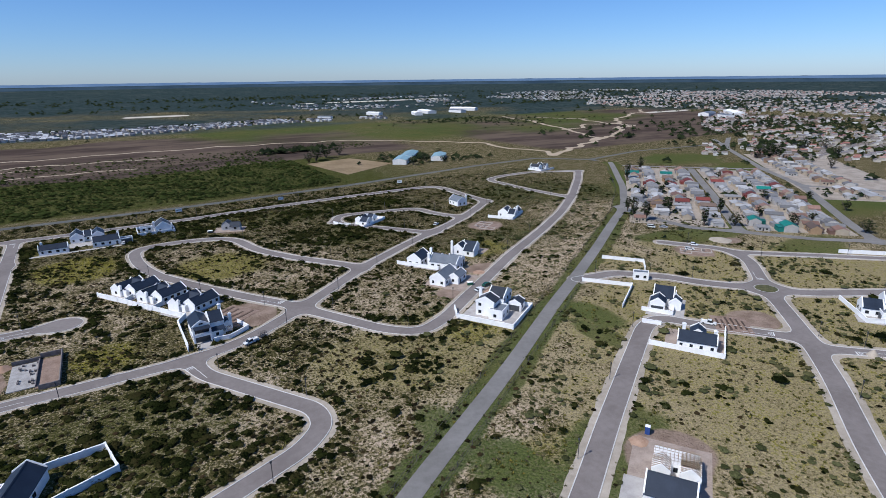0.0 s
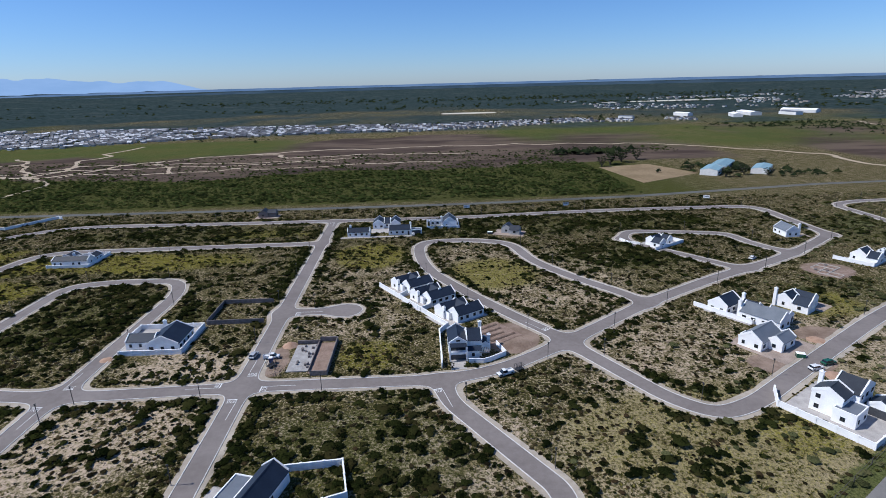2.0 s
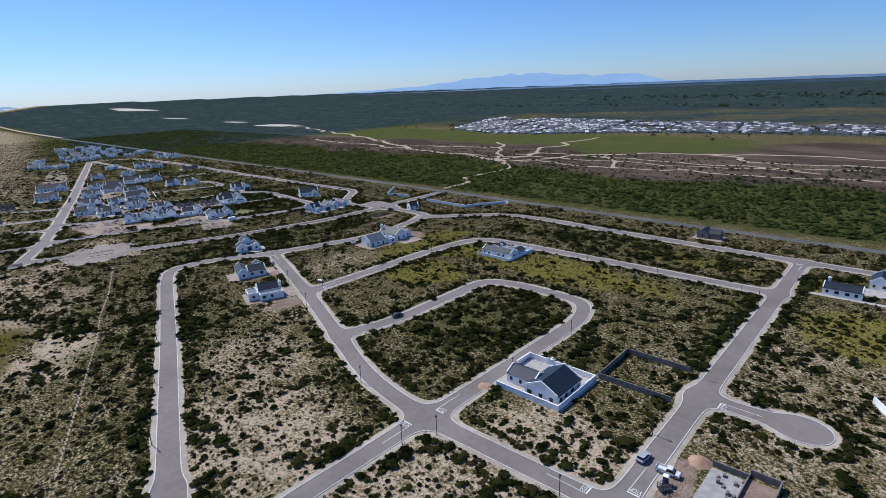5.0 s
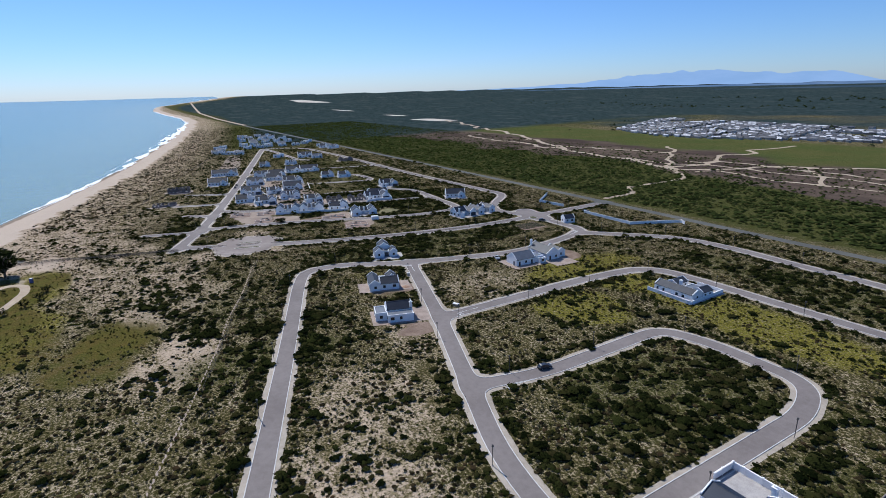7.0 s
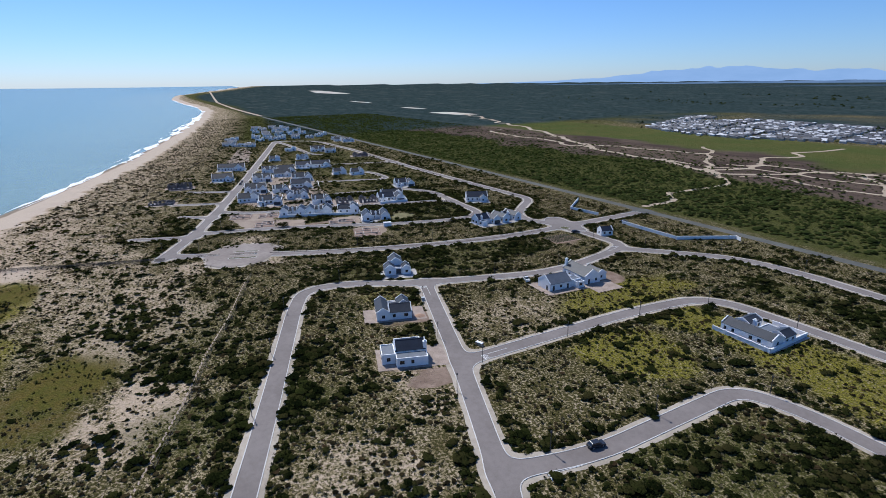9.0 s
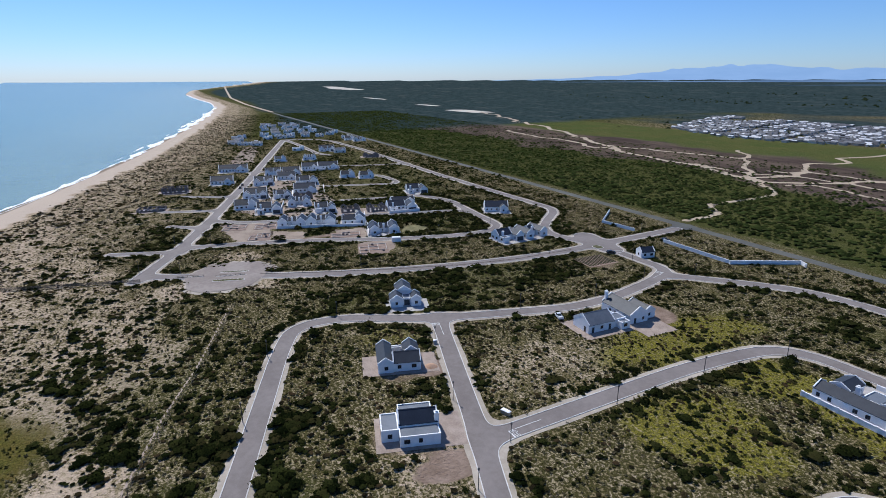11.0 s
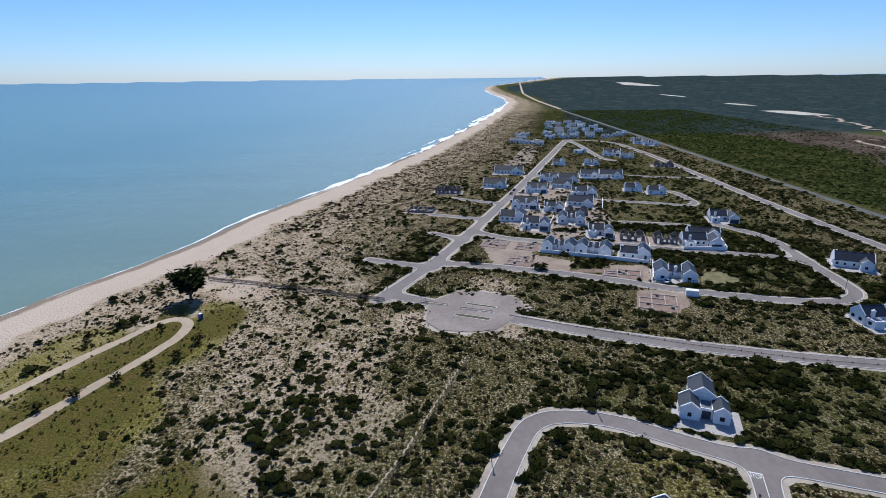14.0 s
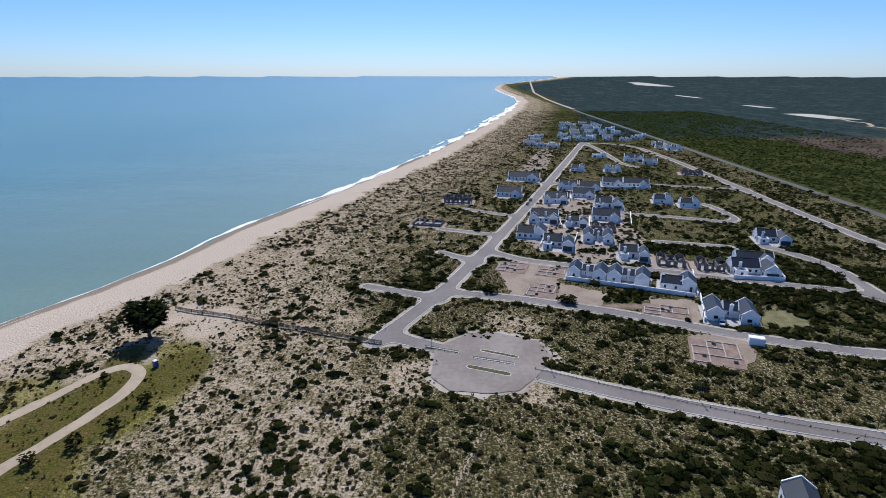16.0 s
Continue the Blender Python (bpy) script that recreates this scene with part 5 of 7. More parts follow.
CAR_PARK = (-358, 149, -368.5, 160, -369.5, 168, -364, 182, -352.5, 185, -341.5, 178.8, -334.5, 173, -332.8, 166, -334, 154, -341, 148.5)
apron("verge", "trodden sandy edge of the car park", "verge", [v / U + (-352.0, 167.0)[k % 2] / U * -0.09 + v / U * 0.09 for k, v in enumerate(CAR_PARK)], M["verge"], 0.05, 5.0)
apron("pavement", "sandy block-paved car park apron beside the road", "car park", [v / U for v in CAR_PARK], M["carpark"], 0.205, 0.8)
for side in ((-343.1, 133.1, -337.7, 156.4, -304.4, 148.8, -309.6, 136.2), (-320.3, 151.5, -311.4, 165.3, -299.6, 160.7, -303.6, 148.7), (-309.6, 177.4, -305.8, 190.8, -291.6, 184.9, -295.5, 172.8), (-285.5, 179.8, -286, 194.8, -267.6, 186.9, -269.7, 173.3),
             (-449, 163, -453, 204, -359, 193, -338, 184, -338.5, 162, -366, 144), (-645, 192, -644, 204, -533, 180, -529, 160), (-352, 187.5, -337, 214, -327, 210, -332, 184)):
    apron("ground_patch", "bare brown building ground around foundations", "bare ground", side, M["yardearth"], 0.03, 5.0)

M["lawn"] = plain("thin_olive_lawn", (0.1, 0.095, 0.035), (0.21, 0.185, 0.085), 0.35, 0.95, coords="world", bump=0.05)
apron("lawn", "thin olive grass on a cleared lot", "lawn", [v / U for v in (-389, 267, -391, 279, -377, 278, -376, 260)], M["lawn"], 0.045, 3.0)

# the walled building plot by the crossing
plot = thing("building_plot", local((-27.0 * U, 136.6 * U), 0), "concrete slab and dark block walls of a started house", "building site")
part("slab", box(0.6, 1.6, -0.2, 7.4, 19.0, 0.3), M["slab"], plot, "pale new concrete slab")
part("earth_bed", box(7.4, 0.4, -0.2, 13.4, 20.4, 0.12), M["earth"], plot)
for b in (box(13.3, -1.0, -0.3, 13.6, 21.8, 1.7), box(8.4, -1.0, -0.3, 13.3, -0.7, 1.6), box(7.6, 21.4, -0.3, 13.3, 21.7, 1.7), box(0.4, 19.9, -0.3, 7.6, 20.2, 1.4), box(7.4, 1.4, -0.3, 7.65, 21.4, 0.9)):
    part("block_wall", b, M["brick"], plot)
for k in range(16):
    x, y = rnd.choice((rnd.uniform(5.6, 7.0), rnd.uniform(2, 7))), rnd.uniform(3, 18)
    part("brick_pallet", box(x, y, 0.3, x + 0.5, y + 0.9, rnd.uniform(0.5, 1.2)), M["brick"], plot)
for k in range(9):
    x, y = rnd.uniform(-3.5, 0.2), rnd.uniform(-0.5, 3.5)
    ob = part("timber_beam", box(-1.6, -0.06, 0, 1.6, 0.06, 0.1), M["timber"], plot)
    ob.matrix_local = pose(x, y, 0.1 + k * 0.09, 0, 0, rnd.uniform(20, 110))
mx = plot.matrix_world @ Vector((5, 10, 0))
CLEAR.append((mx.x, mx.y, 10, 12, 0))


def heap(label, x, y, r, h, material):
    n, verts, faces = 14, [], []
    for ring, (k, z) in enumerate(((1.0, -0.1), (0.72, 0.35), (0.4, 0.75), (0.12, 1.0))):
        for i in range(n):
            a = i / n * math.tau
            q = k * r * (1 + 0.22 * noise.noise((math.cos(a) * 2 + x, math.sin(a) * 2 + y, ring * 1.3)))
            verts.append((math.cos(a) * q, math.sin(a) * q, z * h * (1 + 0.15 * noise.noise((a * 2, x, ring)))))
    for ring in range(3):
        faces += [(ring * n + i, ring * n + (i + 1) % n, (ring + 1) * n + (i + 1) % n, (ring + 1) * n + i) for i in range(n)]
    faces.append(tuple(3 * n + i for i in range(n)))
    ob = mesh_object("sand_heap", verts, faces, M[material], True)
    ob.matrix_world = local((x * U, y * U), 0)
    CLEAR.append((x * U, y * U, r, r, 0))
    return tagged(ob, label, "heap")


heap("heap of orange building sand by the plot", -28.6, 151.4, 2.8, 1.3, "rubble")
heap("spread orange building sand on the verge", 95.6, 126.4, 3.4, 0.5, "rubble")
heap("spread of orange sand by the house", 103, 143.4, 3.0, 0.4, "rubble")
heap("heap of reddish rubble beside the house", -183.6, 160.6, 2.1, 0.7, "rubble")
heap("orange sand beside the path", -72.8, 147.5, 2.4, 0.4, "rubble")
heap("orange sand by the half-built house", 74.5, 53.5, 2.6, 0.4, "rubble")
heap("boulder of pale stone at the junction", 146.5, 44.5, 1.9, 1.9, "verge")
heap("heap of pale rubble by the street", 206, 120, 6.0, 1.2, "verge")

# ---- vehicles ----
PAINT = {n: plain(n + "_car_paint", tuple(0.8 * v for v in c), c, 1.5, 0.25, specular=0.6) for n, c in
         (("white", (0.78, 0.78, 0.77)), ("silver", (0.4, 0.41, 0.43)), ("dark", (0.03, 0.033, 0.04)), ("green", (0.02, 0.1, 0.06)), ("blue", (0.03, 0.07, 0.25)))}
M["tyre"] = plain("black_rubber", (0.012, 0.012, 0.012), (0.025, 0.025, 0.025), 3.0, 0.9)
M["rim"] = plain("silver_rim", (0.35, 0.35, 0.36), (0.5, 0.5, 0.5), 3.0, 0.4, metal=0.6)


def disc(r, w, n=14):
    return prism([(math.cos(i / n * math.tau) * r, math.sin(i / n * math.tau) * r) for i in range(n)], -w / 2, w / 2, "y")


def vehicle(label, paint, x, y, heading, kind="car"):
    """A parked car, pick-up or van along local x."""
    ob = thing(kind if kind != "pickup" else "pickup_truck", local((x * U, y * U), heading) @ Matrix.Translation((0, 0, 0.09)), label, "vehicle")
    L = {"car": 4.3, "pickup": 5.1, "van": 4.8}[kind]
    h = L / 2
    body = prism([(-h, 0.35), (h, 0.35), (h, 0.72), (h - 0.2, 0.92), (-h + 0.15, 0.98), (-h, 0.85)], -0.86, 0.86, "y")
    part("body", body, PAINT[paint], ob)
    cabin = {"car": (-1.9, -1.5, 0.5, 1.2), "pickup": (-0.4, -0.2, 0.9, 1.5), "van": (-2.3, -2.2, 1.2, 1.9)}[kind]
    top = 1.5 if kind == "car" else 1.75
    glass = prism([(cabin[0], 0.95), (cabin[3], 0.92), (cabin[2], top - 0.04), (cabin[1], top - 0.04)], -0.76, 0.76, "y")
    part("windows", glass, M["glass"], ob, "dark tinted windows")
    part("cab_roof", prism([(cabin[1] - 0.06, top - 0.05), (cabin[2] + 0.06, top - 0.05), (cabin[2] - 0.1, top + 0.03), (cabin[1] + 0.08, top + 0.03)], -0.72, 0.72, "y"), PAINT[paint], ob)
    if kind == "pickup":
        part("load_bed", joined(box(-h + 0.05, -0.84, 0.95, -0.45, -0.74, 1.3), box(-h + 0.05, 0.74, 0.95, -0.45, 0.84, 1.3), box(-h + 0.02, -0.84, 0.95, -h + 0.1, 0.84, 1.3)), PAINT[paint], ob)
    for sx in (-h + 0.85, h - 0.85):
        for sy in (-0.8, 0.8):
            wheel = part("wheel", disc(0.36, 0.24), M["tyre"], ob)
            wheel.matrix_local = Matrix.Translation((sx, sy, 0.36))
            part("rim", disc(0.21, 0.26, 10), M["rim"], wheel)
    for sy in (-0.6, 0.6):
        part("headlight", box(h - 0.05, sy - 0.18, 0.62, h + 0.02, sy + 0.18, 0.78), M["rim"], ob)
    part("bumper", joined(box(h - 0.06, -0.8, 0.36, h + 0.07, 0.8, 0.55), box(-h - 0.07, -0.8, 0.36, -h + 0.06, 0.8, 0.55)), M["tyre"], ob)
    return ob


for row in (("white pick-up truck on the road edge", "white", 24.0, 132.9, 202, "pickup"), ("silver estate car parked on the road", "silver", -36.2, 146.0, 84, "car"), ("white pick-up truck beside the plot", "white", -31.6, 145.0, 5, "pickup"),
            ("white station wagon on the road", "white", 93.2, 129.6, 12, "car"), ("dark green car on the road", "green", 97.6, 131.7, 14, "car"), ("white pick-up truck on a yard", "white", -190.4, 203.6, 160, "pickup"),
            ("white pick-up truck in the lane", "white", 130.2, 76.0, -62, "pickup"), ("dark car on the loop road", "dark", -116.3, 161.6, 80, "car"), ("white car beside the kerb", "white", 123.5, 205.5, 35, "car"),
            ("white car in front of the garage", "white", -291.0, 190.2, -20, "car"), ("white van on the town street", "white", 199, 148.0, -58, "van"), ("white car near the building site", "white", 184.0, 118.7, -40, "car"),
            ("white car near the building site", "white", 190.5, 121.5, -70, "car"), ("dark car on the coast road", "dark", -428, 155, -17, "car"), ("dark car on the coast road", "dark", -437, 157.6, -17, "car"),
            ("dark car near the estate gate", "dark", -226.5, 258.4, 70, "car"), ("silver car on the town street", "silver", 203, 144.5, -58, "car"), ("dark car parked by the estate wall", "dark", -228, 289.6, 60, "car"),
            ("white car in the carport", "white", 1.2, 252.2, 90, "car")):
    vehicle(*row)


def cage_trailer(label, x, y, heading):
    ob = thing("trailer", local((x * U, y * U), heading) @ Matrix.Translation((0, 0, 0.09)), label, "trailer")
    part("load_bed", box(-1.3, -0.8, 0.5, 1.3, 0.8, 0.65), M["rail"], ob)
    for sx in (-1.25, -0.4, 0.4, 1.25):
        for sy in (-0.76, 0.76):
            part("post", box(sx - 0.04, sy - 0.04, 0.65, sx + 0.04, sy + 0.04, 1.9), M["rail"], ob)
    for z in (1.1, 1.5, 1.88):
        part("rail", joined(box(-1.3, -0.8, z, 1.3, -0.74, z + 0.05), box(-1.3, 0.74, z, 1.3, 0.8, z + 0.05), box(-1.3, -0.74, z, -1.24, 0.74, z + 0.05)), M["rail"], ob)
    for sy in (-0.85, 0.85):
        w = part("wheel", disc(0.32, 0.2), M["tyre"], ob)
        w.matrix_local = Matrix.Translation((0, sy, 0.32))
    part("tow_bar", box(1.3, -0.05, 0.5, 2.3, 0.05, 0.58), M["rail"], ob)


cage_trailer("dark steel cage trailer behind the pick-up truck", 27.4, 134.6, 202)
cage_trailer("dark steel trailer beside the building plot", -30.6, 140.8, 60)


def cabin(label, x, y, angle, paint, w=1.15, d=1.15, h=2.3, name="portable_toilet"):
    ob = thing(name, local((x * U, y * U), angle), label, name.replace("_", " "))
    part("cabin", box(-w / 2, -d / 2, 0.05, w / 2, d / 2, h - 0.15), paint, ob)
    part("roof", box(-w / 2 - 0.04, -d / 2 - 0.04, h - 0.15, w / 2 + 0.04, d / 2 + 0.04, h, 0.2), M["white"], ob, "pale domed roof")
    part("door", box(-w * 0.36, -d / 2 - 0.03, 0.1, w * 0.36, -d / 2, h - 0.3), paint, ob)
    CLEAR.append((x * U, y * U, w, d, angle))


cabin("blue portable toilet on bare sand", 77.6, 54.2, -57, PAINT["blue"])
cabin("blue portable toilet by the building plot", -31.0, 142.4, 10, PAINT["blue"])
cabin("blue portable toilet on the lawn by the track", -264.2, 52.2, 60, PAINT["blue"])
cabin("white site container on the roadside", -280.1, 193.6, AC, M["white"], 4.6, 2.4, 2.5, "site_container")
cabin("green waste skip beside the house", 93.6, 135.4, -20, PAINT["green"], 2.4, 1.6, 1.5, "waste_skip")
cabin("grey plant kiosk on the verge", -193.2, 166.6, AC, M["greyplaster"], 1.2, 0.9, 1.4, "electric_kiosk")
cabin("cream roadside refuse skip", -160.0, 165.2, 20, M["track"], 2.6, 1.2, 1.2, "waste_skip")
cabin("dark waste skip on a sandy yard", 34.5, 250.4, 0, M["garage"], 2.8, 1.6, 1.4, "waste_skip")

# ---- beds and signs ----


def planted_bed():
    """Rows of low plants on bare earth before the estate gate."""
    ob = thing("planted_bed", local((-222.6 * U, 247.2 * U), -2), "bed of low vine rows on bare earth", "planted bed")
    part("earth_bed", box(-6.6, -8.2, -0.1, 6.6, 8.2, 0.07), M["earth"], ob)
    for k in range(11):
        y = -7.4 + k * 1.45
        pts = [box(x, y - 0.2, 0.0, x + 0.75, y + 0.2, 0.5, 0.1) for x in np.arange(-6.2, 5.6, 1.0)]
        part("vine_row", joined(*pts), M["bed_green"], ob)
    CLEAR.append((-222.6 * U, 247.2 * U, 8, 9.5, 0))


def signboard(label, x, y, angle, w):
    ob = thing("signboard", local((x * U, y * U), angle), label, "sign")
    part("panel", box(-w / 2, -0.05, 1.2, w / 2, 0.05, 3.2), M["white"], ob)
    for s in (-0.42, 0.42):
        part("post", box(w * s - 0.07, 0.05, -0.2, w * s + 0.07, 0.18, 3.3), M["fencewood"], ob)
    part("text_bar", box(-w * 0.35, -0.06, 2.2, w * 0.35, -0.05, 2.6), M["frame"], ob, "dark unreadable line of text")


M["bed_green"] = plain("low_vine_leaves", (0.02, 0.028, 0.01), (0.06, 0.07, 0.025), 1.5, 0.9, coords="world")
planted_bed()
signboard("white roadside signboard on two posts", 79.1, 296.5, 10, 4.0)
signboard("white roadside signboard on two posts", 156, 303, -20, 4.0)
signboard("white roadside signboard on two posts", 28, 298, 5, 4.0)

# ---- street lamps ----


def street_lamp():
    ob = thing("street_lamp", local((0, 0), 0), "slim dark street lamp post beside the paved road", "street lamp", "estate street lamps")
    part("pole", prism([(math.cos(i / 6 * math.tau) * 0.09, math.sin(i / 6 * math.tau) * 0.09) for i in range(6)], 0, 5.2, "x"), M["rail"], ob).matrix_local = pose(0, 0, 0, 0, -90, 0)
    part("lamp_head", joined(box(-0.2, -0.2, 5.1, 0.2, 0.2, 5.2), box(-0.14, -0.14, 5.2, 0.14, 0.14, 5.5, 0.04), box(-0.24, -0.24, 5.5, 0.24, 0.24, 5.6, 0.1)), M["rail"], ob)
    part("base", box(-0.16, -0.16, -0.1, 0.16, 0.16, 0.25, 0.04), M["slab"], ob)
    return ob


LAMP = street_lamp()
first = True
for roads, gap in ((ESTATE_ROADS, 34), (EAST_ROADS, 38), (COAST_ROADS[:4], 40)):
    for pts, half in roads:
        run = 12.0
        for p, q in zip(pts[:-1], pts[1:]):
            d = q - p
            length = math.hypot(*d)
            while run < length:
                at = p + d / length * run + np.array((-d[1], d[0])) / length * (half + 0.9)
                if all(network(np.array([at[0]]), np.array([at[1]]), r)[0] > 0.4 for r in (ESTATE_ROADS, EAST_ROADS, COAST_ROADS)) and not any(abs(at[0] - c[0]) < c[2] * 0.8 and abs(at[1] - c[1]) < c[3] * 0.8 for c in CLEAR):
                    if first:
                        LAMP.matrix_world, first = local(at, 0), False
                    else:
                        copy_thing(LAMP, local(at, 0))
                run += gap
            run -= length

# ---- painted stop markings ----


def stop_marking(x, y, heading):
    """A stop line with its word and a centre line; heading: the way in which traffic comes."""
    ob = thing("road_marking", local((x * U, y * U), heading) @ Matrix.Translation((0, 0, 0.105)), "white painted stop line and word on the paving", "road marking")
    part("stop_line", box(2.0, -0.1, 0, 2.35, 2.7, 0.012), M["line"], ob)
    part("centre_line", box(-7.5, -0.12, 0, 1.9, 0.03, 0.012), M["line"], ob)
    text = bpy.data.curves.new("lettering", "FONT")
    text.body, text.size, text.align_x, text.align_y, text.extrude = "STOP", 1.25, "CENTER", "CENTER", 0.006
    text.materials.append(M["line"])
    word = new("lettering", text)
    word.parent = ob
    word.matrix_local = Matrix.LocRotScale((1.0, 1.35, 0.012), Euler((0, 0, radians(-90))), (0.8, 1.5, 1))
    return ob


for row in ((-34.9, 138.4, -90), (-28.6, 131.9, 180), (-41.4, 132.1, 0), (-34.2, 125.4, 90), (-29.8, 172.5, 180), (9.9, 126.6, 105), (36.6, 155.6, -55), (-201.6, 172.4, 162), (-155.1, 164.2, -90), (-201.5, 256.5, 105), (-74.8, 135.6, -90), (-75, 125.4, 90), (136.8, 64.0, -55), (146.4, 46.4, 135),
            (-114.6, 151.0, -100), (175.6, 88.4, -140), (-37.0, 277.6, 90)):
    stop_marking(*row)

# ---- fences ----


def post_fence(label, pts, height=1.5, gap=3.0, rails=2):
    """A fence of posts and long rails along a line of the plan."""
    pts = np.array(pts, float).reshape(-1, 2) * U
    ob = thing("fence", local(pts[0], 0), label, "fence")
    base = ob.matrix_world.translation
    post = part("post", box(-0.07, -0.07, -0.3, 0.07, 0.07, height + 0.1), M["fencewood"], ob)
    for p, q in zip(pts[:-1], pts[1:]):
        d = q - p
        length, ang = math.hypot(*d), math.atan2(d[1], d[0])
        n = max(1, round(length / gap))
        zs = [float(ground_z(*(p + d * k / n))) - base.z for k in range(n + 1)]
        for k in range(1, n + 1):
            at = p + d * k / n
            mark = new("post", post.data)
            mark.parent = ob
            mark.matrix_local = Matrix.Translation((at[0] - base.x, at[1] - base.y, zs[k]))
        for h in np.linspace(0.3, height, rails):
            verts, faces = [], []
            for k in range(n + 1):
                x = length * k / n
                verts += [(x, -0.03, zs[k] + h - 0.05), (x, 0.03, zs[k] + h - 0.05), (x, 0.03, zs[k] + h + 0.05), (x, -0.03, zs[k] + h + 0.05)]
            for k in range(n):
                s = 4 * k
                faces += [(s + i, s + (i + 1) % 4, s + 4 + (i + 1) % 4, s + 4 + i) for i in range(4)]
            rail = part("rail", (verts, faces), M["fencewood"], ob)
            rail.matrix_local = Matrix.LocRotScale((p[0] - base.x, p[1] - base.y, 0), Euler((0, 0, ang)), None)
    return ob


post_fence("dark slatted fence across the dunes", (-295.6, 40.8, -289.2, 62.2, -276.9, 101.5), 1.4, 2.4, 7)
post_fence("thin wire fence beside the tarred road", (10, 53.5, 31.0, 66.8, 57, 83.4, 117.6, 122.2, 160, 148, 207, 178, 250, 212, 310, 272), 1.6, 9.0)
post_fence("thin wire fence on the far side of the tarred road", (15, 49.0, 37.0, 62.3, 65.3, 80, 106, 105.0, 125, 117), 1.4, 9.0)
post_fence("low steel rail along the middle of the road", [v / U for v in (-346, 179, -336.3, 201, -324, 232, -314, 264, -309, 290, -308, 322)], 0.7, 6.0, 1)
post_fence("low steel rail in the car park", [v / U for v in (-351.9, 161.1, -348.6, 172.7)], 0.9, 2.0, 2)
post_fence("low steel rail at the car park entrance", [v / U for v in (-358.2, 146.1, -354.9, 156.3)], 0.9, 2.0, 2)
post_fence("dark fence along the dune strip", [v / U for v in (-486, 112, -508, 120, -586, 143, -681, 175, -885, 244)], 1.3, 6.0, 2)
post_fence("old wire fence along a sandy footpath", (-150, 92, -170.6, 99.6, -191, 106.6, -209, 114.2, -243.5, 126.2), 1.2, 9.0)

# ---- tracks, kerbed islands, foam ----
NEAR_PATH = [(plan(-112, 75.5, -150, 90.5, -170.4, 98.5, -191, 105.4, -209, 113, -243.5, 125), 0.15)]
DUNE_TRACK = [(rounded(plan(-195, 28, -215, 38.5, -230, 43.7, -243.6, 48.4, -254, 51.4, -262, 50.2, -264.8, 45.3, -261, 40.6, -251, 36.6, -243, 33.4, -225, 27, -205, 14), 8), 1.4)]
def wander(pts, amount, step=14.0):
    """A trodden line: the same way with small bends."""
    out = []
    for p, q in zip(pts[:-1], pts[1:]):
        n = max(1, int(math.hypot(*(q - p)) / step))
        out += [p + (q - p) * k / n for k in range(n)]
    out = np.array(out + [pts[-1]])
    return out + np.column_stack((field_noise(out[:, 0], out[:, 1], 38.0) - 0.5, field_noise(out[:, 0] + 500, out[:, 1], 38.0) - 0.5)) * amount


FOOT_PATHS = [(np.array(((-312.0, 418), (-326, 470), (-341, 523), (-360, 560), (-383, 590), (-440, 660), (-487, 717), (-505, 760))), 1.2),
              (np.array(((-383.0, 590), (-395, 660), (-404, 707), (-412, 859))), 1.6), (np.array(((-383.0, 590), (-480, 609), (-572, 625), (-675, 677), (-900, 760), (-1328, 901))), 2.4),
              (np.array(((-383.0, 590), (-300, 690), (-209, 737), (-88, 757), (154, 763), (300, 726), (420, 600), (433, 450))), 1.8), (np.array(((-856.0, 660), (-700, 640), (-572, 625))), 2.0),
              (np.array(((433.0, 446), (559, 517), (712, 601), (900, 760), (1157, 911))), 1.2), (np.array(((559.0, 517), (640, 640), (700, 780), (760, 950))), 0.8), (np.array(((712.0, 601), (780, 640), (800, 760), (830, 800), (790, 900))), 0.9), (np.array(((640.0, 640), (740, 700), (800, 690))), 0.8), (np.array(((-209.0, 737), (-150, 690), (-30, 700), (60, 680))), 1.6),
              (np.array(((-470.0, 620), (-380, 628), (-250, 632), (-90, 640))), 0.9), (np.array(((-420.0, 655), (-330, 662), (-200, 660), (-60, 668))), 1.1), (np.array(((-360.0, 596), (-260, 600), (-120, 606), (20, 618))), 0.9), (np.array(((-300.0, 690), (-280, 640), (-262, 600))), 0.7), (np.array(((-620.0, 662), (-540, 668), (-470, 690))), 1.8)]
road_sheet("dirt_track", DUNE_TRACK, (-362, 10, -250, 80), 1.2, M["track"], 0.05, 0.5, "pale sandy loop track near the beach", category="track")
FOOT_PATHS = [(wander(p, 44), h - 0.9 + (1.4 if p[0][0] > 400 else 0.0)) for p, h in FOOT_PATHS]
road_sheet("footpath", FOOT_PATHS, (-1340, 416, 1200, 960), 2.6, M["track"], 0.12, 2.0, "bare sandy footpaths across the open heath", category="path")
road_sheet("footpath", NEAR_PATH, (-325, 90, -140, 170), 0.8, M["yardsoil"], 0.05, 0.15, "narrow sandy footpath beside a fence", category="path")


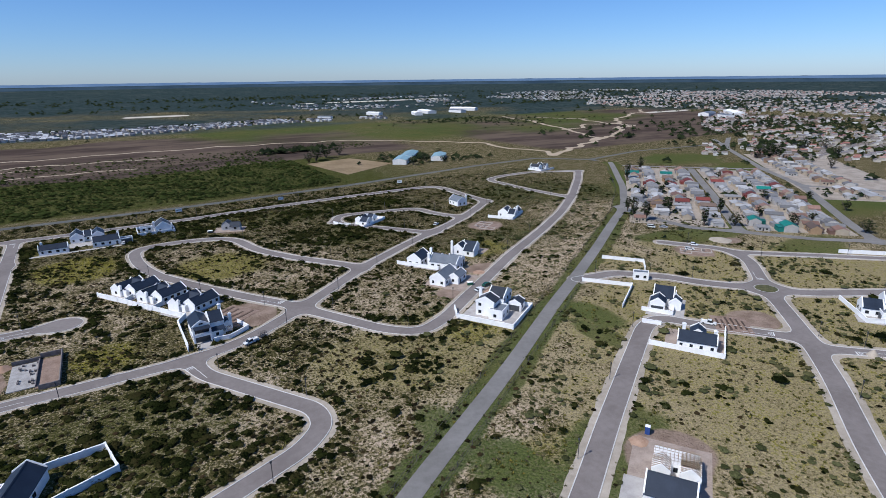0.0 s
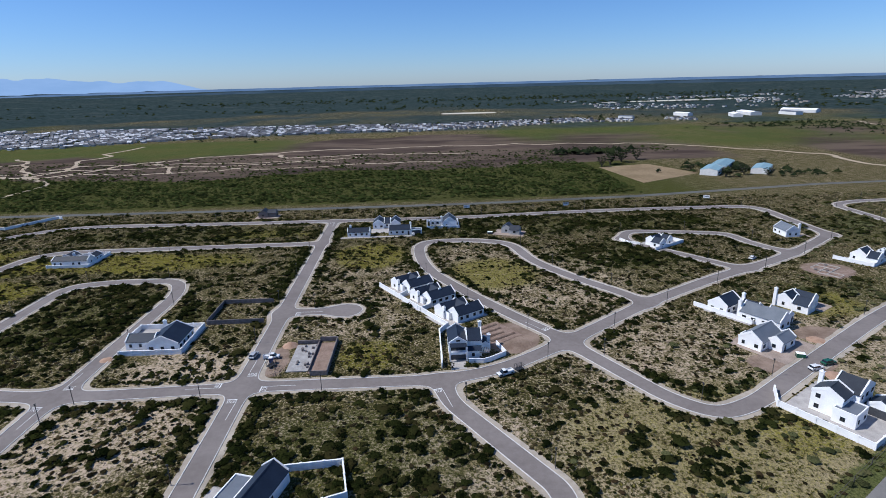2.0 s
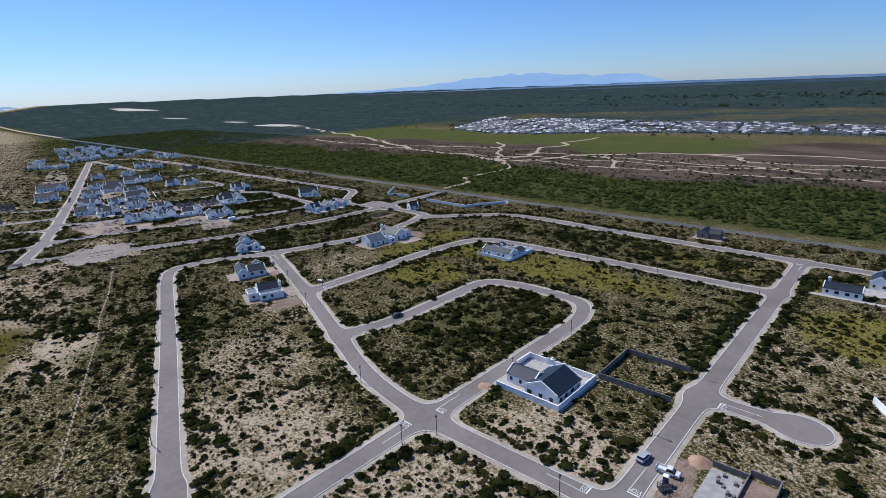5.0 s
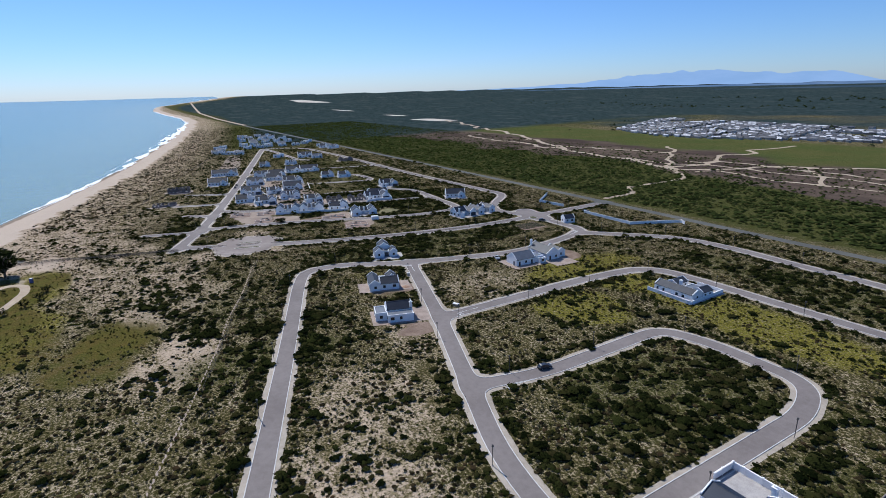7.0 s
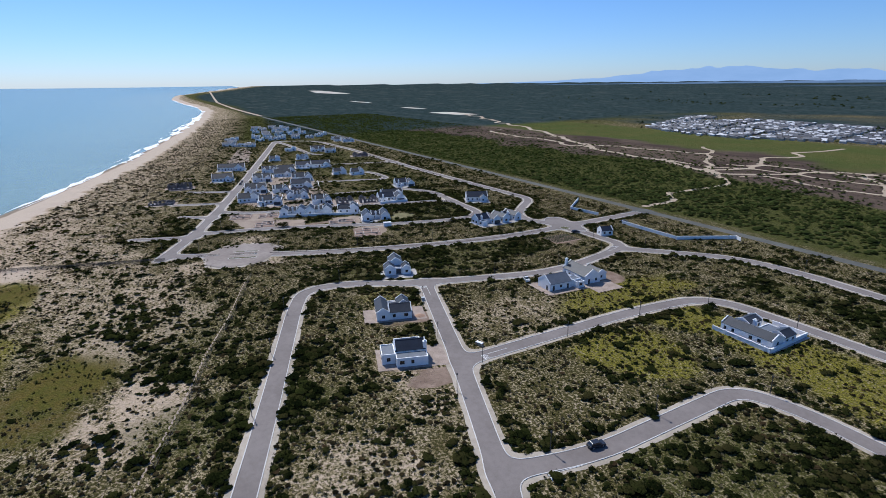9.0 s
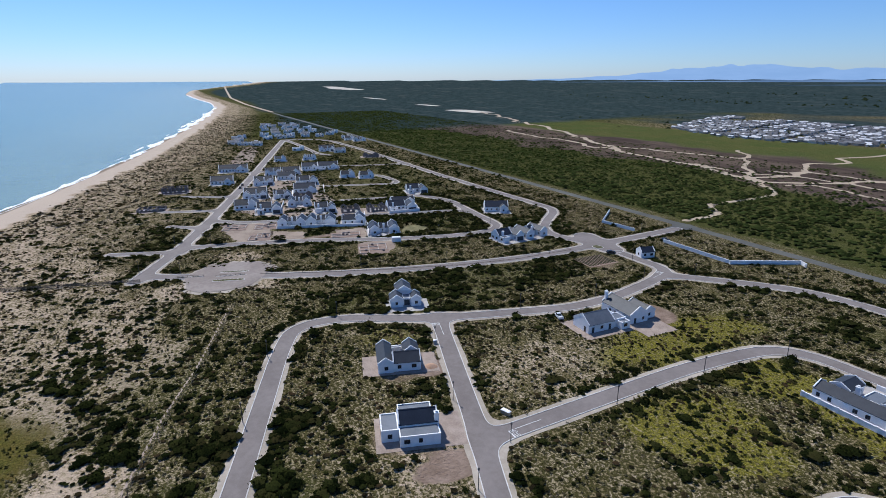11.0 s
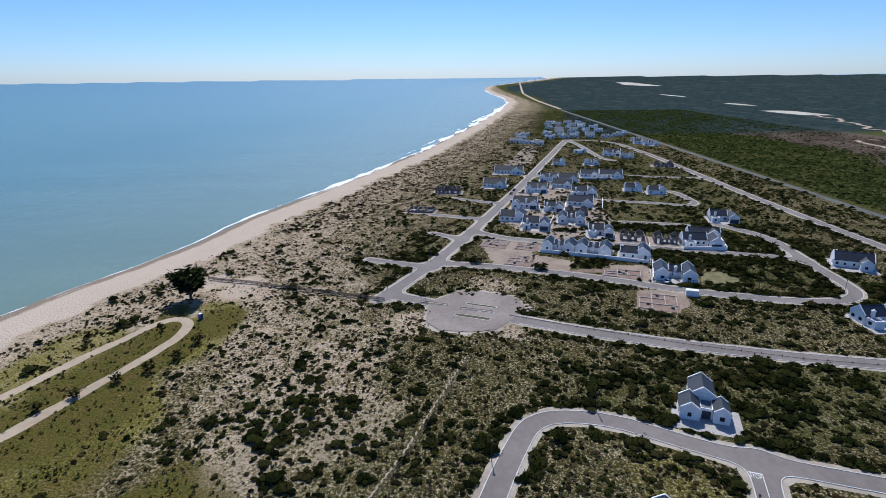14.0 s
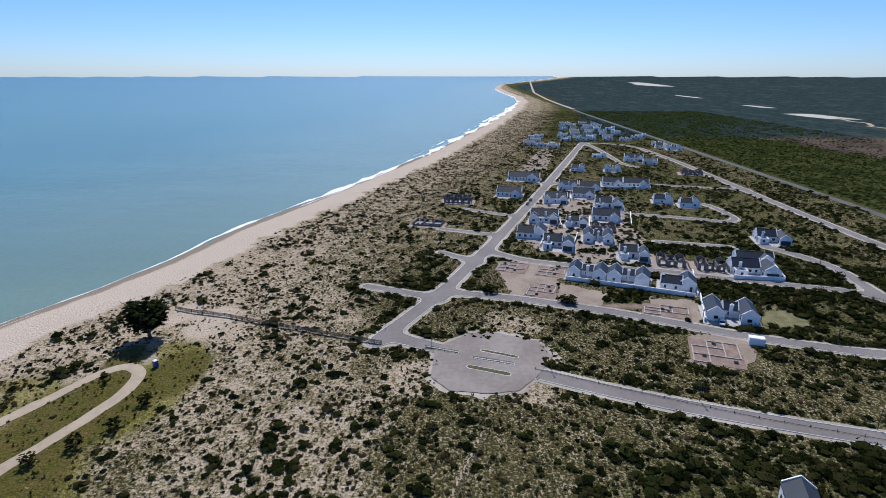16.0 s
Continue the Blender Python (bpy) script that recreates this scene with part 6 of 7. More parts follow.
def flower_island(label, pts, half, z=0.12, name="traffic_island"):
    pts = np.array(pts, float).reshape(-1, 2) * U
    lo, hi = pts.min(0) - half - 2, pts.max(0) + half + 2
    fx, fy = np.arange(lo[0], hi[0], 0.5), np.arange(lo[1], hi[1], 0.5)
    gx, gy = np.meshgrid(fx, fy, indexing="ij")
    d = line_distance(gx, gy, pts) - half
    top = contour_mesh(fx, fy, d + 0.25, ground_z, z + 0.14)
    kerb = contour_mesh(fx, fy, d, ground_z, z + 0.1)
    ob = thing(name, Matrix(), label, "traffic island")
    part("kerb", kerb[:2], M["kerb"], ob)
    part("planting_bed", top[:2], M["bed"], ob, "dry grass bed")


M["bed"] = plain("dry_grass_bed", (0.045, 0.05, 0.018), (0.12, 0.11, 0.045), 0.9, 0.95, coords="world", bump=0.08)
flower_island("kerbed grass strip in the car park", (-274.5, 126.2, -271.6, 134), 0.8)
flower_island("railed kerb strip in the car park", (-270.7, 124.2, -268.1, 133), 0.5)
flower_island("kerbed grass strip in the car park", (-266.8, 123, -263.9, 131.3), 1.1)
flower_island("railed kerb strip by the car park entrance", (-275.8, 112.6, -273.2, 120.1), 0.5)
flower_island("round kerbed island of the small roundabout", (168.1, 81.3, 168.5, 81.3), 4.3, 0.12, "roundabout_island")
flower_island("round planted island before the estate gate", (-235.0, 259.6, -234.4, 259.6), 2.6, 0.12, "roundabout_island")


def foam_line(label, offset, width, breaks, seed):
    """A broken line of surf along the shore."""
    xs = np.concatenate((np.arange(-3000, -1500, 25.0), np.arange(-1500, -560, 7.0), np.arange(-560, -200, 2.0)))
    n = field_noise(xs, xs * 0 + seed * 57.0, 26.0)
    m = field_noise(xs, xs * 0 + seed * 91.0, 70.0)
    wide = np.clip((n - 0.32) * 2.4, 0.05, 1.2) * width * (1.0 if breaks <= 0 else smooth(breaks, breaks + 0.12, m)) * (0.3 + 2.2 * smooth(-430, -720, xs) + 2.0 * smooth(-800, -1300, xs))
    mid = offset + (field_noise(xs, xs * 0 + seed * 13.0, 34.0) - 0.5) * 6
    slope = coast_slope(xs)
    k = np.sqrt(1 + slope**2)
    verts, faces = [], []
    for x, s, kk, w, o, y in zip(xs, slope, k, wide, mid, coast_y(xs)):
        for e in (o - w / 2, o + w / 2):
            verts.append((x - e * s / kk, y + e / kk, max(SEA_Z + 0.06, float(ground_z(np.array(x - e * s / kk), np.array(y + e / kk))) + 0.05) + (0.12 if o < -4 else 0)))
    faces = [(2 * i, 2 * i + 2, 2 * i + 3, 2 * i + 1) for i in range(len(xs) - 1) if wide[i] > 0.15 and wide[i + 1] > 0.15]
    return tagged(mesh_object("sea_foam", verts, faces, M["foam"]), label, "sea foam", kind="stuff")


foam_line("white surf running up the beach", -1.0, 5.0, 0, 1)
foam_line("broken white wave crest off the beach", -11, 1.6, 0.56, 2)
foam_line("thin line of spent foam on wet sand", 3.0, 1.0, 0.4, 3)

# ---- plants ----


def ball(level):
    bm = bmesh.new()
    bmesh.ops.create_icosphere(bm, subdivisions=level, radius=1)
    v = np.array([tuple(x.co) for x in bm.verts])
    f = np.array([[x.index for x in face.verts] for face in bm.faces])
    bm.free()
    return v, f


def dome(level, rng, rough):
    """A lumpy half ball without its underside."""
    v, f = ball(level)
    f = f[(v[f][:, :, 2] > -0.35).all(1)]
    used = np.unique(f)
    v, f = v[used], np.searchsorted(used, f)
    v = v * (1 + rng.uniform(-rough, rough, (len(v), 1)))
    v[:, 2] = np.maximum(v[:, 2] * 0.95 + 0.1, -0.12)
    return v, f


def leafy(rng, lumps, leaves, level=1, side=0):
    """A bush: a few lumps and loose leaf sprays standing off them."""
    vs, fs, n = [], [], 0
    for k in range(lumps):
        v, f = dome(side if side and k else level, rng, 0.13)
        a, r = rng.uniform(0, math.tau), (0.0 if k == 0 else rng.uniform(0.45, 0.85))
        s = 0.8 if k == 0 else rng.uniform(0.35, 0.6)
        v = v * (s, s, s * rng.uniform(0.75, 1.0)) + (math.cos(a) * r, math.sin(a) * r, 0)
        vs.append(v), fs.append(f + n)
        n += len(v)
    for k in range(leaves):
        a, e = rng.uniform(0, math.tau), rng.uniform(0.05, 1.4)
        c = np.array((math.cos(a) * math.cos(e), math.sin(a) * math.cos(e), math.sin(e) * 0.85)) * rng.uniform(0.75, 1.12)
        t = c * (0.96 if lumps > 1 else 1.0) + rng.normal(0, 0.085, (3, 3)) + np.array((0, 0, 0.03))
        vs.append(t), fs.append(np.array([[n, n + 1, n + 2]]))
        n += 3
    return np.vstack(vs), np.vstack(fs)


def tuft(rng, blades):
    """A spiky low clump."""
    vs, fs = [], []
    for k in range(blades):
        a = k / blades * math.tau + rng.uniform(-0.3, 0.3)
        d = np.array((math.cos(a), math.sin(a), 0))
        s = np.array((-d[1], d[0], 0)) * rng.uniform(0.25, 0.45)
        tip = d * rng.uniform(0.5, 1.0) + (0, 0, rng.uniform(0.5, 1.0))
        vs += [d * 0.1 - s, d * 0.1 + s, tip]
        fs.append((3 * k, 3 * k + 1, 3 * k + 2))
    return np.array(vs), np.array(fs)


def scatter(name, label, category, variants, x, y, size, height, material, rng, sink=0.05):
    """Many plants as one mesh; each is one of the variants, turned and scaled."""
    z = ground_z(x, y)
    turn, pick = rng.uniform(0, math.tau, len(x)), rng.integers(0, len(variants), len(x))
    all_v, all_f, base = [], [], 0
    for k, (v, f) in enumerate(variants):
        w = np.flatnonzero(pick == k)
        if not len(w):
            continue
        c, s = np.cos(turn[w])[:, None], np.sin(turn[w])[:, None]
        px_, py_ = v[None, :, 0] * c - v[None, :, 1] * s, v[None, :, 0] * s + v[None, :, 1] * c
        pts = np.stack((px_ * size[w, None] + x[w, None], py_ * size[w, None] + y[w, None], v[None, :, 2] * height[w, None] + z[w, None] - sink), -1)
        all_v.append(pts.reshape(-1, 3))
        all_f.append((f[None] + (np.arange(len(w)) * len(v))[:, None, None]).reshape(-1, 3) + base)
        base += len(w) * len(v)
    verts, faces = np.vstack(all_v).astype(np.float32), np.vstack(all_f).astype(np.int32)
    mesh = bpy.data.meshes.new(name)
    mesh.vertices.add(len(verts))
    mesh.vertices.foreach_set("co", verts.ravel())
    mesh.loops.add(faces.size)
    mesh.loops.foreach_set("vertex_index", faces.ravel())
    mesh.polygons.add(len(faces))
    mesh.polygons.foreach_set("loop_start", np.arange(0, faces.size, 3, dtype=np.int32))
    mesh.update(calc_edges=True)
    mesh.materials.append(material)
    return tagged(new(name, mesh), label, category, kind="stuff")


def leaf_material(name, dark, light, third):
    n = Net(name)
    at = n.coords()
    island = n.node("ShaderNodeNewGeometry").outputs["Random Per Island"]
    fine, wide = n.noise(at, 2.6, 3.0, 0.7), n.noise(at, 0.05, 3.0)
    colour = n.mix(n.ramp(n.math("ADD", n.math("MULTIPLY", fine, 0.6), n.math("MULTIPLY", island, 0.4)), 0.3, 0.72), dark, light)
    colour = n.mix(n.math("MULTIPLY", n.ramp(n.math("ADD", n.math("MULTIPLY", wide, 0.6), n.math("MULTIPLY", island, 0.4)), 0.5, 0.75), 0.8), colour, third)
    n.bump(fine, 1.0, 0.25)
    return n.done(colour, 0.9, 0, 0.0)


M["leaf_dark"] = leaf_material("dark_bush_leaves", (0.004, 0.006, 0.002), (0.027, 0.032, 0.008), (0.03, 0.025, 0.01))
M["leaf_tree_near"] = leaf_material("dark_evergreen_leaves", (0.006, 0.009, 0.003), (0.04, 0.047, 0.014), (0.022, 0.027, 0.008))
M["leaf_sage"] = leaf_material("grey_green_bush_leaves", (0.028, 0.032, 0.012), (0.12, 0.122, 0.052), (0.08, 0.07, 0.03))
M["leaf_grey"] = leaf_material("grey_scrub_leaves", (0.035, 0.034, 0.018), (0.15, 0.135, 0.075), (0.09, 0.07, 0.04))
M["leaf_olive"] = leaf_material("olive_scrub_leaves", (0.03, 0.032, 0.009), (0.11, 0.105, 0.03), (0.17, 0.145, 0.025))
M["leaf_brown"] = leaf_material("dark_heath_leaves", (0.008, 0.007, 0.004), (0.044, 0.036, 0.016), (0.042, 0.027, 0.014))
M["leaf_field"] = leaf_material("green_field_scrub", (0.010, 0.014, 0.004), (0.042, 0.054, 0.015), (0.028, 0.038, 0.010))

PR = np.random.default_rng(21)
BUSHES = [leafy(PR, 4, 30, 1, 1) for k in range(8)]
SMALL = [leafy(PR, 1, 14) for k in range(6)]
TUFTS = [tuft(PR, 7) for k in range(8)]
DOMES = [dome(1, PR, 0.28) for k in range(6)]


def open_ground(x, y, gap=0.6):
    """Where plants may stand: off roads, plots, beach and tracks."""
    ok = np.ones(len(x), bool)
    for roads in (ESTATE_ROADS, EAST_ROADS, COAST_ROADS):
        ok &= network(x, y, roads) > gap + 1.0
    ok &= network(x, y, TAR_ROADS) > gap
    ok &= network(x, y, BOUNDARY_ROAD) > gap
    ok &= network(x, y, DUNE_TRACK) > gap
    ok &= network(x, y, FOOT_PATHS) > gap
    ok &= network(x, y, NEAR_PATH) > gap
    for cx, cy, hw, hd, ang in CLEAR:
        c, s = math.cos(radians(ang)), math.sin(radians(ang))
        dx, dy = x - cx, y - cy
        ok &= (np.abs(dx * c + dy * s) > hw) | (np.abs(-dx * s + dy * c) > hd)
    return ok


def candidates(count, x0, y0, x1, y1):
    return PR.uniform(x0, x1, count), PR.uniform(y0, y1, count)


def town_ground(x, y):
    return (x > 270) & (y < 80 + (x - 270) * 4.0)


# dark bushes of the near ground
x, y = candidates(150000, -470, 15, 380, 405)
(c_sand, c_lush, c_bloom, c_soil), _ = covers(x, y)
d = inland(x, y)
clump = smooth(0.45, 0.62, field_noise(x, y, 11.0))
edge = np.minimum(np.minimum(network(x, y, ESTATE_ROADS), network(x, y, COAST_ROADS)), network(x, y, EAST_ROADS) + 2.5)
rim = smooth(1.3, 2.4, edge) * (1 - smooth(4.6, 6.4, edge)) * smooth(0.3, 0.5, field_noise(x, y, 26.0))
east = smooth(15, 110, x - (y - 100) * 0.7)
chance = 0.085 + 0.2 * clump + 0.42 * c_lush * (0.25 + clump) + 1.1 * rim * (1 - east * 0.8) - 0.05 * np.minimum(c_sand, 1) + 0.06 * c_sand * clump - 0.05 * c_bloom
chance = chance * (1 - 0.15 * east) * smooth(28, 44, d + (field_noise(x, y, 8.0) - 0.5) * 20) * (1 - patches(x, y, LAWN, field_noise(x, y, 22.0))) * (c_soil < 0.35) * (1 - smooth(1.05, 1.4, c_sand))
keep = (PR.random(len(x)) < chance) & ~town_ground(x, y)
x, y, c_lush = x[keep], y[keep], c_lush[keep]
ok = open_ground(x, y)
x, y, c_lush = x[ok], y[ok], c_lush[ok]
size = (PR.lognormal(-0.12, 0.42, len(x)) * (1 + 0.45 * c_lush)).clip(0.35, 2.9)
sage = PR.random(len(x)) < 0.8 * smooth(15, 110, x - (y - 100) * 0.7)
scatter("bushes", "grey-green bushes of the eastern lots", "bushes", SMALL, x[sage], y[sage], size[sage], size[sage] * 0.8, M["leaf_sage"], PR)
x, y, size = x[~sage], y[~sage], size[~sage]
big = size > 0.95
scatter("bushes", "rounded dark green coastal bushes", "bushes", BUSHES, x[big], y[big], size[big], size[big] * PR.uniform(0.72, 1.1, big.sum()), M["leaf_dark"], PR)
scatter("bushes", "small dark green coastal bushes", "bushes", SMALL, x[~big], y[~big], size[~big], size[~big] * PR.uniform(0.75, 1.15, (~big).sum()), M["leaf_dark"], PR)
# low grey and olive scrub between them
x, y = candidates(230000, -440, 15, 360, 400)
(c_sand, c_lush, c_bloom, c_soil), _ = covers(x, y)
chance = (0.45 - 0.22 * np.minimum(c_sand, 1)) * (0.35 + 0.9 * smooth(0.35, 0.65, field_noise(x, y, 5.0))) * smooth(27, 40, inland(x, y) + (field_noise(x, y, 8.0) - 0.5) * 20) * (c_soil < 0.4)
keep = (PR.random(len(x)) < chance) & ~town_ground(x, y)
x, y, c_bloom, c_lush = x[keep], y[keep], c_bloom[keep], c_lush[keep]
ok = open_ground(x, y, 0.2)
x, y, olive = x[ok], y[ok], (c_bloom[ok] * 0.7 + c_lush[ok] * 0.4 + 0.25) > PR.random(ok.sum())
size = PR.uniform(0.28, 0.8, len(x))
scatter("scrub", "low grey-green scrub on sandy soil", "scrub", TUFTS, x[~olive], y[~olive], size[~olive], size[~olive] * 0.75, M["leaf_grey"], PR, 0.02)
scatter("scrub", "low olive scrub on sandy soil", "scrub", TUFTS, x[olive], y[olive], size[olive], size[olive] * 0.8, M["leaf_olive"], PR, 0.02)
# low dark heath between the bushes
x, y = candidates(150000, -470, 15, 300, 400)
(c_sand, c_lush, c_bloom, c_soil), _ = covers(x, y)
patchy = smooth(0.36, 0.6, field_noise(x, y, 7.0))
chance = (0.30 + 0.14 * np.minimum(c_sand, 1)) * (1 - smooth(1.05, 1.4, c_sand)) * patchy * (1 - 0.88 * smooth(15, 110, x - (y - 100) * 0.7)) * smooth(27, 41, inland(x, y) + (field_noise(x, y, 8.0) - 0.5) * 20) * (c_soil < 0.35) * (1 - patches(x, y, LAWN, field_noise(x, y, 22.0)))
keep = PR.random(len(x)) < chance
x, y = x[keep], y[keep]
ok = open_ground(x, y, 0.4)
x, y = x[ok], y[ok]
size = PR.uniform(0.35, 0.95, len(x))
scatter("scrub", "low dark brown-green heath on sandy soil", "scrub", DOMES, x, y, size, size * 0.6, M["leaf_brown"], PR, 0.03)
# the green field past the boundary road
x, y = candidates(150000, -1500, 424, 300, 700)
_, (c_heath, c_grass, c_pale, c_dark) = covers(x, y)
chance = (0.26 + 0.4 * smooth(0.4, 0.62, field_noise(x, y, 16.0))) * (1 - 0.8 * c_heath) * (1 - 0.7 * c_grass)
keep = (PR.random(len(x)) < chance) & ((x < 170) | (y > 640))
x, y = x[keep], y[keep]
ok = open_ground(x, y)
x, y = x[ok], y[ok]
size = PR.lognormal(0.25, 0.35, len(x)).clip(0.6, 3.0)
scatter("bushes", "scattered green bushes of the open field", "bushes", DOMES, x, y, size, size * 0.75, M["leaf_field"], PR)
# coast strip and far estate
x, y = candidates(110000, -1500, 30, -470, 412)
d = inland(x, y)
strip_side = d + (field_noise(x, y, 30.0) - 0.5) * 14 < 92
chance = (0.16 + 0.5 * smooth(0.4, 0.6, field_noise(x, y, 18.0))) * smooth(28, 42, d)
chance = np.where(strip_side, 0.75 * smooth(28, 42, d) * (0.4 + 0.6 * smooth(0.35, 0.6, field_noise(x, y, 9.0))), chance)
keep = (PR.random(len(x)) < chance * np.clip(1.15 + x / 1700, 0.25, 1))
x, y, strip_side = x[keep], y[keep], strip_side[keep]
ok = open_ground(x, y)
x, y, strip_side = x[ok], y[ok], strip_side[ok]
size = PR.lognormal(0.2, 0.35, len(x)).clip(0.6, 3.0)
far_bush = ~strip_side
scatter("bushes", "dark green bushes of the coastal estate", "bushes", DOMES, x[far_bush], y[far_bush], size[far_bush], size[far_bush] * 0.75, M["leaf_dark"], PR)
grey = strip_side & (PR.random(len(x)) < 0.55)
brown = strip_side & ~grey
scatter("scrub", "grey scrub of the coastal dune strip", "scrub", TUFTS, x[grey], y[grey], size[grey], size[grey] * 0.5, M["leaf_grey"], PR)
scatter("scrub", "dark brown heath of the coastal dune strip", "scrub", DOMES, x[brown], y[brown], size[brown] * 0.8, size[brown] * 0.45, M["leaf_brown"], PR)


def tree(label, x, y, height, spread, seed, material="leaf_dark", clumps=70, trunk_share=0.35):
    """A tapered trunk with limbs and a crown of many leaf clumps."""
    rng = np.random.default_rng(seed)
    ob = thing("tree", local((x, y), 0), label, "tree")
    verts, faces = [], []

    def limb(a, b, ra, rb):
        a, b = Vector(a), Vector(b)
        q = (b - a).to_track_quat("Z", "Y")
        s = len(verts)
        for p, r in ((a, ra), (b, rb)):
            for i in range(7):
                verts.append(tuple(p + q @ Vector((math.cos(i / 7 * math.tau) * r, math.sin(i / 7 * math.tau) * r, 0))))
        faces.extend([(s + i, s + (i + 1) % 7, s + 7 + (i + 1) % 7, s + 7 + i) for i in range(7)])

    fork = height * trunk_share * 0.6
    limb((0, 0, -0.3), (0.1, 0, fork), height * 0.045, height * 0.034)
    tips = []
    for k in range(7):
        a = k / 7 * math.tau + rng.uniform(-0.3, 0.3)
        e = np.array((math.cos(a) * spread * 0.33, math.sin(a) * spread * 0.33, height * rng.uniform(0.5, 0.75)))
        limb((0.1, 0, fork - 0.2), e, height * 0.022, height * 0.01)
        for j in range(2):
            t = e + (rng.uniform(-1, 1) * spread * 0.16, rng.uniform(-1, 1) * spread * 0.16, height * rng.uniform(0.08, 0.2))
            limb(e, t, height * 0.01, height * 0.004)
            tips.append(t)
    part("trunk", (verts, faces), M["bark"], ob)
    cv, cf, n = [], [], 0
    for k in range(clumps):
        # clumps fill a rounded crown, most of them near its outside
        a, e, q = rng.uniform(0, math.tau), math.asin(rng.uniform(-1, 1)), rng.random() ** 0.33
        q *= 0.8 + 0.2 * math.sin(3 * a + seed) * math.cos(2 * e + seed)
        r = math.cos(e) * q * spread * 0.46
        z = height * (0.42 + trunk_share * 0.38) + math.sin(e) * q * height * (1 - trunk_share) * (0.58 if e > 0 else 0.46)
        v, f = leafy(rng, 1, 16)
        s = max(spread, height * 0.75) * rng.uniform(0.07, 0.13) * (1.7 if clumps < 60 else 0.72 if clumps > 200 else 1.0)
        v = v * (s, s, s * 0.8) + (math.cos(a) * r, math.sin(a) * r, z)
        cv.append(v), cf.append(f + n)
        n += len(v)
    part("crown", (np.vstack(cv), [tuple(int(i) for i in f) for f in np.vstack(cf)]), M[material], ob)
    return ob


tree("broad dark evergreen tree standing by the beach track", -278.0 * U, 43.2 * U, 15.0, 17.5, 9, material="leaf_tree_near", clumps=460, trunk_share=0.22)
for k, (x, y, h) in enumerate(((-250.4, 57.6, 3.4), (-242.0, 56.2, 3.4), (-236.6, 52.6, 3.6), (-232.0, 47.8, 3.2), (-226, 42.5, 3.0), (-257, 45, 1.8), (-221, 38, 3.0))):
    tree("small dark wind-shaped tree beside the sandy track", x * U, y * U, h, h * 1.5, 30 + k, clumps=60, trunk_share=0.06)
for k, (x, y, w) in enumerate(((-304.1, 152.1, 9.5), (-311.5, 130.0, 8.0))):
    tree("wide low dark bush on bare building ground", x * U, y * U, 2.6, w, 60 + k, clumps=90, trunk_share=0.04)
tree("round dark shrub beside a driveway", 12.0 * U, 136.4 * U, 2.6, 2.4, 50, clumps=20, trunk_share=0.1)
tree("small dark tree beside the paired houses", -188.5 * U, 206.8 * U, 3.6, 3.8, 51, clumps=26, trunk_share=0.2)

# ---- the town beyond the tarred road ----
ROOFS = {n: plain(n + "_town_roof", tuple(0.7 * v for v in c), c, 0.5, 0.7, vary=0.8) for n, c in
         (("brick_red", (0.26, 0.07, 0.055)), ("rust", (0.33, 0.2, 0.15)), ("pale_grey", (0.52, 0.51, 0.5)), ("mid_grey", (0.27, 0.265, 0.265)), ("brown", (0.22, 0.16, 0.125)), ("teal", (0.03, 0.22, 0.18)))}
WALLS = {n: plain(n + "_town_wall", tuple(0.8 * v for v in c), c, 0.6, 0.85, vary=0.35) for n, c in (("cream", (0.46, 0.39, 0.29)), ("pale", (0.5, 0.48, 0.45)), ("ochre", (0.38, 0.26, 0.15)))}


def town_house(label, w, d, roof, wall, pitch):
    ob = thing("town_house", local((0, 0), 0), label, "house", "town houses")
    walls, slopes, ends, cap = gable_shapes(-w / 2, -d / 2, w / 2, d / 2, 2.6, "x", pitch)
    part("wall", walls, wall, ob)
    for s in slopes:
        part("roof", s, roof, ob)
    part("lean_to", joined(box(-w / 2 + 0.5, d / 2, -0.2, w / 2 - 2.5, d / 2 + 2.6, 2.1), box(-w / 2 + 0.3, d / 2 - 0.05, 2.1, w / 2 - 2.3, d / 2 + 2.8, 2.2)), roof, ob)
    for x in (-w / 4, w / 4):
        opening(ob, x, -d / 2, 1.5, "f", 1.2, 1.1)
    opening(ob, 0, -d / 2, 1.0, "f", 0.9, 2.0, "door")
    return ob


KINDS = []
for k, (rn, wn_, w, d, pitch) in enumerate((("brick_red", "pale", 9, 6.5, 22), ("rust", "cream", 8.5, 6.5, 20), ("pale_grey", "pale", 9, 6.5, 16), ("mid_grey", "cream", 10, 7, 20), ("brown", "ochre", 8.5, 7, 24), ("mid_grey", "pale", 8, 6, 18), ("pale_grey", "cream", 11, 7, 12), ("teal", "pale", 9, 6.5, 20))):
    KINDS.append(town_house(f"small {wn_} plastered town house with {rn.replace('_', ' ')} roof", w, d, ROOFS[rn], WALLS[wn_], pitch))
rnd = random.Random(12)
ALONG, ACROSS = np.array((0.754, 0.657)), np.array((-0.657, 0.754))
START = np.array((294.0, 161.0))
TOWN_ANGLE = math.degrees(math.atan2(0.657, 0.754))
placed = 0
spots = [(s, o) for o in (10.5, 25, 39, 52) for s in np.arange(10, 205, 10.0)] + [(s, o) for o in (-11, -25, -38, -51) for s in np.arange(6, 212, 10.0)] + [(s, o) for o in (-76, -90, -104) for s in np.arange(110, 330, 12.5)]
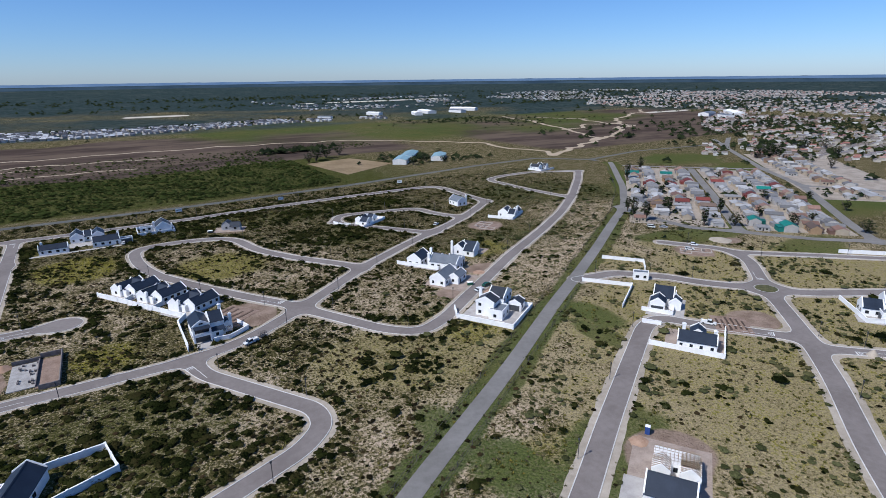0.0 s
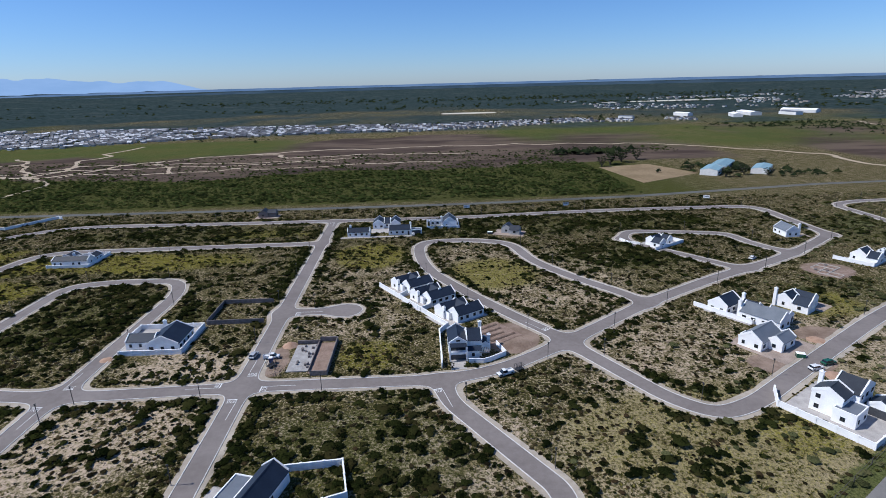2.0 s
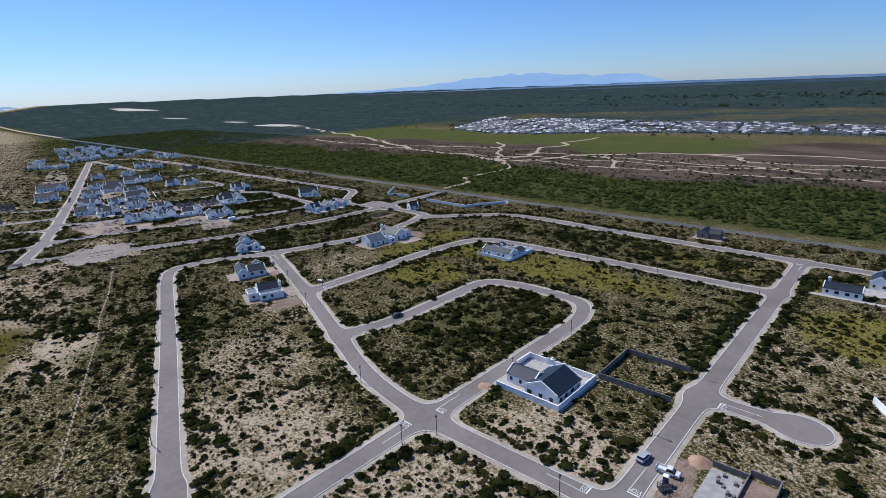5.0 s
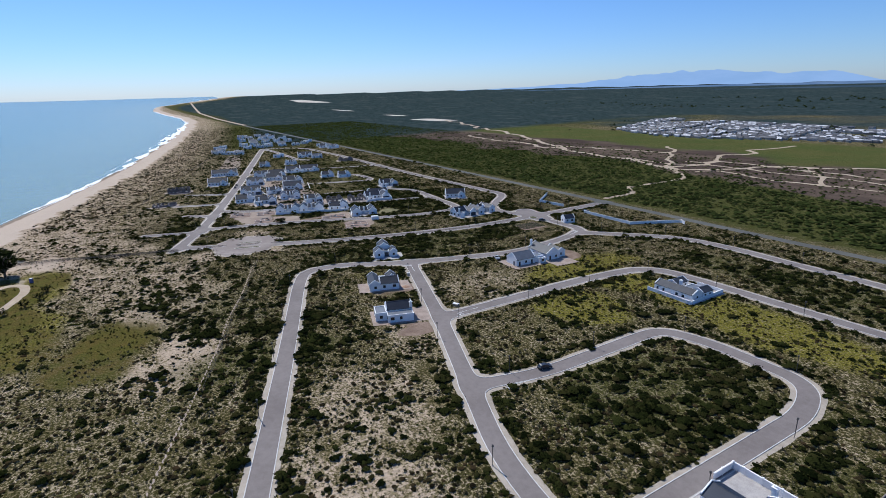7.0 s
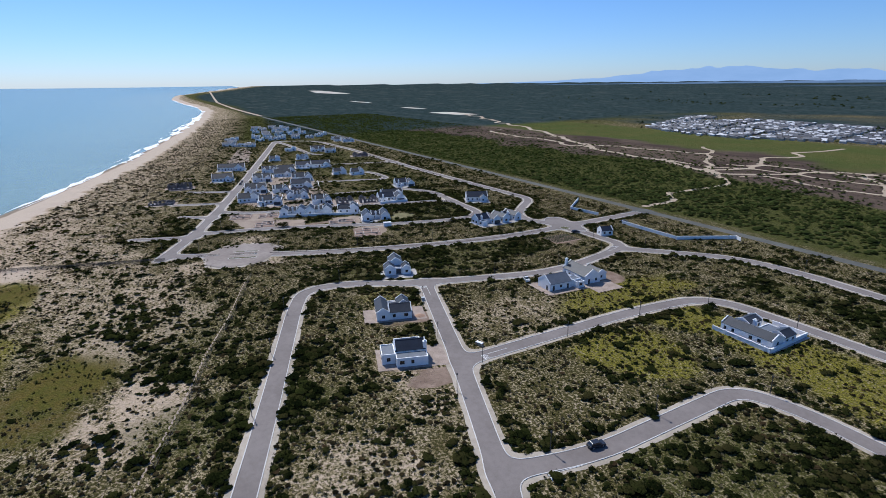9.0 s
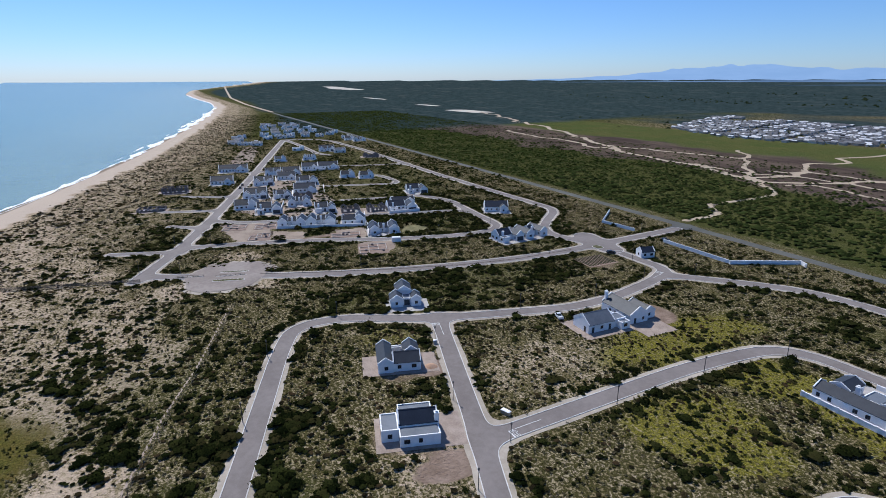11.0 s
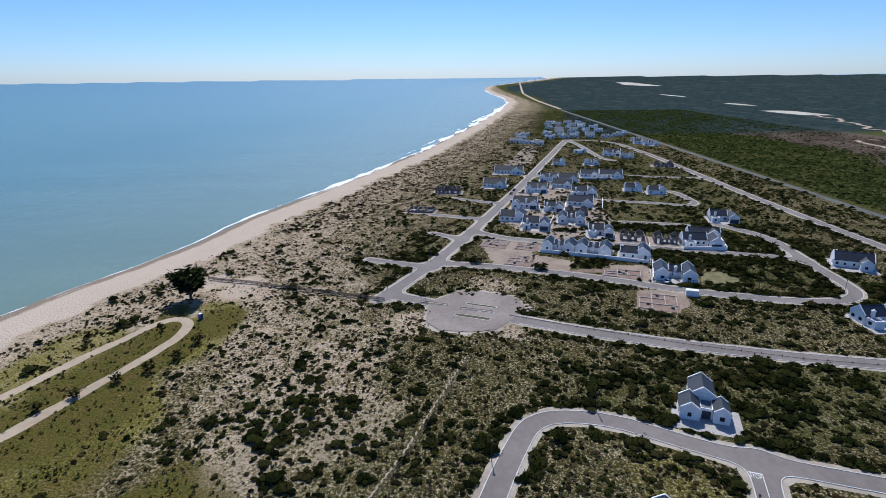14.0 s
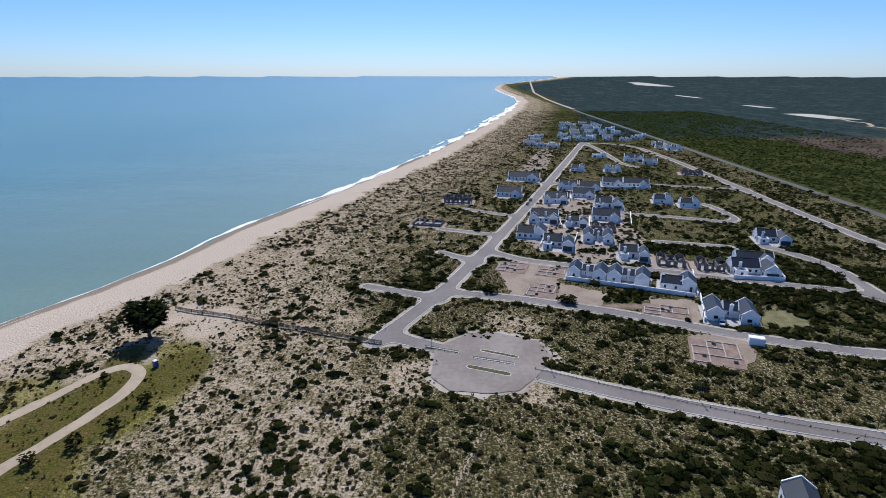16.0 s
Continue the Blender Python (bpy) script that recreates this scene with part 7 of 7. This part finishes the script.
for s, o in spots:
    at = START + ALONG * (s + rnd.uniform(-1.5, 1.5)) + ACROSS * (o + rnd.uniform(-1.2, 1.2))
    if network(at[:1], at[1:], TAR_ROADS)[0] < 5.5 or rnd.random() < 0.06:
        continue
    m_scale = Matrix.Diagonal((rnd.uniform(0.8, 1.2), rnd.uniform(0.8, 1.15), rnd.uniform(0.85, 1.15), 1))
    kind = rnd.choices(range(8), (1.7, 3, 6, 4, 1.6, 4, 6, 0.7))[0]
    m = local(at, TOWN_ANGLE + (0 if o in (10.5, 39, -25, -51) else 180) + rnd.choice((0, 0, 0, 90, 90)) + rnd.uniform(-4, 4)) @ m_scale
    if KINDS[kind].get("used"):
        copy_thing(KINDS[kind], m)
    else:
        KINDS[kind].matrix_world = m
        KINDS[kind]["used"] = 1
    CLEAR.append((at[0], at[1], 6, 5, TOWN_ANGLE))
for ob in KINDS:
    if ob.get("used"):
        del ob["used"]
run_wall("long white wall at the edge of the town green", (226, 86, 238, 74, 262, 48), 1.8, pier=0)
M["yard"] = plain("trodden_town_yards", (0.24, 0.2, 0.155), (0.38, 0.33, 0.27), 0.12, 0.95, coords="world")


def quad_sheet(name, label, corners, material, z, category, kind="structure"):
    n = 12
    a, b, c, d = [np.array(p, float) for p in corners]
    verts, faces = [], []
    for i in range(n + 1):
        for j in range(n + 1):
            p = (a * (1 - i / n) + b * i / n) * (1 - j / n) + (d * (1 - i / n) + c * i / n) * j / n
            verts.append((p[0], p[1], float(ground_z(np.array(p[0]), np.array(p[1]))) + z))
    faces = [(i * (n + 1) + j, (i + 1) * (n + 1) + j, (i + 1) * (n + 1) + j + 1, i * (n + 1) + j + 1) for i in range(n) for j in range(n)]
    return tagged(mesh_object(name, verts, faces, material), label, category, kind=kind)


def strip(s0, s1, o0, o1):
    return [START + ALONG * s + ACROSS * o for s, o in ((s0, o0), (s1, o0), (s1, o1), (s0, o1))]


quad_sheet("pavement", "bare trodden yards between the town houses", strip(3, 214, 4.5, 58), M["yard"], 0.04, "yards")
quad_sheet("pavement", "bare trodden yards between the town houses", strip(3, 216, -58, -4.5), M["yard"], 0.04, "yards")
quad_sheet("pavement", "bare trodden yards between the town houses", strip(100, 335, -142, -66), M["yard"], 0.04, "yards")


def far_village(name, label, rows, roofs, walls, seed):
    """Many small far houses in rows, as one mesh. rows: (x, y, angle) arrays in metres."""
    rng = np.random.default_rng(seed)
    x, y, ang = rows
    n = len(x)
    w, d, h = rng.uniform(2.6, 4.4, n), rng.uniform(2.1, 3.1, n), rng.uniform(2.2, 3.0, n)
    shape = np.array([(-1, -1, 0), (1, -1, 0), (1, 1, 0), (-1, 1, 0), (-1, -1, 1), (1, -1, 1), (1, 1, 1), (-1, 1, 1), (-1, 0, 1.45), (1, 0, 1.45),
                      (-1.06, -1.1, 0.98), (1.06, -1.1, 0.98), (1.06, 0, 1.5), (-1.06, 0, 1.5), (1.06, 1.1, 0.98), (-1.06, 1.1, 0.98)])
    c, s = np.cos(ang)[:, None], np.sin(ang)[:, None]
    lx, ly = shape[None, :, 0] * w[:, None], shape[None, :, 1] * d[:, None]
    v = np.stack((lx * c - ly * s + x[:, None], lx * s + ly * c + y[:, None], shape[None, :, 2] * h[:, None] + ground_z(x, y)[:, None]), -1).reshape(-1, 3)
    faces = [(0, 1, 5, 4), (2, 3, 7, 6), (1, 2, 6, 9, 5), (3, 0, 4, 8, 7), (10, 11, 12, 13), (13, 12, 14, 15)]
    all_faces = [tuple(i + 16 * k for i in f) for k in range(n) for f in faces]
    ob = mesh_object(name, v, all_faces, walls)
    ob.data.materials.append(roofs)
    ob.data.polygons.foreach_set("material_index", np.tile((0, 0, 0, 0, 1, 1), n).astype(np.int32))
    return tagged(ob, label, "houses", kind="stuff")


def island_colours(name, stops, rough=0.6):
    n = Net(name)
    r = n.node("ShaderNodeValToRGB")
    r.color_ramp.interpolation = "CONSTANT"
    for k, c in enumerate(stops):
        e = r.color_ramp.elements[k] if k < 2 else r.color_ramp.elements.new(0.5)
        e.position, e.color = k / len(stops), (*c, 1)
    n.link(n.node("ShaderNodeNewGeometry").outputs["Random Per Island"], r.inputs[0])
    at = n.coords()
    return n.done(n.mix(n.ramp(n.noise(at, 0.4), 0.3, 0.7, 0, 0.35), r.outputs[0], (0.12, 0.11, 0.1)), rough)


M["village_roof"] = island_colours("settlement_roofs", [(0.05, 0.052, 0.06), (0.5, 0.51, 0.53), (0.16, 0.165, 0.18), (0.07, 0.075, 0.09), (0.26, 0.24, 0.22), (0.62, 0.62, 0.63), (0.2, 0.11, 0.085)])
M["village_wall"] = island_colours("settlement_walls", [(0.62, 0.6, 0.56), (0.44, 0.4, 0.35), (0.26, 0.22, 0.18), (0.55, 0.5, 0.42)], 0.9)
M["old_roof"] = island_colours("old_town_roofs", [(0.3, 0.13, 0.1), (0.38, 0.24, 0.19), (0.5, 0.48, 0.46), (0.2, 0.17, 0.15), (0.6, 0.58, 0.56), (0.22, 0.2, 0.2), (0.1, 0.1, 0.11)])


def between(x, lows, highs, y):
    return (y > np.interp(x, *lows)) & (y < np.interp(x, *highs))


gxv, gyv = np.meshgrid(np.arange(-880, 560, 9.0), np.arange(780, 1380, 13.5))
jr = np.random.default_rng(2)
vx, vy = (gxv + jr.normal(0, 1.4, gxv.shape)).ravel(), (gyv + jr.normal(0, 1.6, gxv.shape) + gxv * -0.12 + 20).ravel()
inside = between(vx, ((-880, -760, -660, -560, -400, -150, 42, 300, 560), (1200, 930, 880, 868, 950, 1010, 1000, 1095, 1060)), ((-880, -760, -645, -300, 50, 300, 560), (1260, 1230, 1220, 1190, 1140, 1190, 1120)), vy)
inside &= (field_noise(vx, vy, 120.0) > 0.3) & (np.abs(((vx + vy * 0.2) % 105) - 52) > 5)
west = vx < -60
far_village("settlement", "dense settlement of small grey-roofed houses", (vx[inside & west], vy[inside & west], jr.normal(0.0, 0.08, (inside & west).sum())), M["village_roof"], M["village_wall"], 3)
far_village("settlement", "settlement of small houses with mixed roofs", (vx[inside & ~west], vy[inside & ~west], jr.normal(0.5, 0.2, (inside & ~west).sum())), M["village_roof"], M["village_wall"], 4)
gxv, gyv = np.meshgrid(np.arange(560, 2500, 15.0), np.arange(150, 1500, 19.0))
vx, vy = (gxv + jr.normal(0, 2.5, gxv.shape)).ravel(), (gyv + jr.normal(0, 2.5, gxv.shape)).ravel()
bearing = (vy - 140) / (vx + 0.0)
inside = ((bearing < 0.5) | ((vx > 1250) & (bearing < 0.85))) & (bearing > -0.3) & ((vx + vy * 0.6) > 760) & (field_noise(vx, vy, 170.0) > 0.36) & (network(vx, vy, TAR_ROADS) > 9)
inside &= ~((vx < 760) & (bearing > 0.42)) & ((vx < 1100) | (jr.random(len(vx)) < 0.5))
far_village("town_quarter", "far town quarters with red and grey roofs", (vx[inside], vy[inside], jr.choice((0.7, 2.27), inside.sum())), M["old_roof"], M["village_wall"], 5)
vx, vy = jr.uniform(500, 2300, 1500), jr.uniform(1450, 2150, 1500)
inside = (field_noise(vx, vy, 200.0) > 0.45) & (vy - 900 > vx * 0.25)
far_village("town_quarter", "far white houses on the plain", (vx[inside], vy[inside], jr.choice((0.3, 1.87), inside.sum())), M["village_roof"], M["village_wall"], 6)


def shed(label, x, y, angle, w, d, h, roof):
    ob = thing("industrial_shed", local((x, y), angle), label, "shed")
    walls, slopes, ends, cap = gable_shapes(-w / 2, -d / 2, w / 2, d / 2, h, "x", 12)
    part("wall", walls, M["offwhite"], ob)
    for s in slopes:
        part("roof", s, roof, ob)
    for k in range(int(w / 6)):
        opening(ob, -w / 2 + 3 + k * 6, -d / 2, 2.0, "f", 2.4, 1.4)


M["sky_roof"] = sheet_roof("pale_teal_roof_sheet", (0.16, 0.26, 0.3), (0.24, 0.35, 0.39))
shed("long hall with pale teal roof", 262, 500, 52, 34, 14, 4.5, M["sky_roof"])
shed("long hall with pale teal roof", 283, 524, 52, 46, 14, 4.5, M["sky_roof"])
shed("long hall with pale teal roof", 306, 500, 52, 34, 13, 4.0, M["sky_roof"])
for k, (x, y, w) in enumerate(((1090, 700, 60), (1130, 660, 46), (1170, 690, 70), (1060, 640, 40), (640, 1140, 50), (690, 1180, 64), (760, 1150, 46), (560, 1200, 40), (820, 1210, 70), (420, 1150, 30))):
    shed("far white factory shed", x, y, 20 + 13 * k, w, w * 0.35, 6, M["white"] if k % 3 else M["greyroof"])
M["pitch"] = plain("worn_brown_pitch", (0.17, 0.12, 0.06), (0.27, 0.2, 0.11), 0.05, 0.95, coords="world")
quad_sheet("ground_patch", "bare brown sports field", ((186, 462), (250, 500), (228, 560), (176, 548)), M["pitch"], 0.08, "field")

# far trees
TR = np.random.default_rng(44)
CLUMPS = [leafy(TR, 4, 14) for k in range(5)]
M["leaf_tree"] = leaf_material("dark_tree_leaves", (0.010, 0.015, 0.008), (0.035, 0.045, 0.018), (0.022, 0.03, 0.012))
groups = []
for cx, cy, sx, sy, n, lo, hi in ((700, 860, 160, 110, 150, 2.0, 4.5), (400, 1180, 120, 60, 40, 3, 7), (-300, 1120, 300, 110, 46, 3, 7), (660, 290, 130, 90, 120, 3.0, 8.0), (390, 225, 90, 60, 150, 1.8, 4.2), (-500, 1010, 420, 120, 130, 2.5, 5.5), (900, 480, 260, 160, 420, 4, 9), (1600, 900, 500, 260, 320, 5, 10), (620, 940, 130, 60, 130, 2.5, 5), (60, 1120, 300, 40, 90, 3, 7),
                                  (-200, 1800, 900, 60, 60, 5, 10), (700, 1900, 700, 120, 120, 5, 11), (205, 648, 36, 9, 30, 6, 10), (278, 512, 46, 26, 40, 3.5, 7), (330, 480, 26, 10, 14, 3, 5), (150, 655, 60, 10, 16, 2, 3.5), (1300, 1400, 500, 90, 120, 5, 10),
                                  (-1400, 1900, 700, 120, 70, 4, 8), (700, 2350, 900, 160, 260, 6, 12), (1900, 1700, 600, 300, 220, 6, 12), (-500, 2500, 900, 200, 160, 6, 12)):
    groups.append((TR.normal(cx, sx * 0.55, n), TR.normal(cy, sy * 0.55, n), TR.uniform(lo, hi, n)))
x, y, s = (np.concatenate(c) for c in zip(*groups))
ok = open_ground(x, y)
scatter("far_trees", "dark far trees among the houses and fields", "trees", CLUMPS, x[ok], y[ok], s[ok] * 0.8, s[ok] * 1.15, M["leaf_tree"], TR)
for k, (x, y, h, w) in enumerate(((279, 226, 11, 4), (300, 214, 9, 5), (296, 208, 12, 4.5), (322, 190, 11, 5), (334, 172, 7, 6), (318, 246, 10, 5), (382, 196, 8, 7), (300, 180, 6, 5), (420, 330, 12, 6), (410, 180, 6, 6), (366, 262, 6, 6), (345, 250, 7, 6), (430, 260, 7, 6), (392, 150, 7, 7), (350, 150, 6, 5))):
    tree("dark green town garden tree", x, y, h, w, 70 + k, "leaf_tree", 40, 0.15)
for k, (x, y, h, w) in enumerate(((585, 296, 17, 24), (604, 312, 15, 18), (570, 305, 14, 16), (678, 310, 16, 15), (694, 298, 15, 13), (640, 262, 15, 12), (560, 232, 13, 10), (364, 298, 18, 6), (269, 213, 15, 6), (270, 205, 14, 7), (287, 178, 13, 5), (301, 168, 9, 10), (344, 120, 8, 10), (329, 150, 9, 8), (192, 563, 16, 20), (208, 577, 15, 18), (229, 592, 13, 15), (180, 552, 12, 12), (262, 478, 9, 11), (282, 486, 10, 12), (298, 478, 8, 10), (318, 520, 9, 12), (250, 515, 8, 9))):
    tree("broad dark tree of the town edge", x, y, h, w, 120 + k, "leaf_tree", 70, 0.12)

# ---- the far edge: hills and hazy plain ----


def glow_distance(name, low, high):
    """A backdrop colour of far land with haze put in, given off as glow."""
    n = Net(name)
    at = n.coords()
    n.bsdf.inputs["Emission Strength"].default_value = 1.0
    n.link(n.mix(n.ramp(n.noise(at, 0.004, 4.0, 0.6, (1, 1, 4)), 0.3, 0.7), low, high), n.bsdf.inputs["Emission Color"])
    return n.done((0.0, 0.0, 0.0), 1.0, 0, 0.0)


def ridge(name, label, material, r, yaw0, yaw1, height, base, seed, step=0.12):
    yaws = np.arange(yaw0, yaw1, step)
    k = (yaws - yaw0) / (yaw1 - yaw0)
    shape = height(k, yaws)
    verts = []
    for a, h in zip(np.radians(yaws), shape):
        x, y = CENTRE[0] - math.sin(a) * r, CENTRE[1] + math.cos(a) * r
        verts += [(x, y, base), (x, y, h), (x - math.sin(a) * 30, y + math.cos(a) * 30, base)]
    n = len(yaws)
    faces = [(3 * i, 3 * i + 3, 3 * i + 4, 3 * i + 1) for i in range(n - 1)] + [(3 * i + 1, 3 * i + 4, 3 * i + 5, 3 * i + 2) for i in range(n - 1)]
    return tagged(mesh_object(name, verts, faces, material), label, "hills", kind="structure")


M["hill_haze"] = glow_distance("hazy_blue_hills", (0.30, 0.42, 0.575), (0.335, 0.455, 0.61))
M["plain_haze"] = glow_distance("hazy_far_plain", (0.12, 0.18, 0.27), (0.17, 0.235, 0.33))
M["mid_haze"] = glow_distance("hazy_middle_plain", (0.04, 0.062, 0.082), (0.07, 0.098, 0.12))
wave = lambda yaws, size, seed: field_noise(yaws * 10, yaws * 0 + seed * 37.0, size)
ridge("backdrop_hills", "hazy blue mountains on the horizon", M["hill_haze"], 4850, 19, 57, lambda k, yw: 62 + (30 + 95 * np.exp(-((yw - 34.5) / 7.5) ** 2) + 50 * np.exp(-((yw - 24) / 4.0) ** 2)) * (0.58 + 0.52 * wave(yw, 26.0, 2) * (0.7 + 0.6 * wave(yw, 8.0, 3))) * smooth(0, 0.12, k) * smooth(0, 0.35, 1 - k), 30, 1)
# two standing strips add glowing haze bands over the plain's far edge
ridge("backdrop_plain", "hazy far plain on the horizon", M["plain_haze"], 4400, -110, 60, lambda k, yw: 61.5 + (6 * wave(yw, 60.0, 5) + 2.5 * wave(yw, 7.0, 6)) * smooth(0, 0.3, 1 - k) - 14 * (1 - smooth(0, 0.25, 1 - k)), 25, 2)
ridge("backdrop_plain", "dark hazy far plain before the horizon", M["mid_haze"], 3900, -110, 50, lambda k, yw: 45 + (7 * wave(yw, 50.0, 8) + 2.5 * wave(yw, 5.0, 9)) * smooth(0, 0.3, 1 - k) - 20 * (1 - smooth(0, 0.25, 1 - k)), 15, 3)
